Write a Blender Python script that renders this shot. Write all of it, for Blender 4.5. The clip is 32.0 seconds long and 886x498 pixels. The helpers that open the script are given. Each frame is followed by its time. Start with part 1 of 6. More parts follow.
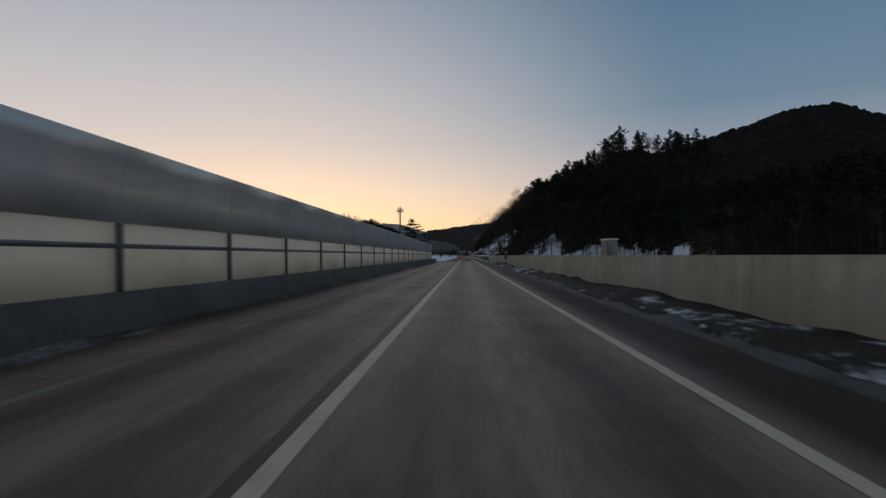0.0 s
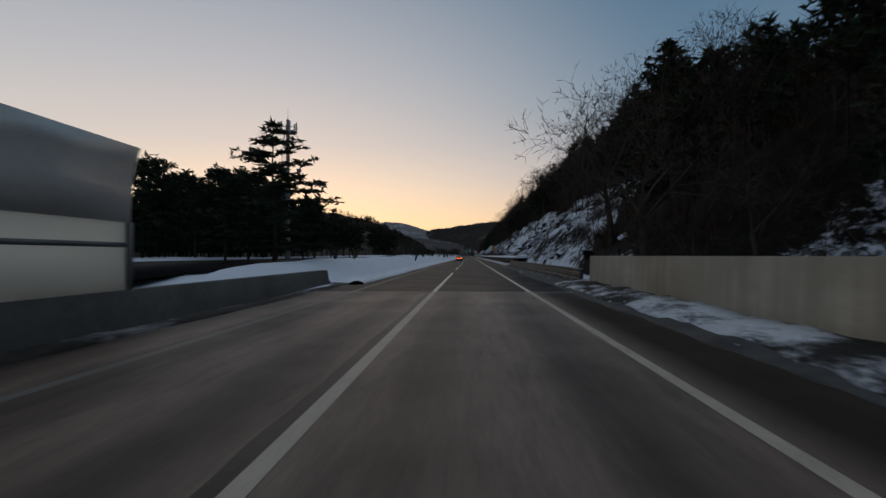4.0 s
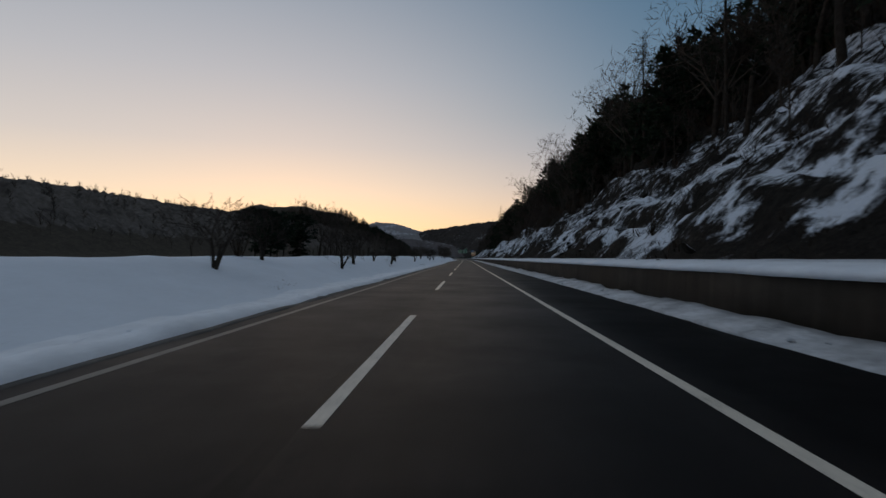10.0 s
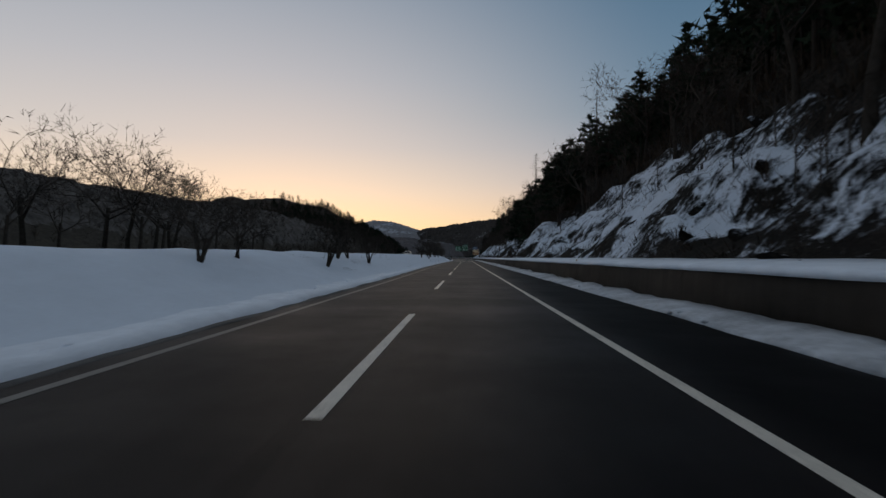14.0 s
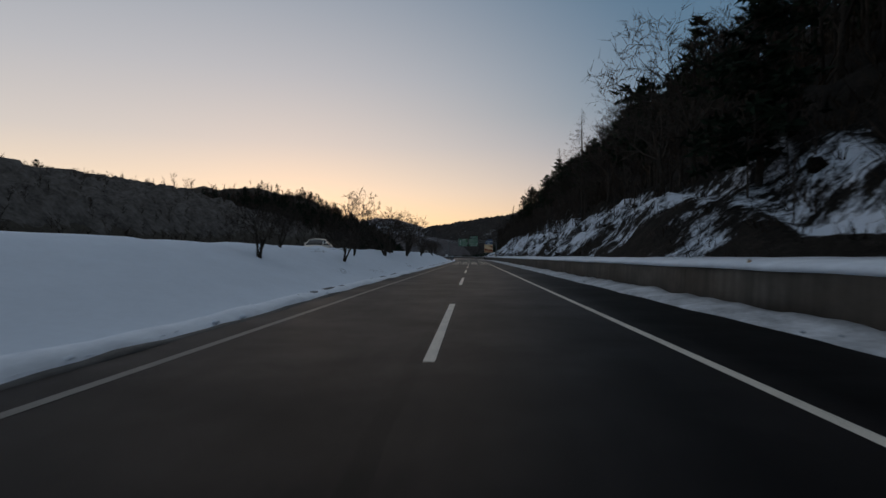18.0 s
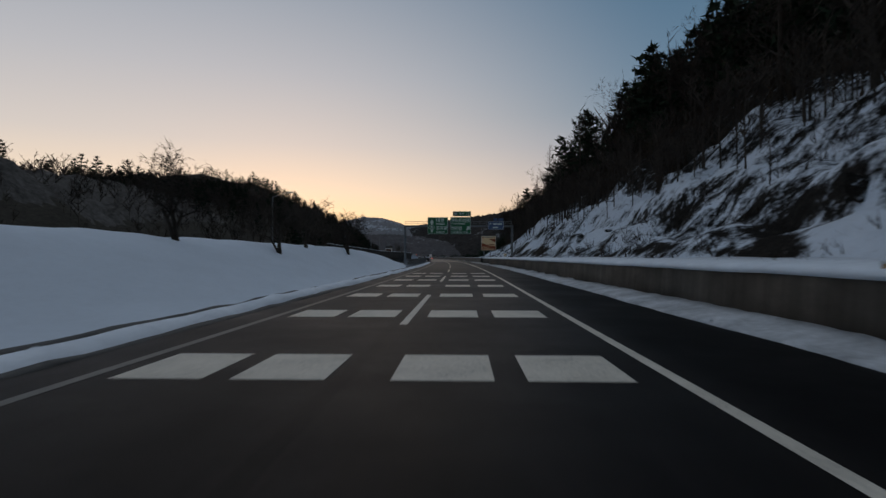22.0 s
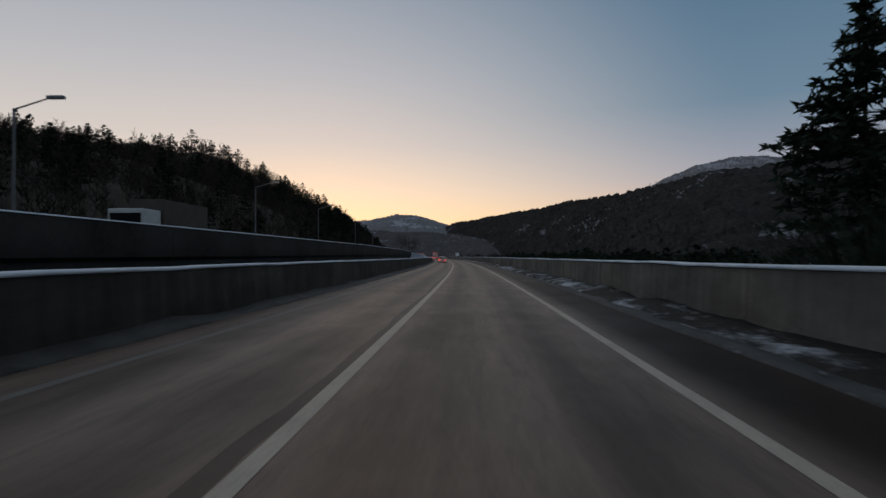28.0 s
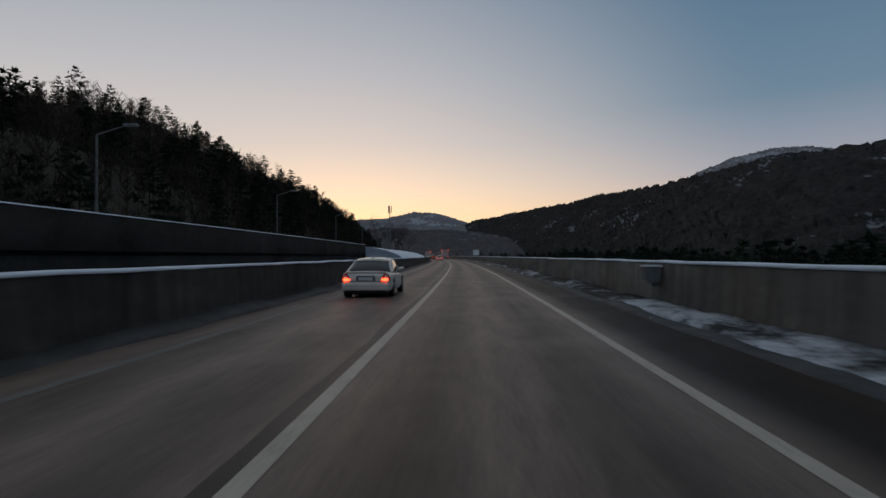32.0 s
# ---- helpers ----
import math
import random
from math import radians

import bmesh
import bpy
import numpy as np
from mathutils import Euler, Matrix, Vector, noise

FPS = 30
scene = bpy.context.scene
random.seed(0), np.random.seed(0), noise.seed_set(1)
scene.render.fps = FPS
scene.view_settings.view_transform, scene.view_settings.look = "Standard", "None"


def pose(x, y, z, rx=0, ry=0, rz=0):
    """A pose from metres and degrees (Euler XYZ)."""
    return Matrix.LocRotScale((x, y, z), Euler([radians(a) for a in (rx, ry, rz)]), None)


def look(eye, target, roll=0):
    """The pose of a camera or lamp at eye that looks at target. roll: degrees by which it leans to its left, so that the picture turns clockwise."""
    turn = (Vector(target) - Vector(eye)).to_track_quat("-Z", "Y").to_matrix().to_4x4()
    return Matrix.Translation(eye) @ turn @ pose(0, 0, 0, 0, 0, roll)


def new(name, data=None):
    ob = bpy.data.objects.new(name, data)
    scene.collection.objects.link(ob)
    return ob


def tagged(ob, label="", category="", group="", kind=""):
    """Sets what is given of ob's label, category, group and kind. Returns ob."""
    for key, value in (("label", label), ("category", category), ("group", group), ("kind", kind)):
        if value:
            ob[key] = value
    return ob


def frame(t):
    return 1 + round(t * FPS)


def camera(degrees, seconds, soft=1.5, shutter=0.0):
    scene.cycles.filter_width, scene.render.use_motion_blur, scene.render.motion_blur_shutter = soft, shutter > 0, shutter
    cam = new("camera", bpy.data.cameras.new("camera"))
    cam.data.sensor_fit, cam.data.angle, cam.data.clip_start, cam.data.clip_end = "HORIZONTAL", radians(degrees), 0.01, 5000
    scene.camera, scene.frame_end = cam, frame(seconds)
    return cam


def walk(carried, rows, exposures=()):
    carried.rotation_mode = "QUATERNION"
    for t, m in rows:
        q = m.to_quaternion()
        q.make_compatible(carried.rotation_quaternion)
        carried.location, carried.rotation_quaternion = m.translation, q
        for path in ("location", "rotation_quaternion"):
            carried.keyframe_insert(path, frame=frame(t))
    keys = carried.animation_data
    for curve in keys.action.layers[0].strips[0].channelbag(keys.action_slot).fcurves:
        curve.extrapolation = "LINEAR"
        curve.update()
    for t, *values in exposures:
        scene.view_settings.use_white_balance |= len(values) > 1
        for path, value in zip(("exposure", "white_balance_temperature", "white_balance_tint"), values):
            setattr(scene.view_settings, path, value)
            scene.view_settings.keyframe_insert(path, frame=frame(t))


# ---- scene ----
from mathutils.geometry import tessellate_polygon

# ---- camera and its drive ----
cam = camera(76.0, 32.0, soft=1.5, shutter=0.18)
ROWS = [
    (0.0, 1.260, 0.000, 1.380, 90.667, 0.300, 2.221),
    (1.0, 1.192, 26.681, 1.380, 90.706, 0.087, 2.352),
    (2.0, 1.271, 53.342, 1.380, 90.678, 0.008, 2.534),
    (2.5, 1.356, 66.674, 1.380, 90.640, 0.203, 2.790),
    (3.0, 1.361, 80.012, 1.380, 90.650, 0.165, 2.767),
    (4.0, 1.369, 106.722, 1.380, 90.669, 0.088, 2.721),
    (4.5, 1.374, 120.101, 1.380, 90.679, 0.050, 2.698),
    (5.0, 1.309, 133.500, 1.380, 90.795, 0.011, 2.487),
    (6.0, 1.279, 160.400, 1.380, 90.742, -0.018, 2.662),
    (7.0, 1.193, 186.000, 1.380, 90.919, -0.180, 2.741),
    (8.0, 1.219, 209.900, 1.380, 90.878, -0.060, 2.761),
    (9.0, 1.256, 232.900, 1.380, 90.805, 0.008, 2.586),
    (10.0, 1.252, 258.200, 1.380, 90.909, -0.092, 2.274),
    (11.0, 1.310, 283.100, 1.380, 90.824, -0.004, 1.877),
    (12.0, 1.364, 308.300, 1.380, 90.894, -0.056, 2.140),
    (13.0, 1.368, 332.900, 1.380, 90.861, -0.051, 2.105),
    (14.0, 1.293, 358.000, 1.380, 90.856, -0.115, 2.281),
    (15.0, 1.228, 382.600, 1.380, 90.808, 0.133, 2.700),
    (15.5, 1.118, 394.200, 1.380, 90.796, 0.112, 2.739),
    (16.0, 1.007, 406.184, 1.380, 90.784, 0.090, 2.777),
    (17.0, 0.786, 430.724, 1.380, 90.760, 0.046, 2.854),
    (17.5, 0.675, 443.092, 1.380, 90.748, 0.025, 2.893),
    (18.0, 0.565, 455.400, 1.380, 90.735, 0.003, 2.931),
    (19.0, 0.688, 479.900, 1.380, 90.788, -0.157, 2.226),
    (20.0, 1.008, 504.600, 1.380, 90.777, -0.180, 2.188),
    (21.0, 1.164, 527.800, 1.380, 90.750, -0.010, 2.045),
    (22.0, 1.205, 551.300, 1.380, 90.783, -0.022, 1.981),
    (23.0, 1.290, 575.600, 1.380, 90.816, -0.126, 1.799),
    (24.0, 1.364, 600.412, 1.380, 90.834, -0.051, 2.317),
    (25.0, 1.219, 625.629, 1.380, 90.843, -0.020, 3.906),
    (25.5, 0.900, 638.180, 1.380, 90.799, 0.057, 4.088),
    (26.0, 0.517, 650.712, 1.380, 90.755, 0.135, 4.269),
    (27.0, -0.444, 675.721, 1.380, 90.667, 0.290, 4.631),
    (27.5, -1.022, 688.203, 1.380, 90.623, 0.300, 4.811),
    (28.0, -1.575, 700.676, 1.380, 90.746, 0.120, 5.882),
    (29.0, -3.131, 725.579, 1.380, 90.637, 0.300, 5.673),
    (30.0, -4.862, 750.457, 1.380, 90.625, 0.300, 5.818),
    (31.0, -6.729, 775.330, 1.380, 90.733, 0.282, 6.573),
    (32.0, -8.724, 800.218, 1.380, 90.686, 0.300, 7.966),
]
walk(cam, [(r[0], pose(*r[1:])) for r in ROWS], [(0.0, 1.47, 7100, 13)])

# ---- dusk sky and the last light ----
world = bpy.data.worlds.new("dusk_sky")
scene.world = world
world.use_nodes = True
wn, wl = world.node_tree.nodes, world.node_tree.links
sky = wn.new("ShaderNodeTexSky")
sky.sky_type = "NISHITA"
sky.sun_disc = False
SUN_AZ = -18.0
sky.sun_elevation = radians(1.0)
sky.sun_rotation = radians(SUN_AZ)
sky.altitude, sky.air_density, sky.dust_density, sky.ozone_density = 100, 1.0, 0.6, 2.0


def sky_ramp(fac, stops):
    r = wn.new("ShaderNodeValToRGB")
    e = r.color_ramp.elements
    while len(e) < len(stops):
        e.new(0.5)
    for k, (p, col) in zip(e, stops):
        k.position, k.color = p, (*[(v / 255.0) ** 2.2 for v in col], 1)
    wl.new(fac, r.inputs["Fac"])
    return r.outputs["Color"]


# dusk haze over the clear-sky model: peach at the sunset, lavender above, slate blue away from it
w_dir = wn.new("ShaderNodeTexCoord").outputs["Generated"]
w_sep = wn.new("ShaderNodeSeparateXYZ")
wl.new(w_dir, w_sep.inputs[0])
w_up = w_sep.outputs["Z"]
w_dot = wn.new("ShaderNodeVectorMath")
w_dot.operation = "DOT_PRODUCT"
w_dot.inputs[1].default_value = (math.sin(radians(SUN_AZ - 14)), math.cos(radians(SUN_AZ - 14)), 0)
wl.new(w_dir, w_dot.inputs[0])
w_side = wn.new("ShaderNodeMapRange")
w_side.interpolation_type = "SMOOTHSTEP"
w_side.inputs["From Min"].default_value, w_side.inputs["From Max"].default_value = 0.55, 1.0
wl.new(w_dot.outputs["Value"], w_side.inputs["Value"])
toward = sky_ramp(w_up, [(0.0, (252, 208, 152)), (0.05, (254, 228, 186)), (0.11, (240, 221, 200)), (0.19, (208, 203, 201)), (0.30, (184, 188, 196)), (0.42, (160, 170, 184)), (0.62, (146, 152, 163)), (1.0, (140, 149, 160))])
away = sky_ramp(w_up, [(0.0, (230, 172, 140)), (0.06, (206, 174, 166)), (0.13, (152, 156, 174)), (0.24, (100, 128, 153)), (0.42, (76, 110, 139)), (0.62, (116, 137, 156)), (1.0, (140, 149, 160))])
w_mix = wn.new("ShaderNodeMix")
w_mix.data_type = "RGBA"
wl.new(w_side.outputs["Result"], w_mix.inputs["Factor"])
wl.new(away, w_mix.inputs["A"])
wl.new(toward, w_mix.inputs["B"])
w_gain = wn.new("ShaderNodeVectorMath")
w_gain.operation = "SCALE"
w_gain.inputs["Scale"].default_value = 3.9
wl.new(w_mix.outputs["Result"], w_gain.inputs[0])
w_all = wn.new("ShaderNodeMix")
w_all.data_type = "RGBA"
w_all.inputs["Factor"].default_value = 0.85
wl.new(sky.outputs["Color"], w_all.inputs["A"])
wl.new(w_gain.outputs["Vector"], w_all.inputs["B"])
wn["Background"].inputs["Strength"].default_value = 0.10
wl.new(w_all.outputs["Result"], wn["Background"].inputs["Color"])
sun_data = bpy.data.lights.new("low_sun", "SUN")
sun_data.energy, sun_data.angle, sun_data.color = 0.02, radians(12), (1.0, 0.8, 0.6)
sun = new("low_sun", sun_data)
sun.matrix_world = look((0, 0, 300), (300 * math.sin(radians(-SUN_AZ)) * 10, -3000 * math.cos(radians(SUN_AZ)), 200))


# ---- small tools ----
class Rand:
    def __init__(self, seed):
        self.r = np.random.RandomState(seed)

    def u(self, a, b, n=None):
        return self.r.uniform(a, b, n)


def lattice(ix, iy, seed):
    h = (ix.astype(np.int64) * 374761393 + iy.astype(np.int64) * 668265263 + seed * 1274126177) & 0xFFFFFFFF
    h = ((h ^ (h >> 13)) * 1274126177) & 0xFFFFFFFF
    return ((h ^ (h >> 16)) & 0xFFFF) / 65535.0


def vnoise(x, y, seed=0):
    x, y = np.asarray(x, float), np.asarray(y, float)
    ix, iy = np.floor(x), np.floor(y)
    fx, fy = x - ix, y - iy
    fx, fy = fx * fx * (3 - 2 * fx), fy * fy * (3 - 2 * fy)
    ix, iy = ix.astype(np.int64), iy.astype(np.int64)
    a, b = lattice(ix, iy, seed), lattice(ix + 1, iy, seed)
    c, d = lattice(ix, iy + 1, seed), lattice(ix + 1, iy + 1, seed)
    return (a * (1 - fx) + b * fx) * (1 - fy) + (c * (1 - fx) + d * fx) * fy - 0.5


def fbm(x, y, octaves=4, seed=0):
    v, amp = 0.0, 1.0
    for k in range(octaves):
        v = v + amp * vnoise(np.asarray(x) * 2 ** k, np.asarray(y) * 2 ** k, seed + k * 17)
        amp *= 0.5
    return v


def smooth(a, b, x):
    t = np.clip((np.asarray(x, float) - a) / (b - a), 0, 1)
    return t * t * (3 - 2 * t)


# ---- the road's line: straight, then a long bend to the left ----
BEND, RADIUS, BEND_END = 580.0, 2400.0, 1150.0
_s = np.arange(-200.0, 3001.0, 1.0)
_th = (np.clip(_s, BEND, BEND_END) - BEND) / RADIUS
_x = np.concatenate([[0], np.cumsum(-np.sin((_th[1:] + _th[:-1]) / 2))])
_y = np.concatenate([[0], np.cumsum(np.cos((_th[1:] + _th[:-1]) / 2))]) + _s[0]


def along(s, X, z=0.0):
    """World points at s metres along the road, X to the right of the lane divider, z up."""
    s, X = np.asarray(s, float), np.asarray(X, float)
    th = np.interp(s, _s, _th)
    x = np.interp(s, _s, _x) + X * np.cos(th)
    y = np.interp(s, _s, _y) + X * np.sin(th)
    return np.stack(np.broadcast_arrays(x, y, np.asarray(z, float)), -1)


def at_road(s, X, z=0.0, turn=0.0):
    p = along(s, X, z)
    return pose(float(p[0]), float(p[1]), float(p[2]), 0, 0, math.degrees(float(np.interp(s, _s, _th))) + turn)


def raw_mesh(name, verts, tris, quads=None, uv=None, attrs=None, mats=None, smooth_shade=False, mat_index=None):
    """A mesh from arrays of vertices, triangles and quads."""
    me = bpy.data.meshes.new(name)
    verts = np.asarray(verts, np.float32).reshape(-1, 3)
    tris = np.zeros((0, 3), np.int32) if tris is None else np.asarray(tris, np.int32).reshape(-1, 3)
    quads = np.zeros((0, 4), np.int32) if quads is None else np.asarray(quads, np.int32).reshape(-1, 4)
    nt, nq = len(tris), len(quads)
    me.vertices.add(len(verts))
    me.vertices.foreach_set("co", verts.ravel())
    loops = np.concatenate([tris.ravel(), quads.ravel()])
    me.loops.add(len(loops))
    me.loops.foreach_set("vertex_index", loops)
    me.polygons.add(nt + nq)
    starts = np.concatenate([np.arange(nt) * 3, nt * 3 + np.arange(nq) * 4]).astype(np.int32)
    me.polygons.foreach_set("loop_start", starts)
    if smooth_shade:
        me.polygons.foreach_set("use_smooth", np.ones(nt + nq, bool))
    if mat_index is not None:
        me.polygons.foreach_set("material_index", np.asarray(mat_index, np.int32))
    if uv is not None:
        layer = me.uv_layers.new(name="UVMap")
        layer.data.foreach_set("uv", np.asarray(uv, np.float32)[loops].ravel())
    for key, val in (attrs or {}).items():
        at = me.attributes.new(key, "FLOAT", "POINT")
        at.data.foreach_set("value", np.asarray(val, np.float32).ravel())
    for m in mats or ():
        me.materials.append(m)
    me.update(calc_edges=True)
    me.validate()
    return me


def put(name, me, parent=None, label="", category="", kind="", group=""):
    ob = new(name, me)
    if parent is not None:
        ob.parent = parent
    return tagged(ob, label, category, group, kind)


def grid_faces(n, m, flip=False):
    i = np.arange((n - 1) * (m - 1))
    r, c = i // (m - 1), i % (m - 1)
    a = r * m + c
    q = np.stack([a, a + 1, a + m + 1, a + m], -1)
    return q[:, ::-1] if flip else q


def part(name, bm, material, parent=None, label="", bevel=0.0):
    """One bmesh as one mesh object under a thing."""
    if bevel:
        bmesh.ops.bevel(bm, geom=bm.edges[:], offset=bevel, segments=2, profile=0.7, affect="EDGES", clamp_overlap=True)
    me = bpy.data.meshes.new(name)
    bm.to_mesh(me)
    bm.free()
    me.materials.append(material)
    return put(name, me, parent, label)


def box(x0, x1, y0, y1, z0, z1, bm=None):
    bm = bm or bmesh.new()
    m = Matrix.LocRotScale(((x0 + x1) / 2, (y0 + y1) / 2, (z0 + z1) / 2), None, (abs(x1 - x0), abs(y1 - y0), abs(z1 - z0)))
    bmesh.ops.create_cube(bm, size=1, matrix=m)
    return bm


def rod(p, q, r0, r1=None, sides=10, bm=None):
    bm = bm or bmesh.new()
    p, q = Vector(p), Vector(q)
    d = q - p
    m = Matrix.Translation((p + q) / 2) @ d.to_track_quat("Z", "Y").to_matrix().to_4x4()
    bmesh.ops.create_cone(bm, cap_ends=True, segments=sides, radius1=r0, radius2=r0 if r1 is None else r1, depth=d.length, matrix=m)
    return bm


def thing(name, m, label, category, group="", kind=""):
    ob = new(name)
    ob.empty_display_size = 0.3
    ob.matrix_world = m
    return tagged(ob, label, category, group, kind)


def strip(name, s0, s1, profile, material, step=4.0, parent=None, label="", category="", kind="structure", closed=True, wobble=0.0, seed=0, caps=True, shift=None):
    """A profile of (X, z) points drawn along the road from s0 to s1."""
    ss = np.linspace(s0, s1, max(2, int(round((s1 - s0) / step)) + 1))
    pr = np.array(profile, float)
    n, m = len(ss), len(pr)
    S, X = np.repeat(ss, m), np.tile(pr[:, 0], n)
    Z = np.tile(pr[:, 1], n)
    if shift is not None:
        X = X + shift(S)
    if wobble:
        X = X + wobble * 2 * fbm(S * 0.35, X * 0.7, 3, seed)
        Z = np.where(Z <= 0.001, -0.05, np.maximum(0.01, Z + wobble * 1.6 * fbm(S * 0.6, X * 0.9, 3, seed + 5) ))
    v = along(S, X, Z)
    k = m if closed else m - 1
    i, j = np.meshgrid(np.arange(n - 1), np.arange(k), indexing="ij")
    a, b = i * m + j, i * m + (j + 1) % m
    quads = np.stack([a, b, b + m, a + m], -1).reshape(-1, 4)
    tris = []
    if closed and caps:
        flat = tessellate_polygon([[Vector((x, z, 0)) for x, z in profile]])
        tris = [tuple(base + q for q in f) for base in (0, (n - 1) * m) for f in flat]
    uv = np.stack([np.tile(pr[:, 0], n), S], -1)
    me = raw_mesh(name, v, np.array(tris, int).reshape(-1, 3) if tris else None, quads, uv=uv, mats=[material])
    return put(name, me, parent, label, category, kind)


# ---- materials ----
def material(name, base, rough=0.8, metal=0.0, spec=0.3):
    m = bpy.data.materials.new(name)
    m.use_nodes = True
    b = m.node_tree.nodes["Principled BSDF"]
    b.inputs["Base Color"].default_value = (*base, 1)
    b.inputs["Roughness"].default_value = rough
    b.inputs["Metallic"].default_value = metal
    b.inputs["Specular IOR Level"].default_value = spec
    return m


def nodes_of(m):
    nt = m.node_tree
    return nt.nodes, nt.links, nt.nodes["Principled BSDF"]


def tex_noise(n, l, vec, scale, detail=5, rough=0.6, stretch=None):
    if stretch:
        mp = n.new("ShaderNodeMapping")
        mp.inputs["Scale"].default_value = stretch
        l.new(vec, mp.inputs["Vector"])
        vec = mp.outputs["Vector"]
    t = n.new("ShaderNodeTexNoise")
    t.inputs["Scale"].default_value, t.inputs["Detail"].default_value, t.inputs["Roughness"].default_value = scale, detail, rough
    l.new(vec, t.inputs["Vector"])
    return t.outputs["Fac"]


def ramp(n, l, fac, stops):
    r = n.new("ShaderNodeValToRGB")
    e = r.color_ramp.elements
    while len(e) < len(stops):
        e.new(0.5)
    for k, (p, c) in zip(e, stops):
        k.position, k.color = p, (*c, 1) if len(c) == 3 else c
    l.new(fac, r.inputs["Fac"])
    return r.outputs["Color"]


def mixc(n, l, fac, a, b, mode="MIX"):
    x = n.new("ShaderNodeMix")
    x.data_type, x.blend_type = "RGBA", mode
    for sock, val in ((x.inputs["Factor"], fac), (x.inputs["A"], a), (x.inputs["B"], b)):
        if isinstance(val, (int, float)):
            sock.default_value = val
        elif isinstance(val, tuple):
            sock.default_value = (*val, 1) if len(val) == 3 else val
        else:
            l.new(val, sock)
    return x.outputs["Result"]


def math_node(n, l, op, a, b=0.5, c=0.0):
    x = n.new("ShaderNodeMath")
    x.operation = op
    for sock, val in zip(x.inputs, (a, b, c)):
        if isinstance(val, (int, float)):
            sock.default_value = val
        else:
            l.new(val, sock)
    return x.outputs[0]


def bump(n, l, b, height, strength=0.4, dist=0.05):
    k = n.new("ShaderNodeBump")
    k.inputs["Strength"].default_value, k.inputs["Distance"].default_value = strength, dist
    l.new(height, k.inputs["Height"])
    l.new(k.outputs["Normal"], b.inputs["Normal"])


def mottled(name, dark, light, scale=1.0, rough=0.85, metal=0.0, fine=18.0, strength=0.25, dist=0.02, spec=0.3, by_object=0.0):
    """A surface with stains at one scale and grain at another."""
    m = material(name, light, rough, metal, spec)
    n, l, b = nodes_of(m)
    g = n.new("ShaderNodeNewGeometry").outputs["Position"]
    big, small = tex_noise(n, l, g, scale, 5), tex_noise(n, l, g, scale * fine, 3)
    f = math_node(n, l, "ADD", math_node(n, l, "MULTIPLY", big, 0.7), math_node(n, l, "MULTIPLY", small, 0.3))
    if by_object:
        oi = n.new("ShaderNodeObjectInfo").outputs["Random"]
        f = math_node(n, l, "ADD", f, math_node(n, l, "MULTIPLY", math_node(n, l, "SUBTRACT", oi, 0.5), by_object))
    l.new(ramp(n, l, f, [(0.32, dark), (0.66, light)]), b.inputs["Base Color"])
    bump(n, l, b, small, strength, dist)
    return m


def stained(name, dark, light, rough=0.92):
    """Weathered concrete: cloudy grime, streaks running down from the top edge, fine pits."""
    m = material(name, light, rough, 0, 0.12)
    n, l, b = nodes_of(m)
    g = n.new("ShaderNodeNewGeometry").outputs["Position"]
    cloud = tex_noise(n, l, g, 0.55, 6, 0.65, (1.0, 0.5, 1.4))
    runs = tex_noise(n, l, g, 1.0, 5, 0.7, (2.4, 2.4, 0.16))
    pits = tex_noise(n, l, g, 24.0, 4, 0.8)
    f = math_node(n, l, "MULTIPLY_ADD", cloud, 0.45, math_node(n, l, "MULTIPLY_ADD", runs, 0.40, math_node(n, l, "MULTIPLY", pits, 0.15)))
    l.new(ramp(n, l, f, [(0.36, dark), (0.52, tuple((a + c) * 0.45 for a, c in zip(dark, light))), (0.66, light)]), b.inputs["Base Color"])
    bump(n, l, b, math_node(n, l, "ADD", pits, math_node(n, l, "MULTIPLY", runs, 0.5)), 0.35, 0.02)
    return m


def patchy(name, dark, light, scale, lo, hi, rough=0.75):
    """Half-melted snow: pale patches over dark wet grit."""
    m = material(name, dark, rough, 0, 0.12)
    n, l, b = nodes_of(m)
    g = n.new("ShaderNodeNewGeometry").outputs["Position"]
    reach, mid, fine = tex_noise(n, l, g, scale * 0.13, 3, 0.5), tex_noise(n, l, g, scale, 5, 0.65, (1.0, 0.5, 1.0)), tex_noise(n, l, g, scale * 9, 4, 0.75)
    f = math_node(n, l, "MULTIPLY_ADD", reach, 0.45, math_node(n, l, "MULTIPLY_ADD", mid, 0.42, math_node(n, l, "MULTIPLY", fine, 0.13)))
    grit = ramp(n, l, fine, [(0.35, tuple(v * 0.5 for v in dark)), (0.65, tuple(v * 1.6 for v in dark))])
    snow = ramp(n, l, fine, [(0.35, tuple(v * 0.7 for v in light)), (0.65, light)])
    l.new(mixc(n, l, ramp(n, l, f, [(lo, (0, 0, 0)), (hi, (1, 1, 1))]), grit, snow), b.inputs["Base Color"])
    bump(n, l, b, math_node(n, l, "ADD", mid, math_node(n, l, "MULTIPLY", fine, 0.4)), 0.6, 0.08)
    return m


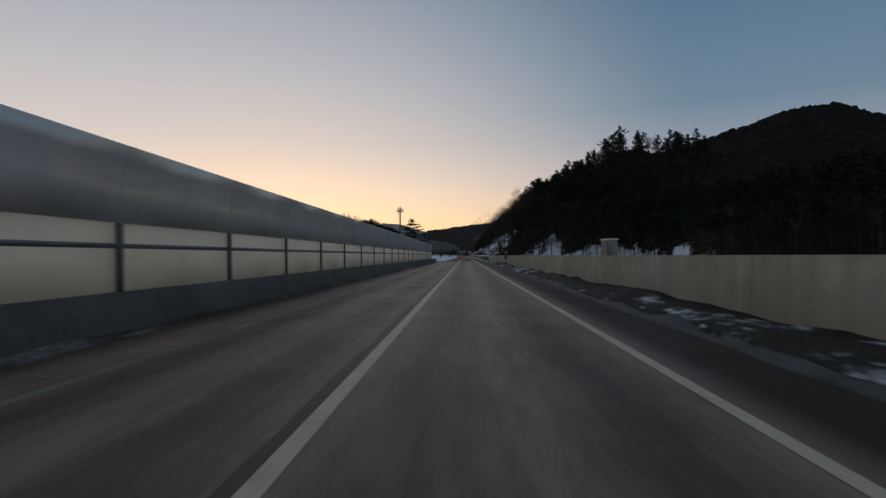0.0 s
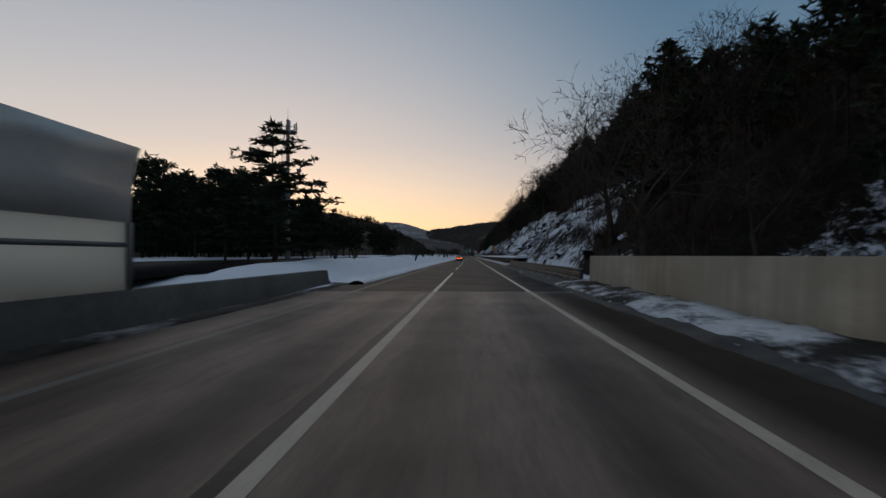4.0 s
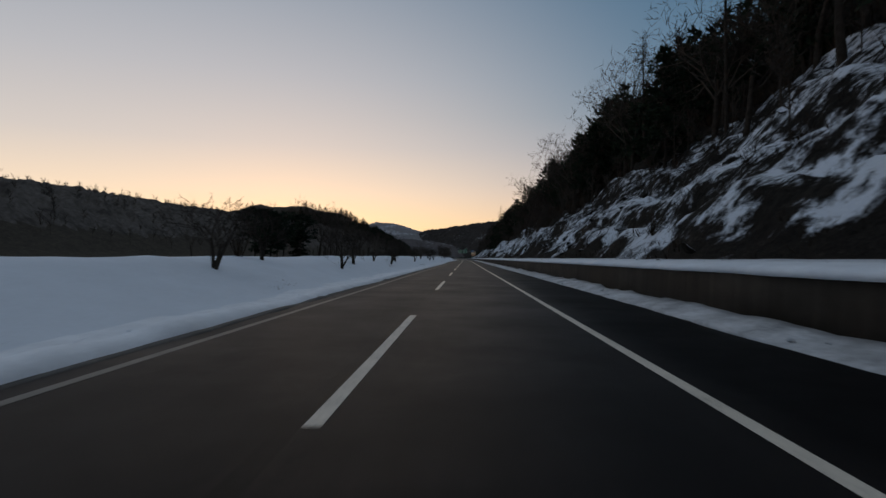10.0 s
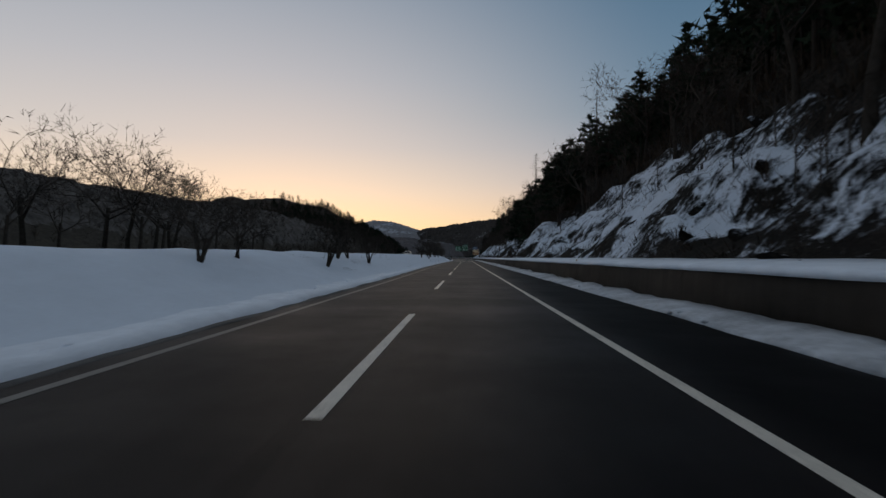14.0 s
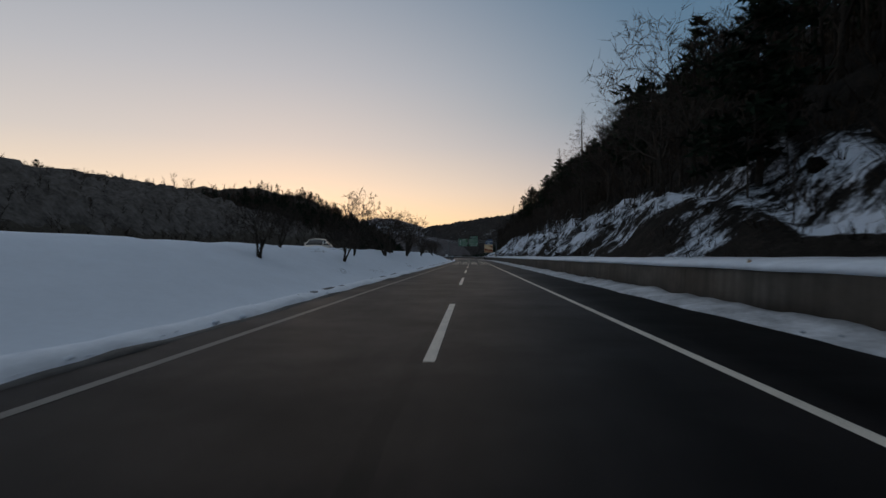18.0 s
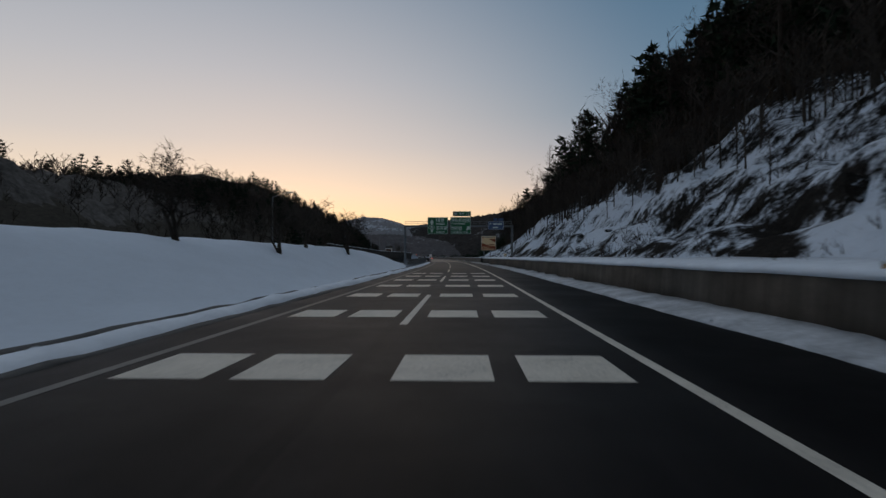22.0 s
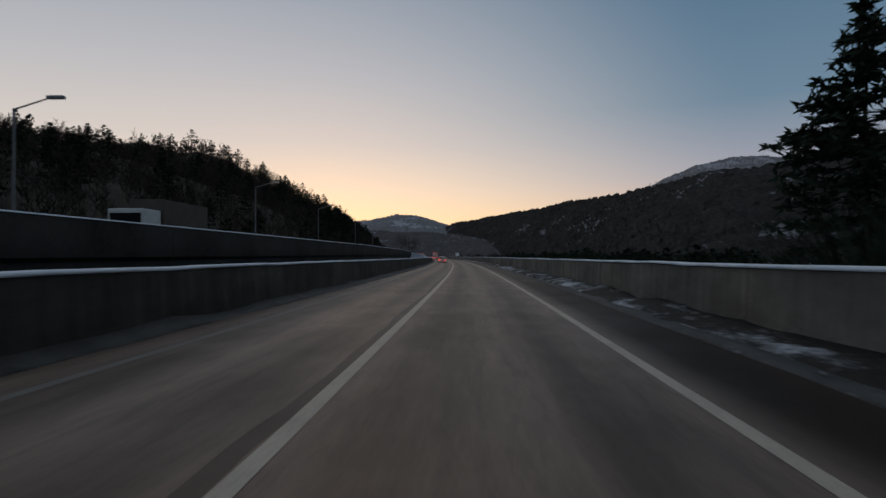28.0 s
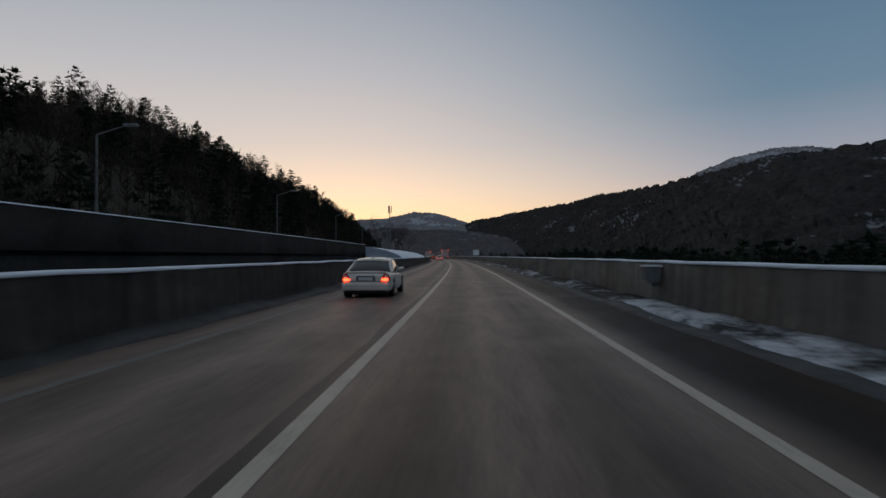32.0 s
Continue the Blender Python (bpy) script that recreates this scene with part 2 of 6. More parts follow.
def road_material(name, dark, light, track, salt, gloss=0.12):
    """Asphalt with worn wheel tracks along the lanes, salt haze and cracks; UV is (across, along)."""
    m = material(name, light, 0.6, 0, 0.11)
    n, l, b = nodes_of(m)
    uv = n.new("ShaderNodeUVMap").outputs["UV"]
    sep = n.new("ShaderNodeSeparateXYZ")
    l.new(uv, sep.inputs[0])
    x = sep.outputs["X"]
    long_ = tex_noise(n, l, uv, 1.0, 4, 0.6, (1.6, 0.04, 1))
    patch = tex_noise(n, l, uv, 0.35, 5, 0.65)
    grain = tex_noise(n, l, uv, 22.0, 5, 0.8)
    pock = tex_noise(n, l, uv, 3.0, 5, 0.75, (1.0, 0.14, 1))
    ph = math_node(n, l, "MULTIPLY", math_node(n, l, "ADD", x, 0.0), 2 * math.pi / 1.8)
    wave = math_node(n, l, "MULTIPLY_ADD", math_node(n, l, "COSINE", ph), 0.5, 0.5)
    f = math_node(n, l, "MULTIPLY_ADD", long_, 0.65, math_node(n, l, "MULTIPLY", patch, 0.35))
    c = ramp(n, l, f, [(0.38, dark), (0.62, light)])
    c = mixc(n, l, math_node(n, l, "MULTIPLY", wave, track), c, salt)
    c = mixc(n, l, ramp(n, l, math_node(n, l, "MULTIPLY_ADD", grain, 0.5, math_node(n, l, "MULTIPLY", pock, 0.5)), [(0.36, (0.75, 0.75, 0.75)), (0.62, (0, 0, 0))]), c, tuple(v * 0.4 for v in dark))
    wander = math_node(n, l, "MULTIPLY_ADD", tex_noise(n, l, uv, 1.0, 3, 0.6, (0.0, 0.12, 1)), 0.5, x)
    seam = math_node(n, l, "COMPARE", wander, 0.10, 0.10)
    c = mixc(n, l, math_node(n, l, "MULTIPLY", seam, math_node(n, l, "MULTIPLY", patch, 1.3)), c, tuple(v * 0.25 for v in dark))
    blot = ramp(n, l, tex_noise(n, l, uv, 0.8, 6, 0.7, (1.5, 0.035, 1)), [(0.5, (0, 0, 0)), (0.72, (1, 1, 1))])
    c = mixc(n, l, mixc(n, l, 0.84, blot, (0, 0, 0)), c, salt)
    edge = ramp(n, l, math_node(n, l, "MULTIPLY_ADD", math_node(n, l, "MULTIPLY_ADD", pock, 0.5, x), 0.1, 0.0), [(0.39, (0, 0, 0)), (0.45, (1, 1, 1))])
    c = mixc(n, l, math_node(n, l, "MULTIPLY", edge, 0.82), c, tuple(v * 0.4 for v in dark))
    l.new(c, b.inputs["Base Color"])
    l.new(math_node(n, l, "MULTIPLY_ADD", edge, 0.035 - gloss, gloss), b.inputs["Specular IOR Level"])
    l.new(math_node(n, l, "MULTIPLY_ADD", patch, -0.3, 0.68), b.inputs["Roughness"])
    bump(n, l, b, grain, 0.35, 0.012)
    return m


def paint_material(name, col, under):
    m = material(name, col, 0.6)
    n, l, b = nodes_of(m)
    g = n.new("ShaderNodeNewGeometry").outputs["Position"]
    a, c = tex_noise(n, l, g, 1.2, 5, 0.7), tex_noise(n, l, g, 22.0, 4, 0.75)
    f = math_node(n, l, "MULTIPLY_ADD", c, 0.7, math_node(n, l, "MULTIPLY", a, 0.4))
    l.new(ramp(n, l, f, [(0.36, under), (0.46, tuple(v * 0.72 for v in col)), (0.62, col)]), b.inputs["Base Color"])
    return m


def snow_ground(name, snow, soil_a, soil_b, rocky=False, size=1.0):
    """Snow over soil or rock; the point attribute 'snow' says how much of it lies there."""
    m = material(name, snow, 0.92, 0, 0.06)
    n, l, b = nodes_of(m)
    g = n.new("ShaderNodeNewGeometry").outputs["Position"]
    at = n.new("ShaderNodeAttribute")
    at.attribute_name = "snow"
    big = tex_noise(n, l, g, 0.16 / size, 6, 0.62, (1.0, 0.55, 1.5))
    mid = tex_noise(n, l, g, 0.75 / size, 7, 0.7, (1.0, 0.6, 1.6))
    small = tex_noise(n, l, g, 2.1 / size, 6, 0.7, (1.0, 0.7, 1.3))
    fine = tex_noise(n, l, g, 9.0 / size, 4, 0.7)
    f = math_node(n, l, "MULTIPLY_ADD", big, 0.33, math_node(n, l, "MULTIPLY_ADD", mid, 0.42, math_node(n, l, "MULTIPLY", small, 0.25)))
    f = math_node(n, l, "MULTIPLY_ADD", f, 2.4, -0.7)
    f = math_node(n, l, "ADD", f, math_node(n, l, "MULTIPLY_ADD", at.outputs["Fac"], 1.6, -0.8))
    if rocky:
        nz = n.new("ShaderNodeSeparateXYZ")
        l.new(n.new("ShaderNodeNewGeometry").outputs["Normal"], nz.inputs[0])
        f = math_node(n, l, "ADD", f, math_node(n, l, "MULTIPLY_ADD", nz.outputs["Z"], 1.1, -0.95))
    mask = ramp(n, l, math_node(n, l, "MULTIPLY_ADD", fine, 0.12, f), [(0.5, (0, 0, 0)), (0.66, (1, 1, 1))])
    soil = ramp(n, l, math_node(n, l, "MULTIPLY_ADD", fine, 0.25, math_node(n, l, "MULTIPLY_ADD", small, 0.4, math_node(n, l, "MULTIPLY", mid, 0.35))), [(0.40, soil_a), (0.62, soil_b)])
    dust = ramp(n, l, math_node(n, l, "MULTIPLY_ADD", mid, 0.6, math_node(n, l, "MULTIPLY", fine, 0.4)), [(0.3, tuple(v * 0.86 for v in snow)), (0.7, snow)])
    l.new(mixc(n, l, mask, soil, dust), b.inputs["Base Color"])
    bump(n, l, b, math_node(n, l, "ADD", mid, math_node(n, l, "MULTIPLY", fine, 0.35)), 0.5 if rocky else 0.3, 0.35 * size if rocky else 0.12)
    return m


def cut_face(name, snow):
    """A cut face in winter: drifts of snow, brown scrubby soil and dark rock ledges; 'snow' says how much lies there."""
    m = material(name, snow, 0.92, 0, 0.05)
    n, l, b = nodes_of(m)
    g = n.new("ShaderNodeNewGeometry").outputs["Position"]
    at = n.new("ShaderNodeAttribute")
    at.attribute_name = "snow"
    big = tex_noise(n, l, g, 0.14, 5, 0.6)
    mid = tex_noise(n, l, g, 0.62, 7, 0.68, (1.0, 0.9, 1.2))
    small = tex_noise(n, l, g, 1.7, 6, 0.72)
    fine = tex_noise(n, l, g, 9.0, 4, 0.75)
    sp = n.new("ShaderNodeSeparateXYZ")
    l.new(g, sp.inputs[0])
    warp = math_node(n, l, "MULTIPLY_ADD", big, 9.0, math_node(n, l, "MULTIPLY", mid, 2.2))
    ledge = math_node(n, l, "MULTIPLY", math_node(n, l, "SINE", math_node(n, l, "MULTIPLY_ADD", sp.outputs["Z"], 1.55, warp)), math_node(n, l, "MINIMUM", math_node(n, l, "MULTIPLY", at.outputs["Fac"], 1.8), 1.0))
    nz = n.new("ShaderNodeSeparateXYZ")
    l.new(n.new("ShaderNodeNewGeometry").outputs["Normal"], nz.inputs[0])
    f = math_node(n, l, "MULTIPLY_ADD", big, 0.65, math_node(n, l, "MULTIPLY_ADD", mid, 1.45, math_node(n, l, "MULTIPLY", small, 1.45)))
    f = math_node(n, l, "ADD", f, math_node(n, l, "MULTIPLY_ADD", at.outputs["Fac"], 1.55, -2.06))
    f = math_node(n, l, "ADD", f, math_node(n, l, "MULTIPLY_ADD", nz.outputs["Z"], 0.6, -0.42))
    f = math_node(n, l, "MULTIPLY_ADD", ledge, 0.09, f)
    f = math_node(n, l, "MULTIPLY_ADD", fine, 0.22, f)
    mask = ramp(n, l, f, [(0.50, (0, 0, 0)), (0.60, (0.24, 0.24, 0.24)), (0.80, (0.95, 0.95, 0.95))])
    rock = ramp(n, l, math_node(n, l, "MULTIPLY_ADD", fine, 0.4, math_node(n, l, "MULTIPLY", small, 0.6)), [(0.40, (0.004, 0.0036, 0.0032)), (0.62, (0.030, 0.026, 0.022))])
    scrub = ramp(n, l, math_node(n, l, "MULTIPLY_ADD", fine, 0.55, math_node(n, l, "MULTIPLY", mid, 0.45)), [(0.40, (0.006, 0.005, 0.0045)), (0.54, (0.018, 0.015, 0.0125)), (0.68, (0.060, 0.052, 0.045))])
    soil = mixc(n, l, ramp(n, l, math_node(n, l, "MULTIPLY_ADD", ledge, 0.16, mid), [(0.42, (0, 0, 0)), (0.60, (1, 1, 1))]), rock, scrub)
    dust = ramp(n, l, math_node(n, l, "MULTIPLY_ADD", mid, 0.6, math_node(n, l, "MULTIPLY", fine, 0.4)), [(0.3, tuple(v * 0.74 for v in snow)), (0.68, snow)])
    l.new(mixc(n, l, mask, soil, dust), b.inputs["Base Color"])
    bump(n, l, b, math_node(n, l, "ADD", math_node(n, l, "MULTIPLY", small, 0.8), math_node(n, l, "MULTIPLY", fine, 0.3)), 0.5, 0.3)
    return m


def glow(name, col, strength):
    m = material(name, col, 0.35)
    b = m.node_tree.nodes["Principled BSDF"]
    b.inputs["Emission Color"].default_value = (*col, 1)
    b.inputs["Emission Strength"].default_value = strength
    return m


SNOW = (0.73, 0.79, 0.88)
ASPHALT = road_material("asphalt_worn", (0.0049, 0.0039, 0.0039), (0.0143, 0.0115, 0.0115), 0.36, (0.0255, 0.0207, 0.0205), 0.045)
DECK = road_material("bridge_deck_salted", (0.062, 0.0435, 0.034), (0.156, 0.112, 0.089), 0.75, (0.290, 0.212, 0.168), 0.13)
PAINT = paint_material("road_paint_worn", (0.70, 0.63, 0.54), (0.10, 0.10, 0.10))
CONCRETE = mottled("concrete_weathered", (0.085, 0.08, 0.073), (0.21, 0.20, 0.18), 0.5, 0.9)
CONCRETE_BROWN = stained("concrete_brown_grime", (0.014, 0.0115, 0.0095), (0.062, 0.052, 0.043))
CONCRETE_CUT = stained("concrete_streaked", (0.038, 0.033, 0.028), (0.145, 0.128, 0.11))
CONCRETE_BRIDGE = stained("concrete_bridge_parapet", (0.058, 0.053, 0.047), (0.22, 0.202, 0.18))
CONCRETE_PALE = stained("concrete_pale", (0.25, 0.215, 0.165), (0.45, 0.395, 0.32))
CONCRETE_GREY = stained("concrete_dark_grey", (0.016, 0.0145, 0.013), (0.092, 0.084, 0.074))
CONCRETE_DARK = mottled("concrete_dark_stained", (0.05, 0.05, 0.048), (0.12, 0.118, 0.11), 0.4, 0.92)
CONCRETE_NEAR_BLACK = mottled("concrete_near_black", (0.016, 0.016, 0.015), (0.05, 0.048, 0.045), 0.35, 0.95, spec=0.05)
SNOW_BANK = snow_ground("snow_field", SNOW, (0.03, 0.027, 0.022), (0.08, 0.067, 0.054))
SLOPE = cut_face("rock_and_snow_slope", SNOW)
SNOW_CAP = mottled("snow_cap", (0.63, 0.67, 0.74), (0.80, 0.85, 0.92), 1.2, 0.7, fine=9, strength=0.4, dist=0.05)
SNOW_DIRTY = mottled("snow_dirty", (0.06, 0.06, 0.062), (0.44, 0.445, 0.465), 0.9, 0.75, fine=8, strength=0.6, dist=0.06)
SLUSH = patchy("half_melted_snow", (0.016, 0.0145, 0.013), (0.60, 0.63, 0.68), 0.9, 0.51, 0.57)
SLUSH_THIN = patchy("thin_grey_slush", (0.030, 0.027, 0.025), (0.30, 0.31, 0.33), 0.9, 0.52, 0.62)
SNOW_PATCHY = patchy("patchy_roadside_snow", (0.022, 0.020, 0.018), (0.52, 0.54, 0.58), 0.8, 0.49, 0.57)
GRIT = mottled("wet_grit", (0.02, 0.02, 0.02), (0.07, 0.068, 0.065), 1.4, 0.7, fine=9, strength=0.6, dist=0.05)
STEEL = mottled("galvanised_steel", (0.12, 0.125, 0.13), (0.27, 0.28, 0.29), 1.5, 0.5, 0.5)
STEEL_GRIMY = mottled("grimy_galvanised_steel", (0.035, 0.035, 0.034), (0.12, 0.12, 0.118), 1.1, 0.65, 0.3)
STEEL_DARK = mottled("grey_painted_steel", (0.10, 0.105, 0.11), (0.20, 0.205, 0.21), 1.2, 0.55, 0.3)
BARK = mottled("bark_grey_brown", (0.022, 0.018, 0.014), (0.065, 0.052, 0.042), 3.0, 0.95, strength=0.6, spec=0.08)
TWIG = mottled("bare_twigs", (0.024, 0.0195, 0.016), (0.082, 0.066, 0.054), 0.6, 0.95, by_object=0.3, spec=0.06)
NEEDLES = mottled("pine_needles", (0.008, 0.014, 0.009), (0.028, 0.042, 0.025), 0.5, 0.9, by_object=0.3, spec=0.08)
DRY = mottled("dry_shrub", (0.022, 0.016, 0.012), (0.075, 0.054, 0.038), 0.8, 0.95, by_object=0.3, spec=0.06)
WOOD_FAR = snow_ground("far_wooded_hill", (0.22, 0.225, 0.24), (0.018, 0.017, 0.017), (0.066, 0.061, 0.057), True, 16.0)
# these two far-wood colours have distance haze mixed into their base
HAZED_WOOD = snow_ground("snow_and_haze_wood", (0.40, 0.415, 0.455), (0.165, 0.16, 0.17), (0.26, 0.255, 0.265), True, 22.0)
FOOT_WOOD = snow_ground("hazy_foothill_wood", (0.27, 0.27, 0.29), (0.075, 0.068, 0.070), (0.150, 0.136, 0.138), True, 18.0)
SNOW_GREY = mottled("snow_sooty", (0.20, 0.205, 0.215), (0.64, 0.66, 0.70), 0.8, 0.75, fine=10, strength=0.6, dist=0.06)
PAINT_DECK = paint_material("road_paint_salted", (0.50, 0.42, 0.34), (0.13, 0.105, 0.085))
PAINT_FAINT = paint_material("road_paint_faint", (0.17, 0.158, 0.142), (0.028, 0.026, 0.025))

# ---- road deck, shoulders and lane paint ----
DIV_L, DIV_R = -3.12, 3.62
SPAN_1, SPAN_2 = 128.0, 700.0
road = tagged(new("road"), "two-lane grey asphalt carriageway with worn wheel tracks", "road", "", "structure")
for nm, a, b_, mat in (("bridge_deck", -80, SPAN_1, DECK), ("asphalt", SPAN_1 + 0.35, SPAN_2, ASPHALT), ("bridge_deck", SPAN_2 + 0.35, 1500, DECK)):
    strip(nm, a, b_, [(-5.2, -0.4), (7.1, -0.4), (7.1, 0.0), (3.6, 0.0), (0.0, 0.0), (-3.55, 0.0), (-5.2, 0.0)], mat, 5.0, road, kind="")
for s in (SPAN_1, SPAN_2):
    for off in (0.0, 0.2):
        strip("expansion_joint", s + off + 0.01, s + off + 0.14, [(-5.0, -0.05), (6.9, -0.05), (6.9, 0.006), (-5.0, 0.006)], STEEL, 0.1, road, kind="")
    strip("joint_rubber", s + 0.13, s + 0.22, [(-5.0, -0.06), (6.9, -0.06), (6.9, -0.006), (-5.0, -0.006)], GRIT, 0.1, road, kind="")


def lane_drift(s):
    """The inner edge swings out a little half way along."""
    return np.interp(s, [390, 440, 480, 530], [0.0, -0.38, -0.38, 0.0])


def painted(name, s0, s1, x0, x1, z=0.004, step=4.0, mat=PAINT, shift=None):
    strip(name, s0, s1, [(x0, z), (x1, z)], mat, step, road, kind="", closed=False, shift=shift)


painted("edge_line", -80, 1500, DIV_L - 0.08, DIV_L + 0.08, mat=PAINT_FAINT, shift=lane_drift)
for a, b_, mat in ((-80, SPAN_1, PAINT_DECK), (SPAN_1 + 0.35, SPAN_2, PAINT), (SPAN_2 + 0.35, 1500, PAINT_DECK)):
    painted("edge_line", a, b_, DIV_R - 0.08, DIV_R + 0.08, mat=mat)
painted("centre_line", -80, SPAN_1, -0.085, 0.085, mat=PAINT_DECK)
painted("centre_line", SPAN_1 + 0.35, 151.8, -0.085, 0.085)
painted("centre_line", 691.8, SPAN_2, -0.085, 0.085)
painted("centre_line", SPAN_2 + 0.35, 1500, -0.085, 0.085, mat=PAINT_DECK)
d = 162.8
while d < 690:
    painted("lane_dash", d, d + 9.0, -0.08, 0.08)
    d += 20.0
for k in range(8):
    s = 551.0 + 6.6 * k
    for x0, x1 in ((-2.8, -1.74), (-1.42, -0.34), (0.40, 1.56), (1.93, 3.12)):
        painted("speed_bar", s, s + 1.65, x0, x1, 0.006, 1.0)

# ---- land: valley floor, median bank and hills beside the road ----
def bank_height(s):
    return np.interp(s, [100, 134, 150, 230, 330, 380, 450, 540, 606, 622, 645, 665, 1600], [-3, 0.9, 1.2, 1.4, 1.5, 1.75, 2.0, 2.2, 2.3, 1.9, 0.1, -2.5, -3])


def opp(s):
    return np.interp(s, [-200, 100, 134, 300, 560, 600, 640, 700, 780, 1600], [0.2, 0.4, 0.9, 1.2, 1.6, 1.5, 1.2, 1.45, 1.75, 1.75])


def left_land(s, X):
    """Height of the land left of the road."""
    s, a = np.asarray(s, float), -np.asarray(X, float)
    B = bank_height(s)
    z = B * smooth(4.3, 10.5, a) ** 0.9 - 0.05
    valley = np.where((s < 130), -4.0, np.where(s > 650, -3.0, 1.2))
    z = np.where(a > 24, z + (valley - B) * smooth(24, 40, a), z)
    C = np.interp(s, [-200, 60, 160, 337, 381, 415, 450, 505, 546, 600, 655, 719, 775, 835, 934, 1009, 1150, 1290, 1420, 1700], [6, 10, 12, 17, 15, 16, 15.5, 17.5, 20, 23.5, 24.5, 25.5, 28, 32, 44, 64, 74, 66, 8, 0])
    toe = np.interp(s, [-200, 150, 600, 850, 940, 980, 1700], [90, 60, 62, 30, 30, 27, 27])
    rise = np.clip((a - toe) * np.interp(s, [200, 320, 640, 820, 920, 990], [0.5, 0.9, 0.9, 0.7, 0.72, 0.9]), 0, None)
    hill = C * (1 - np.exp(-rise / np.maximum(C, 1.0))) * 1.12
    z = z + hill * (1 + np.interp(s, [640, 820], [0.14, 0.35]) * fbm(s / 60.0, a / 60.0, 3, 3)) - np.interp(s, [640, 820], [1, 0]) * C * 0.5 * smooth(125, 230, a) - smooth(230, 420, a) * C * 0.9
    z = np.where((a > 10.8) & (a < 23.2), np.minimum(z, opp(s) - 0.35), z)
    return z + 0.14 * fbm(s / 2.3, a / 2.3, 4, 9) * smooth(4.2, 6, a) + 0.5 * fbm(s / 11.0, a / 11.0, 2, 12) * smooth(9, 16, a) * 0.5


def right_toe(s):
    s = np.asarray(s, float)
    return 8.7 + np.clip(135 - s, 0, None) * 0.42 + np.clip(s - 714, 0, None) * 0.8


def wood_edge(s):
    """How far up the slope the woods begin."""
    return np.interp(s, [118, 150, 153, 156.5, 160, 166, 180, 188, 212, 237, 265, 295, 320, 340, 352, 377, 395, 412, 430, 450, 472, 500, 524, 550, 574, 610, 645, 690, 704],
                     [1.0, 1.2, 2.5, 6.0, 7.5, 8.7, 10.5, 11.5, 10.5, 11.5, 13.5, 15.5, 11.5, 7.5, 6.3, 6.3, 9.5, 12.5, 10.5, 7.0, 5.0, 6.8, 7.0, 8.6, 9.0, 8.2, 6.3, 5.5, 3.0])


def right_land(s, X):
    """Height of the land right of the road: a cut slope of rock, then a wooded hill."""
    s, X = np.asarray(s, float), np.asarray(X, float)
    A = smooth(-150, 60, s) * (0.74 + 0.26 * smooth(112, 165, s)) * (1 - 0.42 * smooth(640, 705, s)) * (1 - smooth(712, 775, s))
    A2 = np.interp(s, [0, 60, 100, 150, 180, 205, 240], [0.11, 0.14, 0.18, 0.27, 0.45, 0.73, 1.0])
    t = X - right_toe(s) - 1.2 * fbm(s / 14.0, X * 0 + 1.3, 2, 41)
    cut = np.clip(t, 0, 16) * 0.86 + A2 * np.clip(t - 16, 0, 42) * 0.70 + np.clip(t - 58, 0, 215) * (0.05 * smooth(170, 320, s) - 0.02 + 0.31 * np.exp(-((s - 490) / 150.0) ** 2)) - np.clip(t - 273, 0, None) * 0.5
    base = np.interp(s, [118, 136, 706, 735], [-4.0, 0.75, 1.0, -4.0])
    base = np.where(X < 9.4, np.minimum(base, np.interp(s, [134, 186, 192], [0.0, 0.1, 1.0])), base)
    rough = smooth(0.2, 3, t) * (1.7 * fbm(s / 9.0, X / 6.0, 4, 21) + 0.9 * fbm(s / 2.4, X / 1.7, 3, 23)) * (1 - smooth(22, 34, t) * 0.6)
    steps = smooth(0.5, 3, t) * (1 - smooth(18, 26, t)) * 0.8 * (np.abs(np.sin(cut * 1.1 + 3 * fbm(s / 16.0, X / 9.0, 2, 31))) - 0.6)
    big = smooth(40, 90, t) * 16 * fbm(s / 70.0, X / 70.0, 3, 51)
    return base + A * (cut + rough + steps + big) + 0.06 * fbm(s / 1.5, X / 1.5, 2, 61)


def land(name, s_list, x_list, height, snow_of, mat, label, category):
    S, X = np.meshgrid(s_list, x_list, indexing="ij")
    Z = height(S, X)
    v = along(S.ravel(), X.ravel(), Z.ravel())
    me = raw_mesh(name, v, None, grid_faces(len(s_list), len(x_list)), attrs={"snow": snow_of(S, X, Z)}, mats=[mat], smooth_shade=True)
    return put(name, me, None, label, category, "structure")


def x_steps(*pieces):
    out = []
    for a, b, n in pieces:
        out += list(np.linspace(a, b, n, endpoint=False))
    return np.array(out + [pieces[-1][1]])


def left_snow(S, X, Z):
    a = -X
    wood = smooth(27, 40, a)
    edge = 1 - smooth(3.9, 4.6, a)
    return np.clip(1.0 - 0.80 * wood - 0.35 * edge + 0.12 * fbm(S / 5, a / 5, 2, 77), 0, 1)


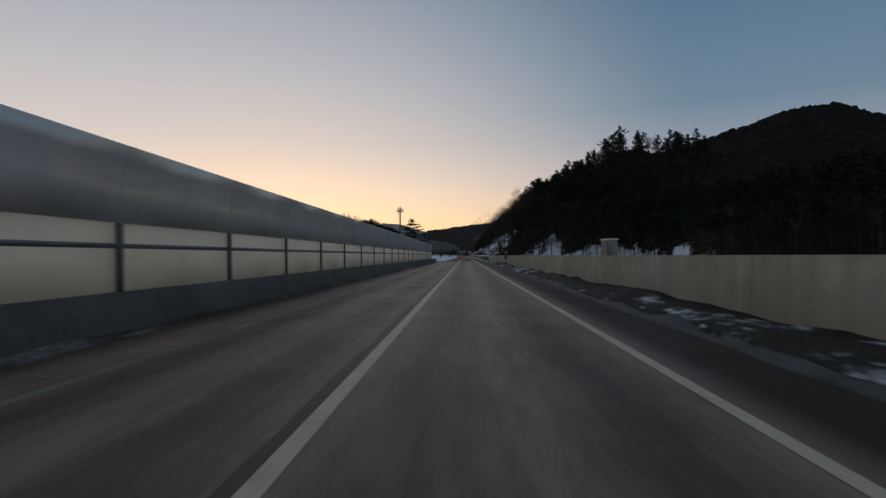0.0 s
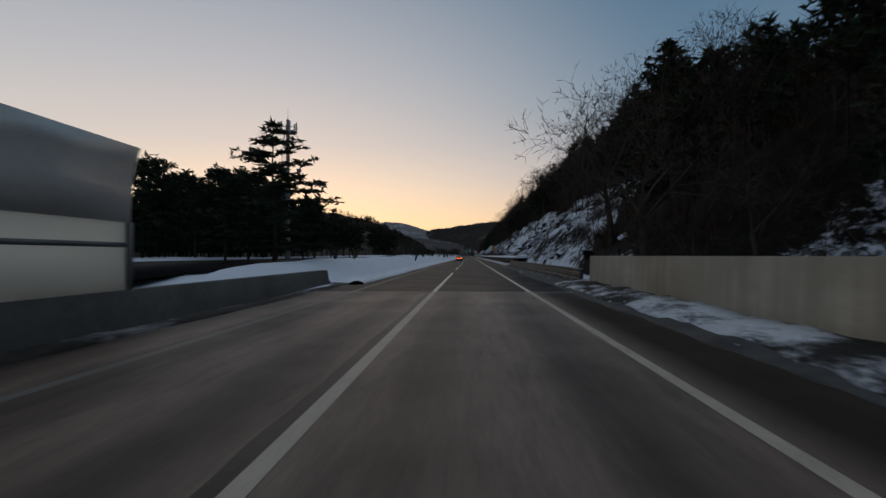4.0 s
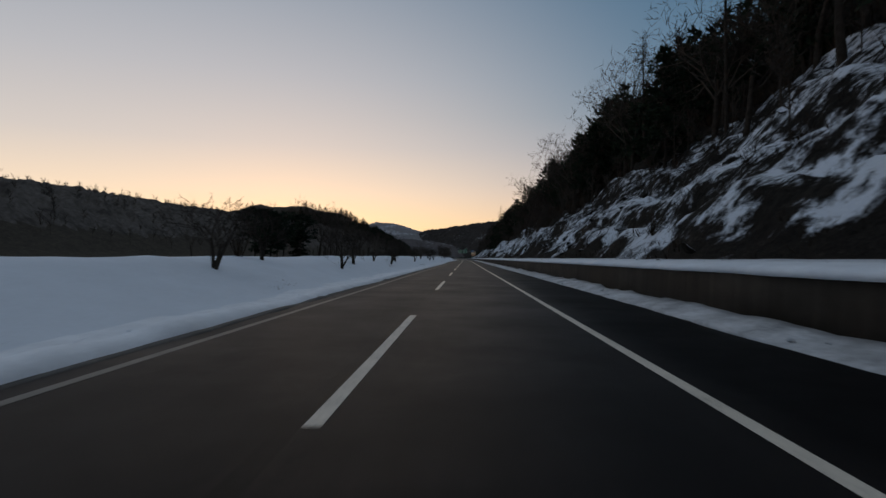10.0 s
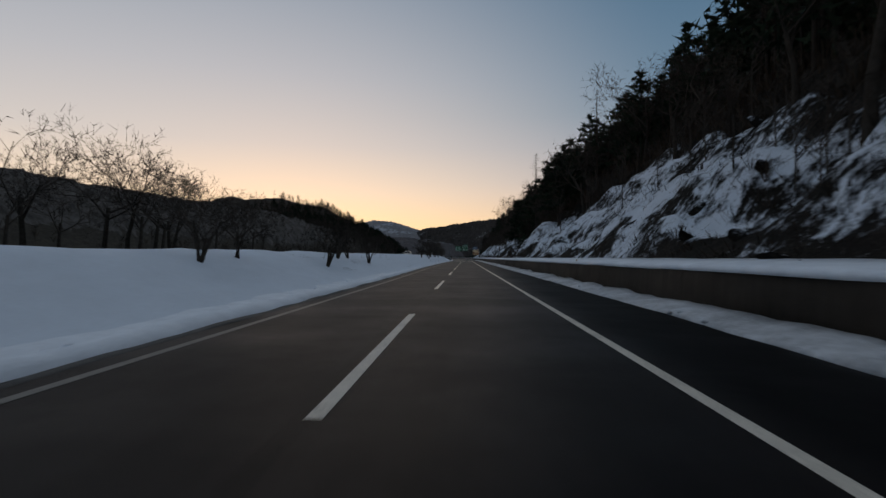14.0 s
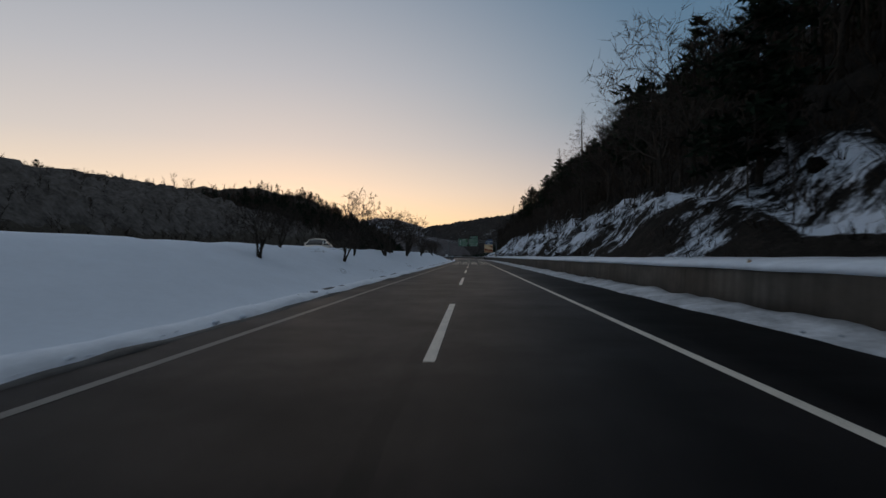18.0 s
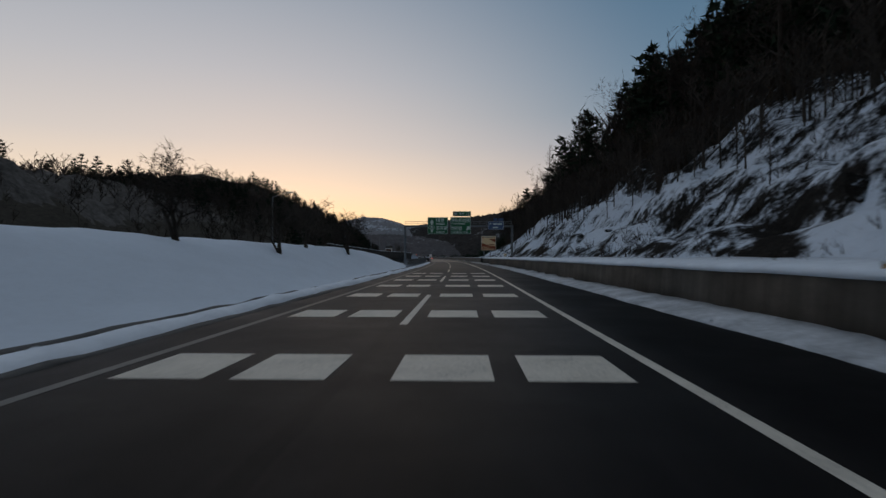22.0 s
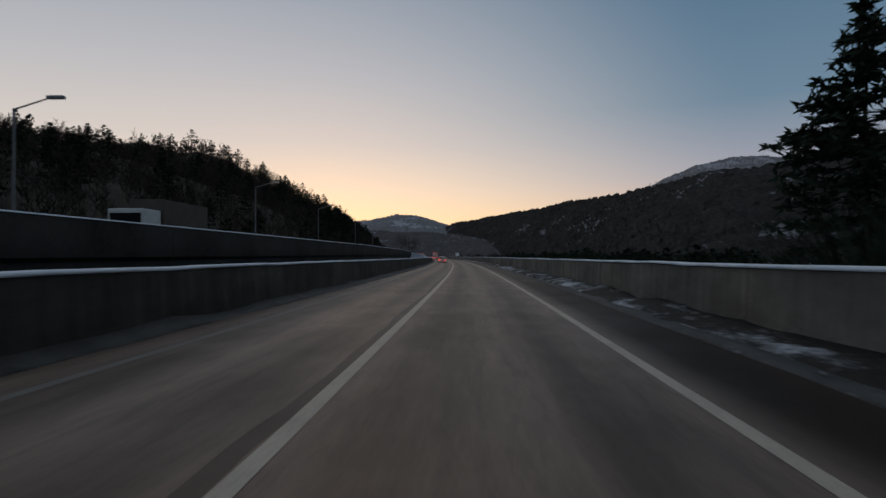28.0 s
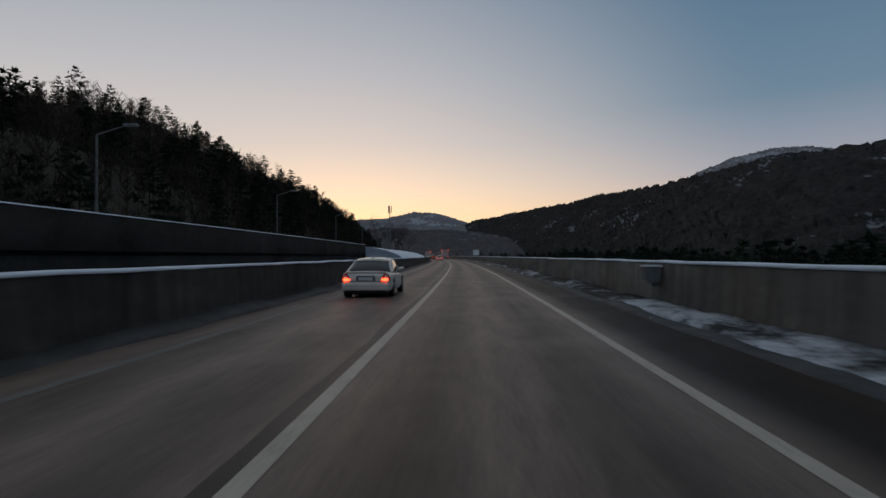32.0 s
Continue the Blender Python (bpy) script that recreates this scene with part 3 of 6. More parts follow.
def right_snow(S, X, Z):
    t = X - right_toe(S) - 1.2 * fbm(S / 14.0, X * 0 + 1.3, 2, 41)
    face = smooth(-0.4, 0.4, t)
    wood = smooth(-1.0, 1.8, t - wood_edge(S) + 3.2 * fbm(S / 12.0, X / 9.0, 3, 71))
    late = smooth(440, 560, S)
    first = 1 - smooth(165, 200, S)
    bright = 0.10 * np.exp(-((S - 412) / 26.0) ** 2)
    dark = -0.01 * smooth(455, 500, S) + 0.065 * smooth(188, 165, S)
    amount = 1.0 - face * (0.49 - 0.06 * late + 0.01 * first - bright + dark) - (0.52 + 0.2 * smooth(5, 14, t - wood_edge(S)) - 0.26 * smooth(530, 570, S) * (1 - smooth(590, 615, S)) * (1 - smooth(5, 13, t - wood_edge(S)))) * wood - 0.30 * smooth(188, 215, S) * smooth(0.1, 0.6, t) * (1 - smooth(0.9, 2.0, t + 1.4 * fbm(S / 6.0, X * 0, 2, 75))) + 0.12 * fbm(S / 22.0, X / 5.0, 2, 73) * face + 0.05 * face * smooth(190, 215, S) * smooth(330, 280, S)
    # snow cut away along the stair, standing in for its dark shadow gap
    amount = amount - 0.45 * np.exp(-((S - 185.2 - (t - 4.5)) / 1.1) ** 2) * smooth(0.5, 1.5, t) * smooth(8.5, 7, t)
    amount = amount + (0.02 + 0.55 * fbm(S / 2.6, X / 1.4, 3, 76)) * smooth(200, 230, S) * smooth(0.2, 0.7, t) * (1 - smooth(2.5, 4.5, t))
    amount = amount - 0.05 * smooth(190, 205, S) * smooth(345, 325, S) * face + 0.02 * smooth(600, 615, S) * face + face * (0.13 * smooth(200, 212, S) * smooth(242, 234, S) - 0.04 * smooth(242, 250, S) * smooth(310, 290, S)) * smooth(12, 9, t) - 0.09 * face * smooth(188, 194, S) * smooth(222, 212, S) * smooth(4.5, 7.5, t) - 0.04 * face * smooth(455, 480, S) * smooth(552, 538, S) + 0.2 * smooth(628, 640, S) * smooth(672, 662, S) * smooth(0.2, 1.0, t) * smooth(7.5, 5.5, t)
    foot = smooth(138, 122, S) * smooth(72, 90, S) * (1 - smooth(9, 16, t + 7 * fbm(S / 9.0, X / 9.0, 3, 78)))
    amount = amount + (0.80 + 0.8 * fbm(S / 4.0, X / 3.0, 3, 79)) * foot + 0.06 * smooth(146, 156, S) * smooth(190, 182, S) * smooth(0.3, 1.0, t)
    valley = (S < 128) & (t < 0)
    return np.clip(np.where(valley, 0.7, amount), 0, 1)


s_fine = np.concatenate([np.arange(-160, 130, 4.0), np.arange(130, 670, 1.1), np.arange(670, 1500, 5.0)])
s_left = np.concatenate([np.arange(-160, 120, 5.0), np.arange(120, 660, 1.6), np.arange(660, 1500, 6.0)])
land("snow_bank", s_left, x_steps((-4.25, -12, 14), (-12, -30, 14), (-30, -120, 22), (-120, -420, 20)), left_land, left_snow, SNOW_BANK,
     "smooth snow-covered median bank rising to a wooded hill", "snowy ground")
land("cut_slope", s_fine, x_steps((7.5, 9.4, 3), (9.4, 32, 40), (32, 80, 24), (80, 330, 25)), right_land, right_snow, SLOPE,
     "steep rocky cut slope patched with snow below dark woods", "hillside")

# wide ground to the horizon
gx = np.concatenate([np.linspace(-4500, -450, 20), np.linspace(-400, 400, 30), np.linspace(450, 4500, 20)])
gy = np.concatenate([np.linspace(-2500, -250, 12), np.linspace(-200, 1600, 60), np.linspace(1700, 4900, 20)])
GX, GY = np.meshgrid(gx, gy, indexing="ij")
GZ = -9.0 + 1.5 * fbm(GX / 120, GY / 120, 3, 81)
me = raw_mesh("ground", np.stack([GX, GY, GZ], -1), None, grid_faces(len(gx), len(gy)), attrs={"snow": np.full(GX.size, 0.75)}, mats=[SNOW_BANK], smooth_shade=True)
put("ground", me, None, "snow-covered valley floor reaching to the distant hills", "ground", "structure")


def ridge(name, crest, depth, label, seed, snowy=0.3, canopy=6.0, mat=WOOD_FAR, n=460):
    """A far range under bare woods: crest points (x, y, z) with slopes in front and behind."""
    c = np.array(crest, float)
    t = np.concatenate([[0], np.cumsum(np.hypot(*np.diff(c[:, :2], axis=0).T))])
    m = 76
    q = np.linspace(0, t[-1], n)
    cx, cy, cz = (np.interp(q, t, c[:, k]) for k in range(3))
    cz = cz + 0.08 * cz.max() * fbm(q / 260.0, q * 0 + seed, 4, seed) + 2.0 * fbm(q / 18.0, q * 0, 2, seed + 3)
    dirx, diry = cx - 0.0, cy - 500.0
    ln = np.hypot(dirx, diry)
    k = np.concatenate([np.linspace(-1, 0, m - 14), np.linspace(0.03, 0.6, 14)])
    f = np.where(k < 0, 1 - np.abs(k) ** 1.15, 1 - k)
    x, y = cx[:, None] + (dirx / ln)[:, None] * k * depth, cy[:, None] + (diry / ln)[:, None] * k * depth
    gully = fbm(x / 150.0, y / 150.0, 4, seed + 7) * (1 - f) * f * 3
    tuft = np.random.RandomState(seed).uniform(0, 1, x.shape) ** 1.6
    z = -12 + (cz[:, None] + 12) * np.clip(f + 0.16 * gully, 0, 1.2) + canopy * tuft
    x = x + np.random.RandomState(seed + 1).uniform(-2, 2, x.shape)
    y = y + np.random.RandomState(seed + 2).uniform(-2, 2, x.shape)
    sn = np.clip(snowy - 0.06 + 0.45 * fbm(x / 60.0, y / 140.0 + z / 60.0, 4, seed + 9) - 0.35 * (tuft - 0.3), 0, 1)
    P = np.stack([x, y, z], -1)
    me = raw_mesh(name, P.reshape(-1, 3), None, grid_faces(n, m), attrs={"snow": sn}, mats=[mat])
    put(name, me, None, label, "mountain", "structure")
    return P


# pale colour and snow amount of mountain and high ridge stand in for haze
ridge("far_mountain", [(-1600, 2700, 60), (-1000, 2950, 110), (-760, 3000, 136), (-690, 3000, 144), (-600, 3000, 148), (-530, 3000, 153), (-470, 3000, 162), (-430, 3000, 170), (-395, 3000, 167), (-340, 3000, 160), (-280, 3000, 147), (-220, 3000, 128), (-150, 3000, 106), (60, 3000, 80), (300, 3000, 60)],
      900, "far mountain with snow-dusted bare woods, haze painted in", 5, 0.38, 5.0, HAZED_WOOD)
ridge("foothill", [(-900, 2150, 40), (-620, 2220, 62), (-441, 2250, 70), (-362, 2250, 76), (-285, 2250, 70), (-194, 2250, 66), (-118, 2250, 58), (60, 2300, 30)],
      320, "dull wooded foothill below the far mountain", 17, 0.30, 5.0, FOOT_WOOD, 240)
hill_crest = ridge("valley_hill", [(-420, 3000, 40), (-170, 2790, 118), (112, 2190, 130), (180, 1900, 120), (245, 1660, 112), (300, 1560, 121), (400, 1500, 128), (480, 1420, 124), (620, 1300, 126), (900, 1150, 110)],
                   430, "long wooded hill across the valley with snow patches", 8, 0.33)

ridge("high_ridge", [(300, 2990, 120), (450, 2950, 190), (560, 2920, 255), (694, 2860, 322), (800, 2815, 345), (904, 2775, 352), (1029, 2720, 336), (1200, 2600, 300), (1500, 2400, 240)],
      700, "higher ridge behind the valley hill, paled by painted haze", 13, 0.42, 5.0, HAZED_WOOD)

# ---- right-hand walls ----
def wall_run(name, s0, s1, profile, mat, label, seg=10.0, cap=None, heap=0.09):
    wall = tagged(new(name), label, "wall", "", "structure")
    n = max(1, int(round((s1 - s0) / seg)))
    e = np.linspace(s0, s1, n + 1)
    for a, b_ in zip(e[:-1], e[1:]):
        strip("wall_panel", a + 0.008, b_ - 0.008, profile, mat, 5.0, wall, kind="")
    if cap:
        x0, x1, z = cap
        thick = [(x0 + 0.03, z - 0.01), (x1, z - 0.01), (x1, z + heap + 0.08), ((x0 + x1) / 2, z + heap), (x0 + 0.3, z + 0.19), (x0 + 0.06, z + 0.12)]
        strip("snow_cap", s0, s1, thick if heap > 0.2 else [(x0, z - 0.01), (x1, z - 0.01), (x1 - 0.02, z + 0.05), ((x0 + x1) / 2, z + 0.065), (x0 + 0.02, z + 0.05)], SNOW_CAP, 0.8, wall, kind="", wobble=0.02, seed=int(s0))
    return wall


def parapet(x, z, w=0.36, flip=1):
    return [(x, -0.05), (x + flip * 0.18, 0.22), (x + flip * 0.22, z), (x + flip * (0.22 + w), z), (x + flip * (0.22 + w), -0.6), (x, -0.6)]


wall_run("wall_right_bridge", -80, 133.5, parapet(6.75, 1.36), CONCRETE_PALE, "pale concrete bridge parapet beside the shoulder", 10)
wall_run("wall_right_cut", 184, 444, [(7.25, -0.1), (7.32, 1.05), (7.72, 1.05), (7.9, -0.1)], CONCRETE_BROWN, "low brown-stained concrete wall at the foot of the cut slope", 10, (7.26, 9.3, 1.05), 0.24)
wall_run("wall_right_cut_later", 444, 672, [(7.25, -0.1), (7.32, 1.05), (7.72, 1.05), (7.9, -0.1)], CONCRETE_CUT, "low grey streaked concrete wall at the foot of the cut slope", 10, (7.26, 9.3, 1.05), 0.24)
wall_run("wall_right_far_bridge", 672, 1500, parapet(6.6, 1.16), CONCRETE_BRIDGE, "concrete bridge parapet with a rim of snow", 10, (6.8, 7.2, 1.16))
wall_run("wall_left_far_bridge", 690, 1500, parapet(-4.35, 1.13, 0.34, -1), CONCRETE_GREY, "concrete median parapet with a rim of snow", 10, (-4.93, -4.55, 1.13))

# snow and grit along the edges
strip("verge", 118, 187, [(6.95, -0.3), (6.95, -0.01), (7.3, 0.02), (7.75, 0.06), (7.75, -0.3)], SNOW_DIRTY, 1.0, None, "trodden snowy verge behind the guard rail", "verge", "structure")
strip("snow_windrow", 186, 640, [(6.15, 0.0), (6.25, 0.04), (6.55, 0.1), (6.9, 0.15), (7.22, 0.2), (7.28, 0.0)], SNOW_GREY, 0.5, None, "greyish ploughed snow ridge along the concrete wall", "snow", "structure", wobble=0.09, seed=3)
strip("grit_edge", 134, 184, [(5.2, 0.0), (5.5, 0.03), (5.9, 0.06), (6.3, 0.09), (6.7, 0.12), (6.78, 0.0)], GRIT, 0.5, None, "wet grit and mud below the guard rail", "grit", "structure", wobble=0.06, seed=10)
strip("dirty_snow", -80, 134, [(5.3, 0.0), (5.5, 0.06), (5.9, 0.16), (6.3, 0.2), (6.75, 0.24), (6.78, 0.0)], SLUSH, 0.5, None, "dirty half-melted snow along the parapet", "snow", "structure", wobble=0.1, seed=11)
strip("grit_edge", -80, 150, [(5.0, 0.0), (5.2, 0.03), (5.5, 0.06), (5.7, 0.0)], GRIT, 0.6, None, "dark grit and slush by the snow", "grit", "structure", wobble=0.12, seed=12)
strip("grit_edge", 692, 1500, [(5.15, 0.0), (5.25, 0.03), (5.45, 0.05), (5.7, 0.02), (5.75, 0.0)], GRIT, 0.7, None, "dark grit along the foot of the parapet", "grit", "structure", wobble=0.06, seed=19)
strip("dirty_snow", 640, 700, [(5.7, 0.0), (5.9, 0.05), (6.2, 0.09), (6.6, 0.12), (6.85, 0.16), (6.9, 0.0)], SNOW_DIRTY, 0.6, None, "dirty half-melted snow before the second bridge", "snow", "structure", wobble=0.09, seed=20)
strip("dirty_snow", 692, 1500, [(5.5, 0.0), (5.62, 0.05), (5.95, 0.1), (6.35, 0.14), (6.62, 0.17), (6.66, 0.0)], SNOW_PATCHY, 0.6, None, "dirty half-melted snow along the parapet", "snow", "structure", wobble=0.09, seed=14)
strip("grit_edge", 690, 1500, [(-4.4, 0.0), (-4.36, 0.16), (-4.1, 0.07), (-3.85, 0.0)], GRIT, 0.8, None, "dark grit heaped against the median parapet", "grit", "structure", wobble=0.06, seed=15)
strip("snow_rim", 134, 620, [(-4.12, 0.0), (-4.2, 0.07), (-4.4, 0.15), (-4.62, 0.17), (-4.85, 0.08), (-5.1, 0.05), (-5.5, 0.1), (-5.9, 0.1)], SNOW_CAP, 0.6, None, "ploughed snow ridge beside the inner lane", "snow", "structure", closed=False, wobble=0.07, seed=16, shift=lambda q: lane_drift(q) + np.interp(q, [380, 470], [0.40, 0.0]))
# dark strip paints the trough's contact shade along with its dirt
strip("grit_edge", 470, 620, [(-4.78, 0.07), (-4.86, 0.13), (-5.02, 0.13), (-5.12, 0.08)], GRIT, 0.7, None, "dark dirt and painted shade in the trough behind the snow ridge", "grit", "structure", closed=False, wobble=0.07, seed=21)
strip("grit_edge", 134, 620, [(-3.85, 0.0), (-3.95, 0.02), (-4.1, 0.035), (-4.25, 0.0)], GRIT, 0.7, None, "wet grit at the edge of the inner lane", "grit", "structure", wobble=0.05, seed=22, shift=lambda q: lane_drift(q) + np.interp(q, [380, 470], [0.36, 0.0]))
strip("dirty_snow", -80, 134, [(-4.4, 0.0), (-4.55, 0.04), (-4.9, 0.06), (-5.15, 0.0)], SLUSH_THIN, 0.6, None, "thin line of dirty snow on the inner shoulder", "snow", "structure", wobble=0.06, seed=17)
strip("snow_shoulder", 618, 692, [(-4.0, 0.0), (-4.2, 0.05), (-4.9, 0.1), (-5.6, 0.0), (-5.6, -0.4), (-4.0, -0.4)], SNOW_CAP, 0.8, None, "snow left on the inner shoulder below the guard rail", "snow", "structure", wobble=0.04, seed=18)

# ---- noise barrier on the first bridge ----
PANEL = material("milky_acrylic", (0.74, 0.715, 0.62), 0.35, 0, 0.4)
pn, pl, pb = nodes_of(PANEL)
pg = pn.new("ShaderNodeNewGeometry").outputs["Position"]
pl.new(ramp(pn, pl, tex_noise(pn, pl, pg, 0.5, 5), [(0.3, (0.50, 0.48, 0.41)), (0.7, (0.66, 0.635, 0.55))]), pb.inputs["Base Color"])
tr = pn.new("ShaderNodeBsdfTranslucent")
tr.inputs["Color"].default_value = (0.92, 0.89, 0.81, 1)
pm = pn.new("ShaderNodeMixShader")
pm.inputs[0].default_value = 0.8
pl.new(pb.outputs[0], pm.inputs[1])
pl.new(tr.outputs[0], pm.inputs[2])
pl.new(pm.outputs[0], pn["Material Output"].inputs["Surface"])
METAL_PANEL = mottled("grey_sound_panel", (0.66, 0.655, 0.63), (0.82, 0.815, 0.79), 0.35, 0.36, 0.3, spec=0.6)
BX = -5.75
noise_wall = tagged(new("noise_barrier"), "tall sound wall of milky panels below grey metal sheets", "noise barrier", "", "structure")
strip("concrete_kerb", -80, 134, [(BX + 0.45, -0.05), (BX + 0.28, 0.2), (BX + 0.2, 0.68), (BX - 0.2, 0.68), (BX - 0.2, -0.6), (BX + 0.45, -0.6)], CONCRETE_DARK, 5.0, noise_wall, kind="")
BAY = 5.35
for k in range(37):
    s = 118.2 - BAY * k
    if s < -70:
        break
    strip("acrylic_panel", s - BAY + 0.09, s - 0.09, [(BX - 0.02, 0.68), (BX + 0.02, 0.68), (BX + 0.02, 2.08), (BX - 0.02, 2.08)], PANEL, 3.0, noise_wall, kind="")
    strip("rail", s - BAY + 0.09, s - 0.09, [(BX + 0.021, 1.56), (BX + 0.06, 1.56), (BX + 0.06, 1.66), (BX + 0.021, 1.66)], STEEL_DARK, 3.0, noise_wall, kind="")
    strip("metal_panel", s - BAY + 0.004, s - 0.004, [(BX + 0.06, 2.083), (BX + 0.08, 2.8), (BX + 0.16, 3.3), (BX + 0.28, 3.62), (BX + 0.22, 3.64), (BX + 0.08, 3.3), (BX, 2.8), (BX - 0.04, 2.083)], METAL_PANEL, 3.0, noise_wall, kind="")
    strip("post", s - 0.085, s + 0.085, [(BX - 0.1, 0.68), (BX + 0.07, 0.68), (BX + 0.07, 2.082), (BX - 0.1, 2.082)], STEEL_DARK, 0.2, noise_wall, kind="")

# ---- guard rails ----
def guard_rail(s0, s1, x, side, label, beams=2, steel=STEEL, low=0.42, pitch=0.36):
    rail = tagged(new("guard_rail"), label, "guard rail", "", "structure")
    for k in range(beams):
        z = low + pitch * k
        wave = [(0.0, 0.0), (0.05, 0.03), (0.05, 0.09), (0.0, 0.13), (0.0, 0.18), (0.05, 0.22), (0.05, 0.28), (0.0, 0.31)]
        prof = [(x + side * a, z + b_) for a, b_ in wave] + [(x + side * (a - 0.012), z + b_) for a, b_ in wave[::-1]]
        strip("beam", s0, s1, prof, steel, 2.0, rail, kind="")
    s = s0 + 0.3
    while s < s1:
        strip("post", s, s + 0.12, [(x - side * 0.16, -0.5), (x - side * 0.04, -0.5), (x - side * 0.04, low + pitch * beams - 0.04), (x - side * 0.16, low + pitch * beams - 0.04)], STEEL_DARK, 0.2, rail, kind="")
        s += 2.0
    strip("end_wing", s1 if side < 0 else s0 - 0.35, s1 + 0.35 if side < 0 else s0, [(x + side * 0.06, low), (x - side * 0.14, low), (x - side * 0.14, low + pitch * beams), (x + side * 0.06, low + pitch * beams)], STEEL, 0.2, rail, kind="")
    return rail


guard_rail(134.5, 181.5, 6.75, -1, "galvanised guard rail beside the shoulder", 2, STEEL_GRIMY, 0.14, 0.3)
guard_rail(617.5, 690, -5.0, 1, "double galvanised guard rail where the snow bank ends", 2, STEEL_GRIMY)

# ---- the opposite carriageway, a little higher ----
def raised(name, s0, s1, profile, mat, parent, step=5.0):
    ss = np.linspace(s0, s1, max(2, int((s1 - s0) / step) + 1))
    pr = np.array(profile, float)
    n, m = len(ss), len(pr)
    S, X = np.repeat(ss, m), np.tile(pr[:, 0], n)
    X = X - 7.5 * smooth(872, 930, S)
    Z = np.tile(pr[:, 1], n) + opp(S)
    i, j = np.meshgrid(np.arange(n - 1), np.arange(m), indexing="ij")
    a, b_ = i * m + j, i * m + (j + 1) % m
    me = raw_mesh(name, along(S, X, Z), [(o, o + q, o + q + 1) for o in (0, (n - 1) * m) for q in range(1, m - 1)],
                  np.stack([a, b_, b_ + m, a + m], -1).reshape(-1, 4), uv=np.stack([X, S], -1), mats=[mat])
    return put(name, me, parent)


opposite = tagged(new("opposite_road"), "raised opposite carriageway with a concrete edge", "road", "", "structure")
raised("roadway", -80, 1500, [(-11.2, -0.3), (-11.2, 0.06), (-22.5, 0.06), (-22.5, -0.3)], ASPHALT, opposite)
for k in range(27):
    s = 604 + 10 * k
    raised("parapet_panel", s + 0.01, s + 9.99, [(-11.0, -0.15), (-11.0, 1.1), (-11.35, 1.1), (-11.35, -0.15)], CONCRETE_NEAR_BLACK, opposite)
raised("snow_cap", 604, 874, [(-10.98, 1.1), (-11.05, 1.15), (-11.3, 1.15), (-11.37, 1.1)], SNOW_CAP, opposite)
raised("girder", 640, 1500, [(-11.2, -1.2), (-11.2, -0.16), (-22.3, -0.31), (-22.3, -1.2)], CONCRETE_NEAR_BLACK, opposite)
raised("abutment_wall", 604, 668, [(-11.15, -4.5), (-11.15, -0.16), (-11.6, -0.16), (-11.6, -4.5)], CONCRETE_NEAR_BLACK, opposite)
for s in np.arange(672, 1200, 28.0):
    raised("pier", s, s + 1.6, [(-12.5, -11.5), (-12.5, -1.21), (-21, -1.21), (-21, -11.5)], CONCRETE_DARK, opposite, 1.0)

# ---- trees ----
def tubes(path_list, sides=4):
    """Tapered branches: each (p, q, r0, r1)."""
    P = np.array([t[0] for t in path_list], float)
    Q = np.array([t[1] for t in path_list], float)
    R0 = np.array([t[2] for t in path_list])[:, None, None]
    R1 = np.array([t[3] for t in path_list])[:, None, None]
    D = Q - P
    D = D / np.linalg.norm(D, axis=1, keepdims=True)
    H = np.where(np.abs(D[:, 2:3]) > 0.9, np.array([[1.0, 0, 0]]), np.array([[0, 0, 1.0]]))
    U = np.cross(D, H)
    U /= np.linalg.norm(U, axis=1, keepdims=True)
    V = np.cross(D, U)
    a = np.arange(sides) * 2 * math.pi / sides
    ring = U[:, None, :] * np.cos(a)[None, :, None] + V[:, None, :] * np.sin(a)[None, :, None]
    verts = np.concatenate([P[:, None, :] + ring * R0, Q[:, None, :] + ring * R1], 1)
    n = len(P)
    j = np.arange(sides)
    f = np.stack([j, (j + 1) % sides, (j + 1) % sides + sides, j + sides], -1)
    quads = f[None] + (np.arange(n) * 2 * sides)[:, None, None]
    return verts.reshape(-1, 3), quads.reshape(-1, 4)


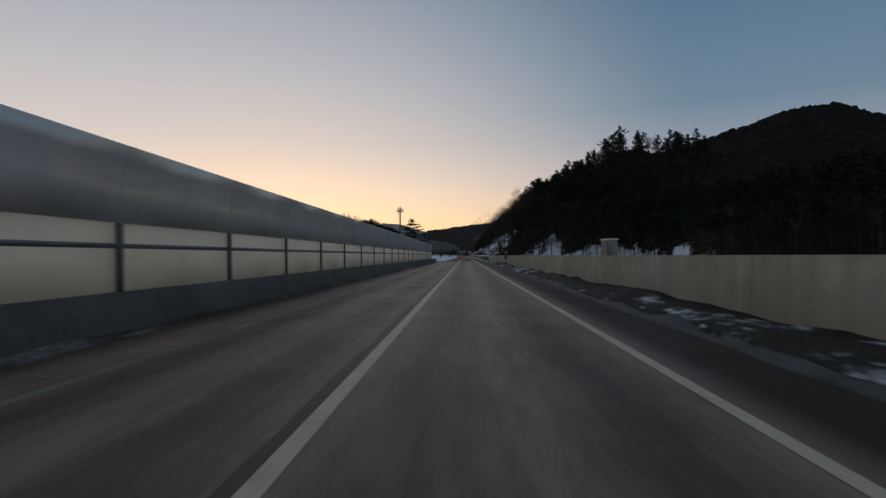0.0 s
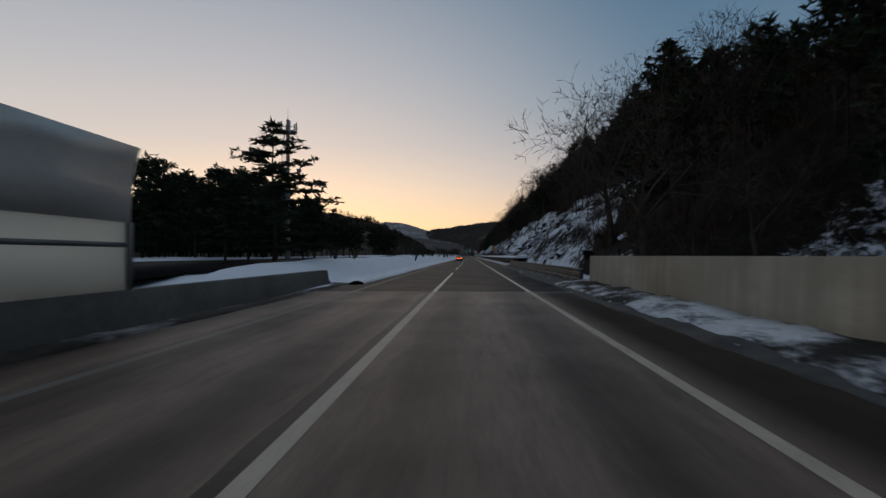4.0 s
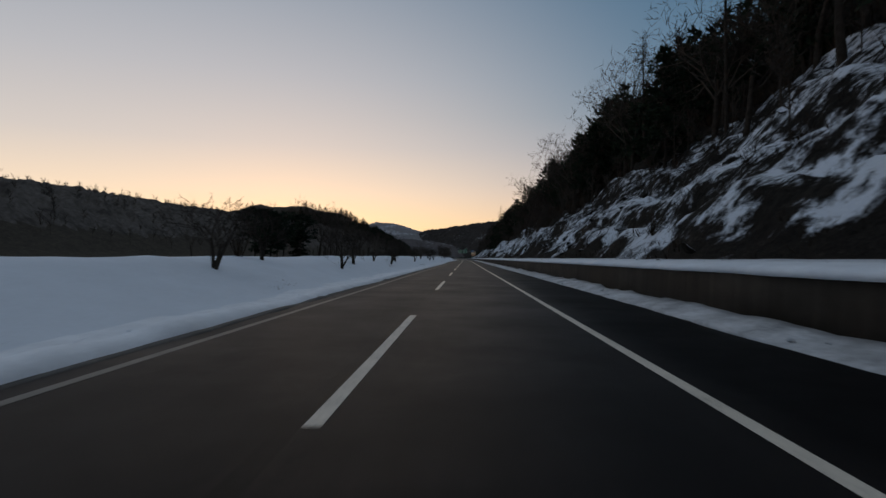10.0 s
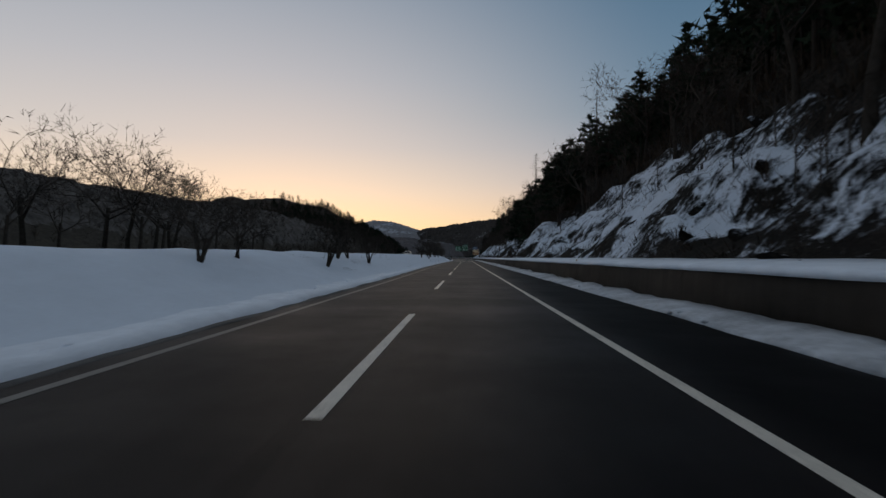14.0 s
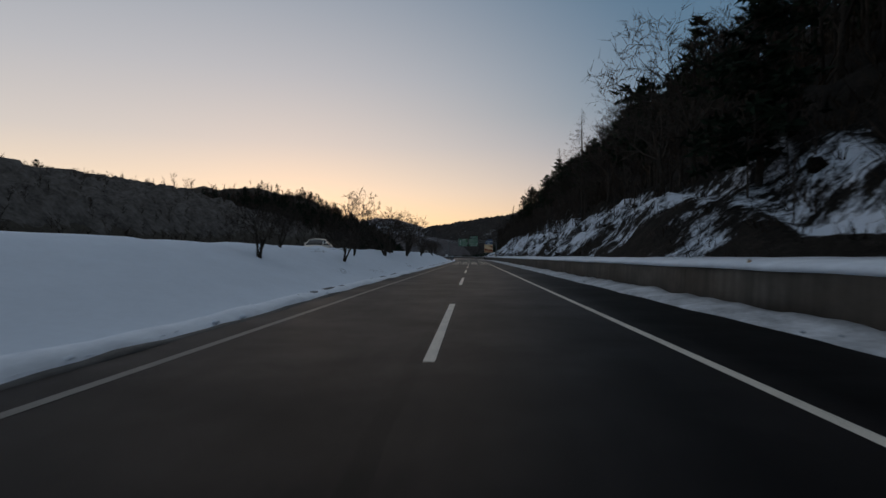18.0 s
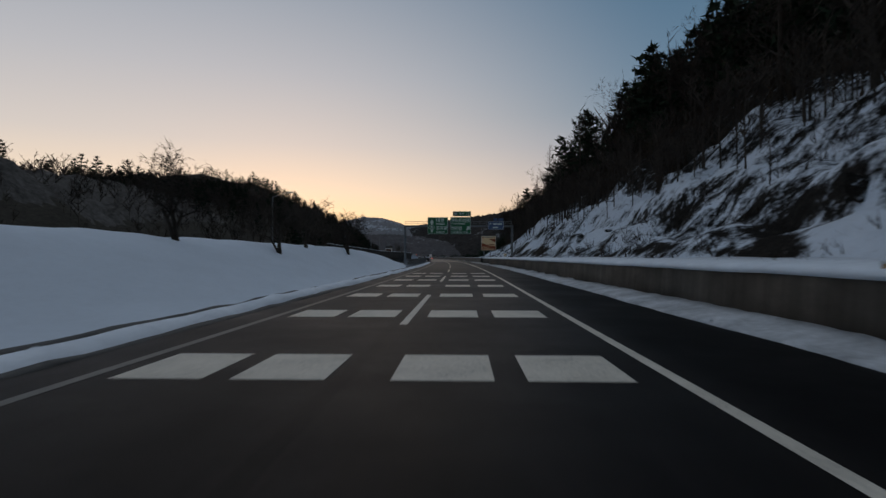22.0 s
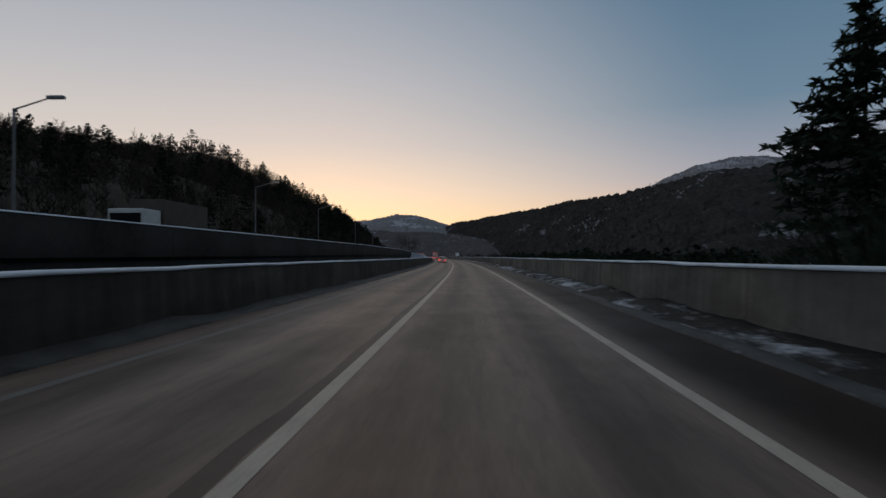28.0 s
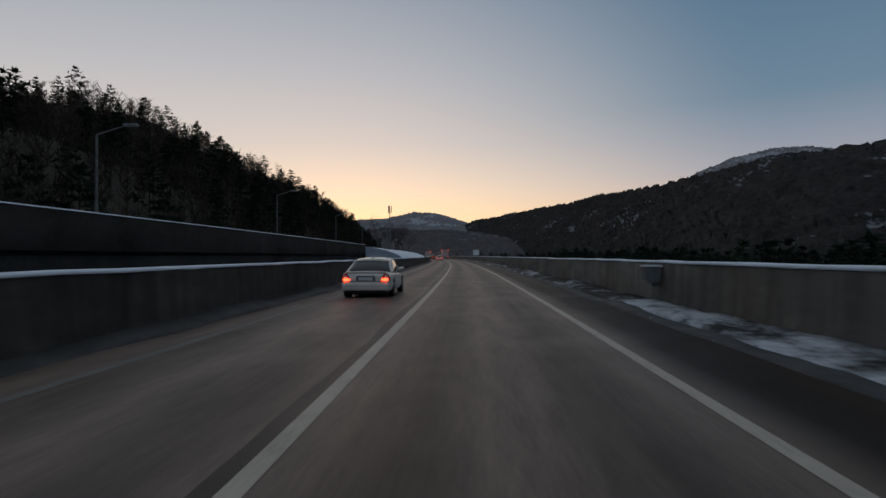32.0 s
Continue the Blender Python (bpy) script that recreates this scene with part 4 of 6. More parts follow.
def bare_tree(seed, height=9.0, spread=0.62, levels=5, kids=3, lean=0.0, thin=0.014, girth=0.017):
    """A leafless broadleaf: trunk branches and twigs."""
    r = Rand(seed)
    trunk, twigs = [], []

    def grow(p, d, ln, rad, lev):
        steps = 2 if lev < 2 else 1
        for k in range(steps):
            d = d + r.u(-0.16, 0.16, 3)
            d[2] += 0.10
            d /= np.linalg.norm(d)
            q = p + d * ln / steps
            (trunk if lev == 0 else twigs).append((p, q, rad, rad * (0.80 if steps == 2 else 0.62)))
            p, rad = q, rad * (0.80 if steps == 2 else 0.62)
        if lev >= levels:
            return
        n = kids + (1 if r.u(0, 1) < 0.4 else 0) - (1 if lev > 2 and levels > 4 else 0)
        for k in range(n):
            side = r.u(-1, 1, 3)
            side -= d * side.dot(d)
            side /= np.linalg.norm(side) + 1e-6
            nd = d * (1 - spread * r.u(0.5, 1.1)) + side * spread * r.u(0.8, 1.5)
            nd[2] += 0.12
            nd /= np.linalg.norm(nd)
            grow(p - d * ln * r.u(0.0, 0.35), nd, ln * r.u(0.58, 0.82), max(rad * r.u(0.55, 0.75), thin), lev + 1)

    d0 = np.array([lean, r.u(-0.05, 0.05), 1.0])
    grow(np.array([0.0, 0, -0.3]), d0 / np.linalg.norm(d0), height * 0.34, height * girth, 0)
    thick = [t for t in twigs if t[2] > thin * 1.25]
    v, q = tubes(thick, 3)
    f = np.concatenate([q[:, [0, 1, 2]], q[:, [0, 2, 3]]])
    P, Q = (np.array([t[k] for t in twigs if t[2] <= thin * 1.25], float).reshape(-1, 3) for k in (0, 1))
    side = np.cross(Q - P, r.u(-1, 1, P.shape))
    side *= thin * 1.3 / (np.linalg.norm(side, axis=1, keepdims=True) + 1e-6)
    w = np.stack([P - side, P + side, Q], 1).reshape(-1, 3)
    return tubes(trunk, 7), (np.concatenate([v, w]), np.concatenate([f, np.arange(len(w)).reshape(-1, 3) + len(v)]))


def conifer(seed, height=10.0, radius=3.2, base=0.18, whorls=15, density=5, droop=0.25, flat=0.5):
    """A pine: trunk, limbs and many needle tufts in uneven tiers."""
    r = Rand(seed)
    trunk, tufts = [], []
    p = np.array([0, 0, -0.3])
    n = 6
    for k in range(n):
        q = np.array([r.u(-0.12, 0.12), r.u(-0.12, 0.12), height * (k + 1) / n * 0.985])
        trunk.append((p, q, height * 0.016 * (1 - k / n) + 0.02, height * 0.016 * (1 - (k + 1) / n) + 0.012))
        p = q
    V, T = [], []
    cnt = 0
    for w in range(whorls):
        f = w / (whorls - 1)
        z = height * (base + (0.98 - base) * f) + r.u(-0.2, 0.2)
        R = radius * (1 - f ** 1.7) ** 0.85 * (0.6 + 0.4 * min(1, f * 4 + 0.3)) * r.u(0.8, 1.1) + 0.3
        for k in range(r.r.randint(4, 8)):
            az = r.u(0, 2 * math.pi)
            L = R * r.u(0.55, 1.12)
            tip = np.array([math.cos(az) * L, math.sin(az) * L, z - droop * L * r.u(0.2, 1.0) + 0.28 * L * f])
            root = np.array([0, 0, z])
            trunk.append((root, tip, 0.03 + 0.008 * L, 0.01))
            m = max(3, int(L * density))
            for q in r.u(0.25, 1.05, m):
                c = root + (tip - root) * q
                for _ in range(4):
                    ax = r.u(-1, 1, 3)
                    ax[2] *= flat
                    ax /= np.linalg.norm(ax) + 1e-6
                    ln = r.u(0.34, 0.72) * (0.7 + 0.07 * height * 0.5)
                    side = np.cross(ax, r.u(-1, 1, 3))
                    side = side / (np.linalg.norm(side) + 1e-6) * ln * 0.24
                    V += [c - side * 0.4, c + ax * ln, c + side + ax * ln * 0.35]
                    T.append((cnt, cnt + 1, cnt + 2))
                    cnt += 3
    return tubes(trunk, 5), (np.array(V), np.array(T))


def round_pine(seed, height=10.0, radius=3.6, base=0.3):
    """A broad red pine: bare lower trunk, upswept limbs and a rounded crown of needle clumps."""
    r = Rand(seed)
    lean = r.u(-0.5, 0.5, 2)
    mid, top = np.array([lean[0], lean[1], height * 0.5]), np.array([lean[0] * 0.6, lean[1] * 0.6, height * 0.95])
    trunk = [(np.array([0, 0, -0.3]), mid, height * 0.018, height * 0.012), (mid, top, height * 0.012, 0.03)]
    V, T = [], []
    for w in range(46):
        f = (w + r.u(0, 1)) / 46
        z = height * (base + (0.98 - base) * f)
        R = radius * math.sqrt(max(0.05, 1 - ((f - 0.32) / 0.74) ** 2)) * r.u(0.55, 1.1)
        az = r.u(0, 6.283)
        k = min(1.0, z / (height * 0.5))
        root = np.array([lean[0] * k, lean[1] * k, z - 0.3])
        tip = root + np.array([math.cos(az) * R, math.sin(az) * R, r.u(0.1, 0.45) * R])
        trunk.append((root, tip, 0.05, 0.012))
        for q in (0.45, 0.72, 0.9, 1.0):
            c = root + (tip - root) * q + r.u(-0.25, 0.25, 3)
            for _ in range(13):
                ax = r.u(-1, 1, 3)
                ax[2] = abs(ax[2]) * 0.8 - 0.15
                ax /= np.linalg.norm(ax) + 1e-6
                o = c + np.array([r.u(-0.55, 0.55), r.u(-0.55, 0.55), r.u(-0.16, 0.22)])
                ln = r.u(0.3, 0.62)
                side = np.cross(ax, r.u(-1, 1, 3))
                side *= ln * 0.26 / (np.linalg.norm(side) + 1e-6)
                T.append((len(V), len(V) + 1, len(V) + 2))
                V += [o - side, o + ax * ln, o + side]
    return tubes(trunk, 5), (np.array(V), np.array(T))


def larch(seed, height=13.0):
    """A leafless larch: a straight pole with many fine level branches."""
    r = Rand(seed)
    trunk = [((0, 0, -0.3), (0.05, 0, height * 0.6), height * 0.012, height * 0.007), ((0.05, 0, height * 0.6), (0, 0.05, height), height * 0.007, 0.01)]
    tw = []
    for z in np.linspace(height * 0.28, height * 0.97, 46):
        R = (1 - z / height) * height * 0.27 + 0.3
        for _ in range(2):
            az, L = r.u(0, 6.283), R * r.u(0.6, 1.1)
            q = np.array([math.cos(az) * L, math.sin(az) * L, z + L * r.u(-0.15, 0.25)])
            p = np.array([0, 0, z])
            tw.append((p, q, 0.022, 0.006))
            for k in range(5):
                c = p + (q - p) * r.u(0.3, 1)
                e = c + np.array([r.u(-0.5, 0.5), r.u(-0.5, 0.5), r.u(-0.35, 0.3)]) * (0.5 + 0.3 * L)
                tw.append((c, e, 0.009, 0.004))
    return tubes(trunk, 6), tubes(tw, 3)


def shrub(seed, height=1.4):
    r = Rand(seed)
    tw = []
    for k in range(26):
        az, t = r.u(0, 6.283), r.u(0.1, 0.9)
        d = np.array([math.cos(az) * t, math.sin(az) * t, 1.0])
        q = d * height * r.u(0.5, 1.0) * np.array([0.8, 0.8, 1])
        p = np.array([math.cos(az) * 0.12, math.sin(az) * 0.12, -0.1])
        tw.append((p, q, 0.016, 0.006))
        for _ in range(4):
            c = p + (q - p) * r.u(0.35, 1)
            tw.append((c, c + r.u(-0.35, 0.35, 3) * np.array([1, 1, 0.9]) * height * 0.6 + np.array([0, 0, 0.08]), 0.008, 0.004))
    return None, tubes(tw, 3)


def stemmed_tree(seed):
    """A low tree of several thick stems from one foot."""
    tv, tq, cv, cq = [], [], [], []
    for k, (lx, h) in enumerate(((0.45, 5.2), (-0.5, 5.6), (0.05, 6.0))):
        (v, q), (v2, q2) = bare_tree(seed * 10 + k, h, 0.58, 5, 3, lx, 0.014, 0.021)
        a = k * 2.1
        rot = np.array([[math.cos(a), -math.sin(a), 0], [math.sin(a), math.cos(a), 0], [0, 0, 1]])
        tq.append(q + sum(map(len, tv)))
        cq.append(q2 + sum(map(len, cv)))
        tv.append(v @ rot.T + [0.1 * k - 0.1, 0.05 * k, 0])
        cv.append(v2 @ rot.T + [0.1 * k - 0.1, 0.05 * k, 0])
    return (np.concatenate(tv), np.concatenate(tq)), (np.concatenate(cv), np.concatenate(cq))


TREE_MESH = {}


def tree_meshes(key, parts, crown_mat, trunk_mat=BARK):
    (tv, tq), (cv, cf) = parts
    a = raw_mesh("trunk", tv, None, tq, mats=[trunk_mat])
    b_ = raw_mesh("crown", cv, cf if cf.shape[1] == 3 else None, cf if cf.shape[1] == 4 else None, mats=[crown_mat])
    TREE_MESH[key] = (a, b_)


for k in range(4):
    tree_meshes(("bare", k), bare_tree(100 + k, 9.0, [0.55, 0.66, 0.6, 0.7][k], 6, 3, 0.0, 0.012), TWIG)
for k in range(4):
    tree_meshes(("pine", k), conifer(200 + k, 10.0, [3.0, 3.8, 2.6, 3.3][k], [0.14, 0.24, 0.08, 0.26][k], 18, 4.8, [0.3, 0.1, 0.35, 0.15][k]), NEEDLES)
tree_meshes(("broadpine", 0), conifer(231, 10.0, 5.0, 0.14, 17, 5.0, 0.12, 0.35), NEEDLES)
for k in range(4):
    tree_meshes(("roundpine", k), round_pine(260 + k, 10.0, [3.4, 4.2, 3.0, 3.8][k], [0.28, 0.36, 0.2, 0.42][k]), NEEDLES)
tree_meshes(("bigpine", 0), conifer(240, 20.0, 5.2, 0.3, 26, 4.5, 0.2), NEEDLES)
for k in range(3):
    tree_meshes(("larch", k), larch(300 + k), TWIG)
for k in range(3):
    tree_meshes(("low", k), stemmed_tree(400 + k), TWIG)
SHRUB = [raw_mesh("shrub", shrub(500 + k)[1][0], None, shrub(500 + k)[1][1], mats=[DRY]) for k in range(3)]
TREE_WORDS = {"bare": ("leafless broadleaf tree with fine grey-brown twigs", "bare_tree"), "pine": ("dark green pine tree with uneven tiers", "pine_tree"),
              "bigpine": ("tall dark pine rising beside the bridge parapet", "pine_tree"), "broadpine": ("broad spreading dark pine beside the snow bank", "pine_tree"), "roundpine": ("broad round-topped dark pine behind the snow bank", "pine_tree"), "larch": ("leafless larch with a straight slender trunk", "larch_tree"),
              "low": ("low pruned leafless tree standing in snow", "median_tree")}


def plant(kind, k, s, X, height, turn, z=None, group=""):
    """One tree on the land at s, X."""
    if z is None:
        z = float((left_land if X < 0 else right_land)(s, X))
    label, name = TREE_WORDS[kind]
    nominal = {"bare": 9.0, "pine": 10.0, "broadpine": 10.0, "roundpine": 10.0, "bigpine": 20.0, "larch": 13.0, "low": 5.0}[kind]
    ob = thing(name, at_road(s, X, z, turn) @ Matrix.Scale(height / nominal, 4), label, "tree", group)
    for nm, me in zip(("trunk", "crown"), TREE_MESH[(kind, k)]):
        put(nm, me, ob)
    return ob


R = Rand(77)
# lone pine, and the wood behind it at the end of the noise barrier
plant("broadpine", 0, 146, -12.4, 10.2, 40)
for s, X, h, kd in [(153, -19, 8, "pine"), (158, -24, 9, "pine"), (140, -24, 7.5, "bare"), (163, -21, 8.5, "pine"), (169, -26, 9.5, "pine"), (173, -21.5, 8.6, "pine"), (178, -25, 9.4, "pine"), (181, -30, 11, "pine"), (185, -22, 8.4, "pine"),
                    (189, -27, 10, "pine"), (193, -22.5, 9.2, "pine"), (198, -25, 9.0, "pine"), (203, -22.5, 8.6, "pine"), (209, -23, 8.8, "pine"), (214, -27, 9, "pine"), (216, -22, 8.2, "pine"), (220, -24, 8.4, "pine"), (224, -22.5, 8.0, "pine"), (228, -24, 7.2, "pine"), (232, -27, 7, "pine"), (176, -38, 12, "pine"), (190, -42, 12, "pine"), (222, -32, 8, "pine"),
                    (230, -30, 7.5, "bare"), (240, -36, 7, "bare"), (257, -34.5, 16.0, "bare"), (160, -36, 11, "pine"), (132, -28, 9, "bare"), (128, -33, 9, "pine"), (122, -38, 10, "pine"), (148, -32, 10, "pine"), (205, -36, 11, "pine")]:
    plant("roundpine" if kd == "pine" else kd, R.r.randint(0, 4), s, X, h * ((1.05 if 160 < s < 200 else 0.82) if kd == "pine" else 1.0), R.u(0, 360), group="roadside wood")
# pines beyond the bank, mid way
for k, (s, X, h) in enumerate([(381, -43, 11), (384, -46, 11.5), (387, -42, 10.8), (391, -45, 11.5), (394, -43, 11.2), (398, -40, 11), (403, -42, 11), (400, -48, 12)]):
    plant("roundpine" if k % 3 else "pine", k % 4, s, X, h, R.u(0, 360), group="pines beyond the bank")
for k, (s, X, h) in enumerate([(400, -34, 10.5), (410, -37, 10.8), (418, -34, 9.6), (426, -36, 9.5), (384, -50, 12), (434, -33, 8.5), (392, -30, 8), (440, -30, 7.5), (336, -37, 6.5), (421, -29, 8.5), (450, -32, 7.5), (424, -42, 14), (432, -44, 14.5), (440, -42, 12.5), (417, -46, 15), (428, -38, 11.5), (446, -45, 12)]):
    plant("bare", k % 4, s, X, h * (1.45 if s > 412 else 1.0), R.u(0, 360), group="bare trees beyond the bank")
# low trees in the median snow
for k, s in enumerate([196, 279, 287, 297, 304, 317, 323, 331, 336, 353, 378, 382, 393, 400, 404, 408, 478, 484, 490, 497, 505, 512, 519, 523, 530, 537, 544, 551, 560, 572, 580, 588, 594, 598, 601, 608]):
    X = -7.3 - 0.8 * (k % 3) * R.u(0.6, 1.3) - (0.8 if s > 500 else 0.0)
    plant("low", k % 3, s, X, R.u(2.9, 3.7) if s < 420 else R.u(2.4, 3.1) if s < 500 else R.u(5.2, 6.2) if s < 540 else R.u(3.3, 4.2), R.u(0, 360), group="median trees")
# trees along the top of the cut slope
s = 118.0
while s < 672:
    X = float(right_toe(s) + wood_edge(s)) + R.u(-2.2, 7)
    X = max(X, 21.0) if 160 < s < 191 else X
    if 142 < s <= 160:
        X = max(X, 19.0)
    kd = ["bare", "bare", "pine", "bare", "bare", "larch", "bare"][R.r.randint(0, 7)]
    kd = "bare" if s > 480 and kd == "pine" else kd
    plant(kd, R.r.randint(0, 3), s, X, {"larch": R.u(11, 16), "bare": R.u(10, 15.5) * (1 - 0.15 * float(smooth(440, 470, s))), "pine": R.u(8, 12)}[kd] * (1 - 0.36 * float(smooth(600, 640, s))), R.u(0, 360), group="trees above the cut slope")
    s += R.u(2.6, 5.2)
# tall trees that lean over the road side of the first wood
for k, (s, X) in enumerate([(252, 20), (257, 24), (262, 19.5), (266, 25), (271, 21), (276, 26), (281, 20.5), (247, 25), (290, 22), (298, 25), (243, 21.5), (235, 25), (226, 26), (296, 19.5), (304, 21), (311, 19.5), (318, 21.5), (327, 20.5), (336, 19)]):
    plant(["pine", "bare", "bare"][k % 3], k % 3, s, X, R.u(13, 18) if k % 3 else R.u(9, 12), R.u(0, 360), group="trees above the cut slope")
# slender trunks at the foot of the first hill
s = 36.0
while s < 132:
    X = float(right_toe(s)) + R.u(1, 12)
    kd = ["bare", "larch", "bare"][R.r.randint(0, 3)]
    plant(kd, R.r.randint(0, 3), s, X, R.u(6, 9), R.u(0, 360), group="trees at the hill foot")
    s += R.u(1.8, 3.4)
# the last tall trees on the right
for k, (s, X, h, kd) in enumerate([(716, 16, 9.5, "bare"), (712, 18, 12, "bare"), (706, 20, 13, "bare"), (722, 24, 14, "larch"), (700, 22, 13, "larch"), (742, 27, 15, "bare"), (749, 30, 12, "bare"), (731, 28, 15, "bare"), (694, 19, 12, "bare"), (688, 22, 12, "bare"), (728, 30, 12, "bare"), (680, 24, 13, "larch")]):
    plant(kd, k % 3, s, X, h * 0.74, R.u(0, 360), group="trees by the second bridge")
plant("bigpine", 0, 735, 25.0, 20.5, 30, group="trees by the second bridge")
# shrubs on the snow and the slope
for k in range(60):
    s = R.u(150, 660)
    X = float(right_toe(s)) + R.u(0.3, 15) if k % 3 else -R.u(8.5, 13)
    if X < 0 and s > 330:
        s = 150 + (s - 330) * 0.5
    z = float((left_land if X < 0 else right_land)(s, X))
    ob = put("dry_shrub", SHRUB[k % 3], None, "dry brown shrub poking through the snow", "shrub", group="dry shrubs")
    ob.matrix_world = at_road(s, X, z, R.u(0, 360)) @ Matrix.Scale(R.u(0.5, 1.15), 4)


def lo_bare(seed, limbs=11, twigs=5, w=1.0):
    """A far leafless tree: a thin trunk, rising limbs and a fine round haze of twigs."""
    r = Rand(seed)
    v, q = tubes([((0, 0, -0.5), (0.1, 0, 3.6), 0.13 / w, 0.09 / w), ((0.1, 0, 3.6), (0, 0.1, 6.6), 0.09 / w, 0.03)], 3)
    V, T = list(v), list(np.concatenate([q[:, [0, 1, 2]], q[:, [0, 2, 3]]]))

    def sliver(p, e, w):
        side = np.cross(e - p, r.u(-1, 1, 3))
        side = side / (np.linalg.norm(side) + 1e-6) * w
        k = len(V)
        V.extend([p - side, p + side, e])
        T.append((k, k + 1, k + 2))

    for k in range(limbs):
        az, z = r.u(0, 6.283), r.u(2.0, 6.2)
        L = r.u(1.3, 2.7) * (1.15 - 0.06 * z)
        e = np.array([math.cos(az) * L * 0.75, math.sin(az) * L * 0.75, z + L * r.u(0.6, 1.15)])
        p = np.array([0.05, 0, z])
        sliver(p, e, 0.05 * w)
        for _ in range(twigs):
            c = p + (e - p) * r.u(0.3, 0.95)
            e2 = c + np.array([r.u(-0.9, 0.9), r.u(-0.9, 0.9), r.u(0.3, 1.2)])
            sliver(c, e2, 0.034 * w)
            if k % 2 and twigs > 4:
                c2 = c + (e2 - c) * r.u(0.2, 0.7)
                sliver(c2, c2 + np.array([r.u(-0.5, 0.5), r.u(-0.5, 0.5), r.u(0.2, 0.8)]), 0.022 * w)
    return np.array(V), np.array(T)


def lo_pine(seed, height=9.0, radius=2.3, base=0.18, blunt=1.6, tiers=12, tuft=1.0):
    """A far pine: a trunk and small upturned needle tufts in uneven, rounded tiers."""
    r = Rand(seed)
    v0, q0 = tubes([((0, 0, -0.5), (0, 0, height * 0.95), 0.15, 0.03)], 3)
    vv, tt, cnt = [], [], len(v0)
    for f in np.linspace(0.0, 1, tiers):
        z = height * (base + (0.97 - base) * f)
        Rr = radius * (1 - f ** blunt) ** 0.8 * (0.62 + 0.38 * min(1.0, 3.2 * f + 0.25)) * r.u(0.72, 1.12) + 0.2
        for k in range(5 if f < 0.85 else 3):
            az, L = r.u(0, 6.283), Rr * r.u(0.6, 1.15)
            d = np.array([math.cos(az), math.sin(az), r.u(-0.25, 0.12) + 0.25 * f])
            for q in (0.35, 0.7, 1.0):
                c = np.array([0, 0, z]) + d * L * q * r.u(0.85, 1.1) + r.u(-0.2, 0.2, 3)
                for _ in range(3 if q > 0.5 else 1):
                    ax = np.array([r.u(-1, 1), r.u(-1, 1), r.u(-0.15, 0.75)])
                    ax /= np.linalg.norm(ax) + 1e-6
                    side = np.cross(ax, r.u(-1, 1, 3))
                    side *= 0.22 * tuft / (np.linalg.norm(side) + 1e-6)
                    ln = r.u(0.5, 0.95) * tuft
                    vv += [c - ax * ln * 0.3 - side * 0.5, c + ax * ln, c + side - ax * ln * 0.1]
                    tt.append((cnt, cnt + 1, cnt + 2))
                    cnt += 3
    return np.concatenate([v0, np.array(vv)]), np.concatenate([q0[:, [0, 1, 2]], q0[:, [0, 2, 3]], np.array(tt)])


LO_BARE, LO_PINE = [lo_bare(k, 11, 5, 1.35) for k in range(5)], [lo_pine(20 + k, 9.0, 2.0 + 0.4 * k, 0.2, 1.8 + 0.4 * k) for k in range(3)]
FAR_BARE, FAR_PINE = [lo_bare(60 + k, 9, 4, 2.3) for k in range(4)], [lo_pine(70 + k, 9.0, 2.0 + 0.4 * k, 0.15, 2.0, 9, 1.12) for k in range(3)]
HIGH_PINE = [lo_pine(40 + k, 11.0, 2.3 + 0.3 * k, 0.52, 2.4) for k in range(3)]


def wood(name, S, X, Z, pine_share, mat_pair, label, seed, lo=0.8, hi=1.25, places=None, pines=None, far=False):
    """Many trees joined: too many to count."""
    r = Rand(seed)
    P = along(S, X, Z) if places is None else places
    is_pine = r.u(0, 1, len(P)) < pine_share
    for nm, kinds, sel, mat in (("pines", pines or (FAR_PINE if far else LO_PINE), is_pine, mat_pair[0]), ("bare_trees", FAR_BARE if far else LO_BARE, ~is_pine, mat_pair[1])):
        idx = np.where(sel)[0]
        V, T, o = [], [], 0
        which = r.r.randint(0, len(kinds), len(idx))
        for k, (v, t) in enumerate(kinds):
            ii = idx[which == k]
            if not len(ii):
                continue
            a, sc = r.u(0, 6.283, len(ii)), r.u(0, 1, len(ii))
            sc = np.broadcast_to(lo, len(P))[ii] + sc * (np.broadcast_to(hi, len(P)) - np.broadcast_to(lo, len(P)))[ii]
            c, s_ = np.cos(a) * sc, np.sin(a) * sc
            w = np.stack([v[None, :, 0] * c[:, None] - v[None, :, 1] * s_[:, None], v[None, :, 0] * s_[:, None] + v[None, :, 1] * c[:, None], v[None, :, 2] * sc[:, None]], -1) + P[ii][:, None, :]
            V.append(w.reshape(-1, 3))
            T.append((t[None] + (np.arange(len(ii)) * len(v))[:, None, None]).reshape(-1, 3) + o)
            o += len(ii) * len(v)
        if V:
            put(name, raw_mesh(name, np.concatenate(V), np.concatenate(T), mats=[mat]), None, label % nm.replace("_", " "), "woods", "stuff")


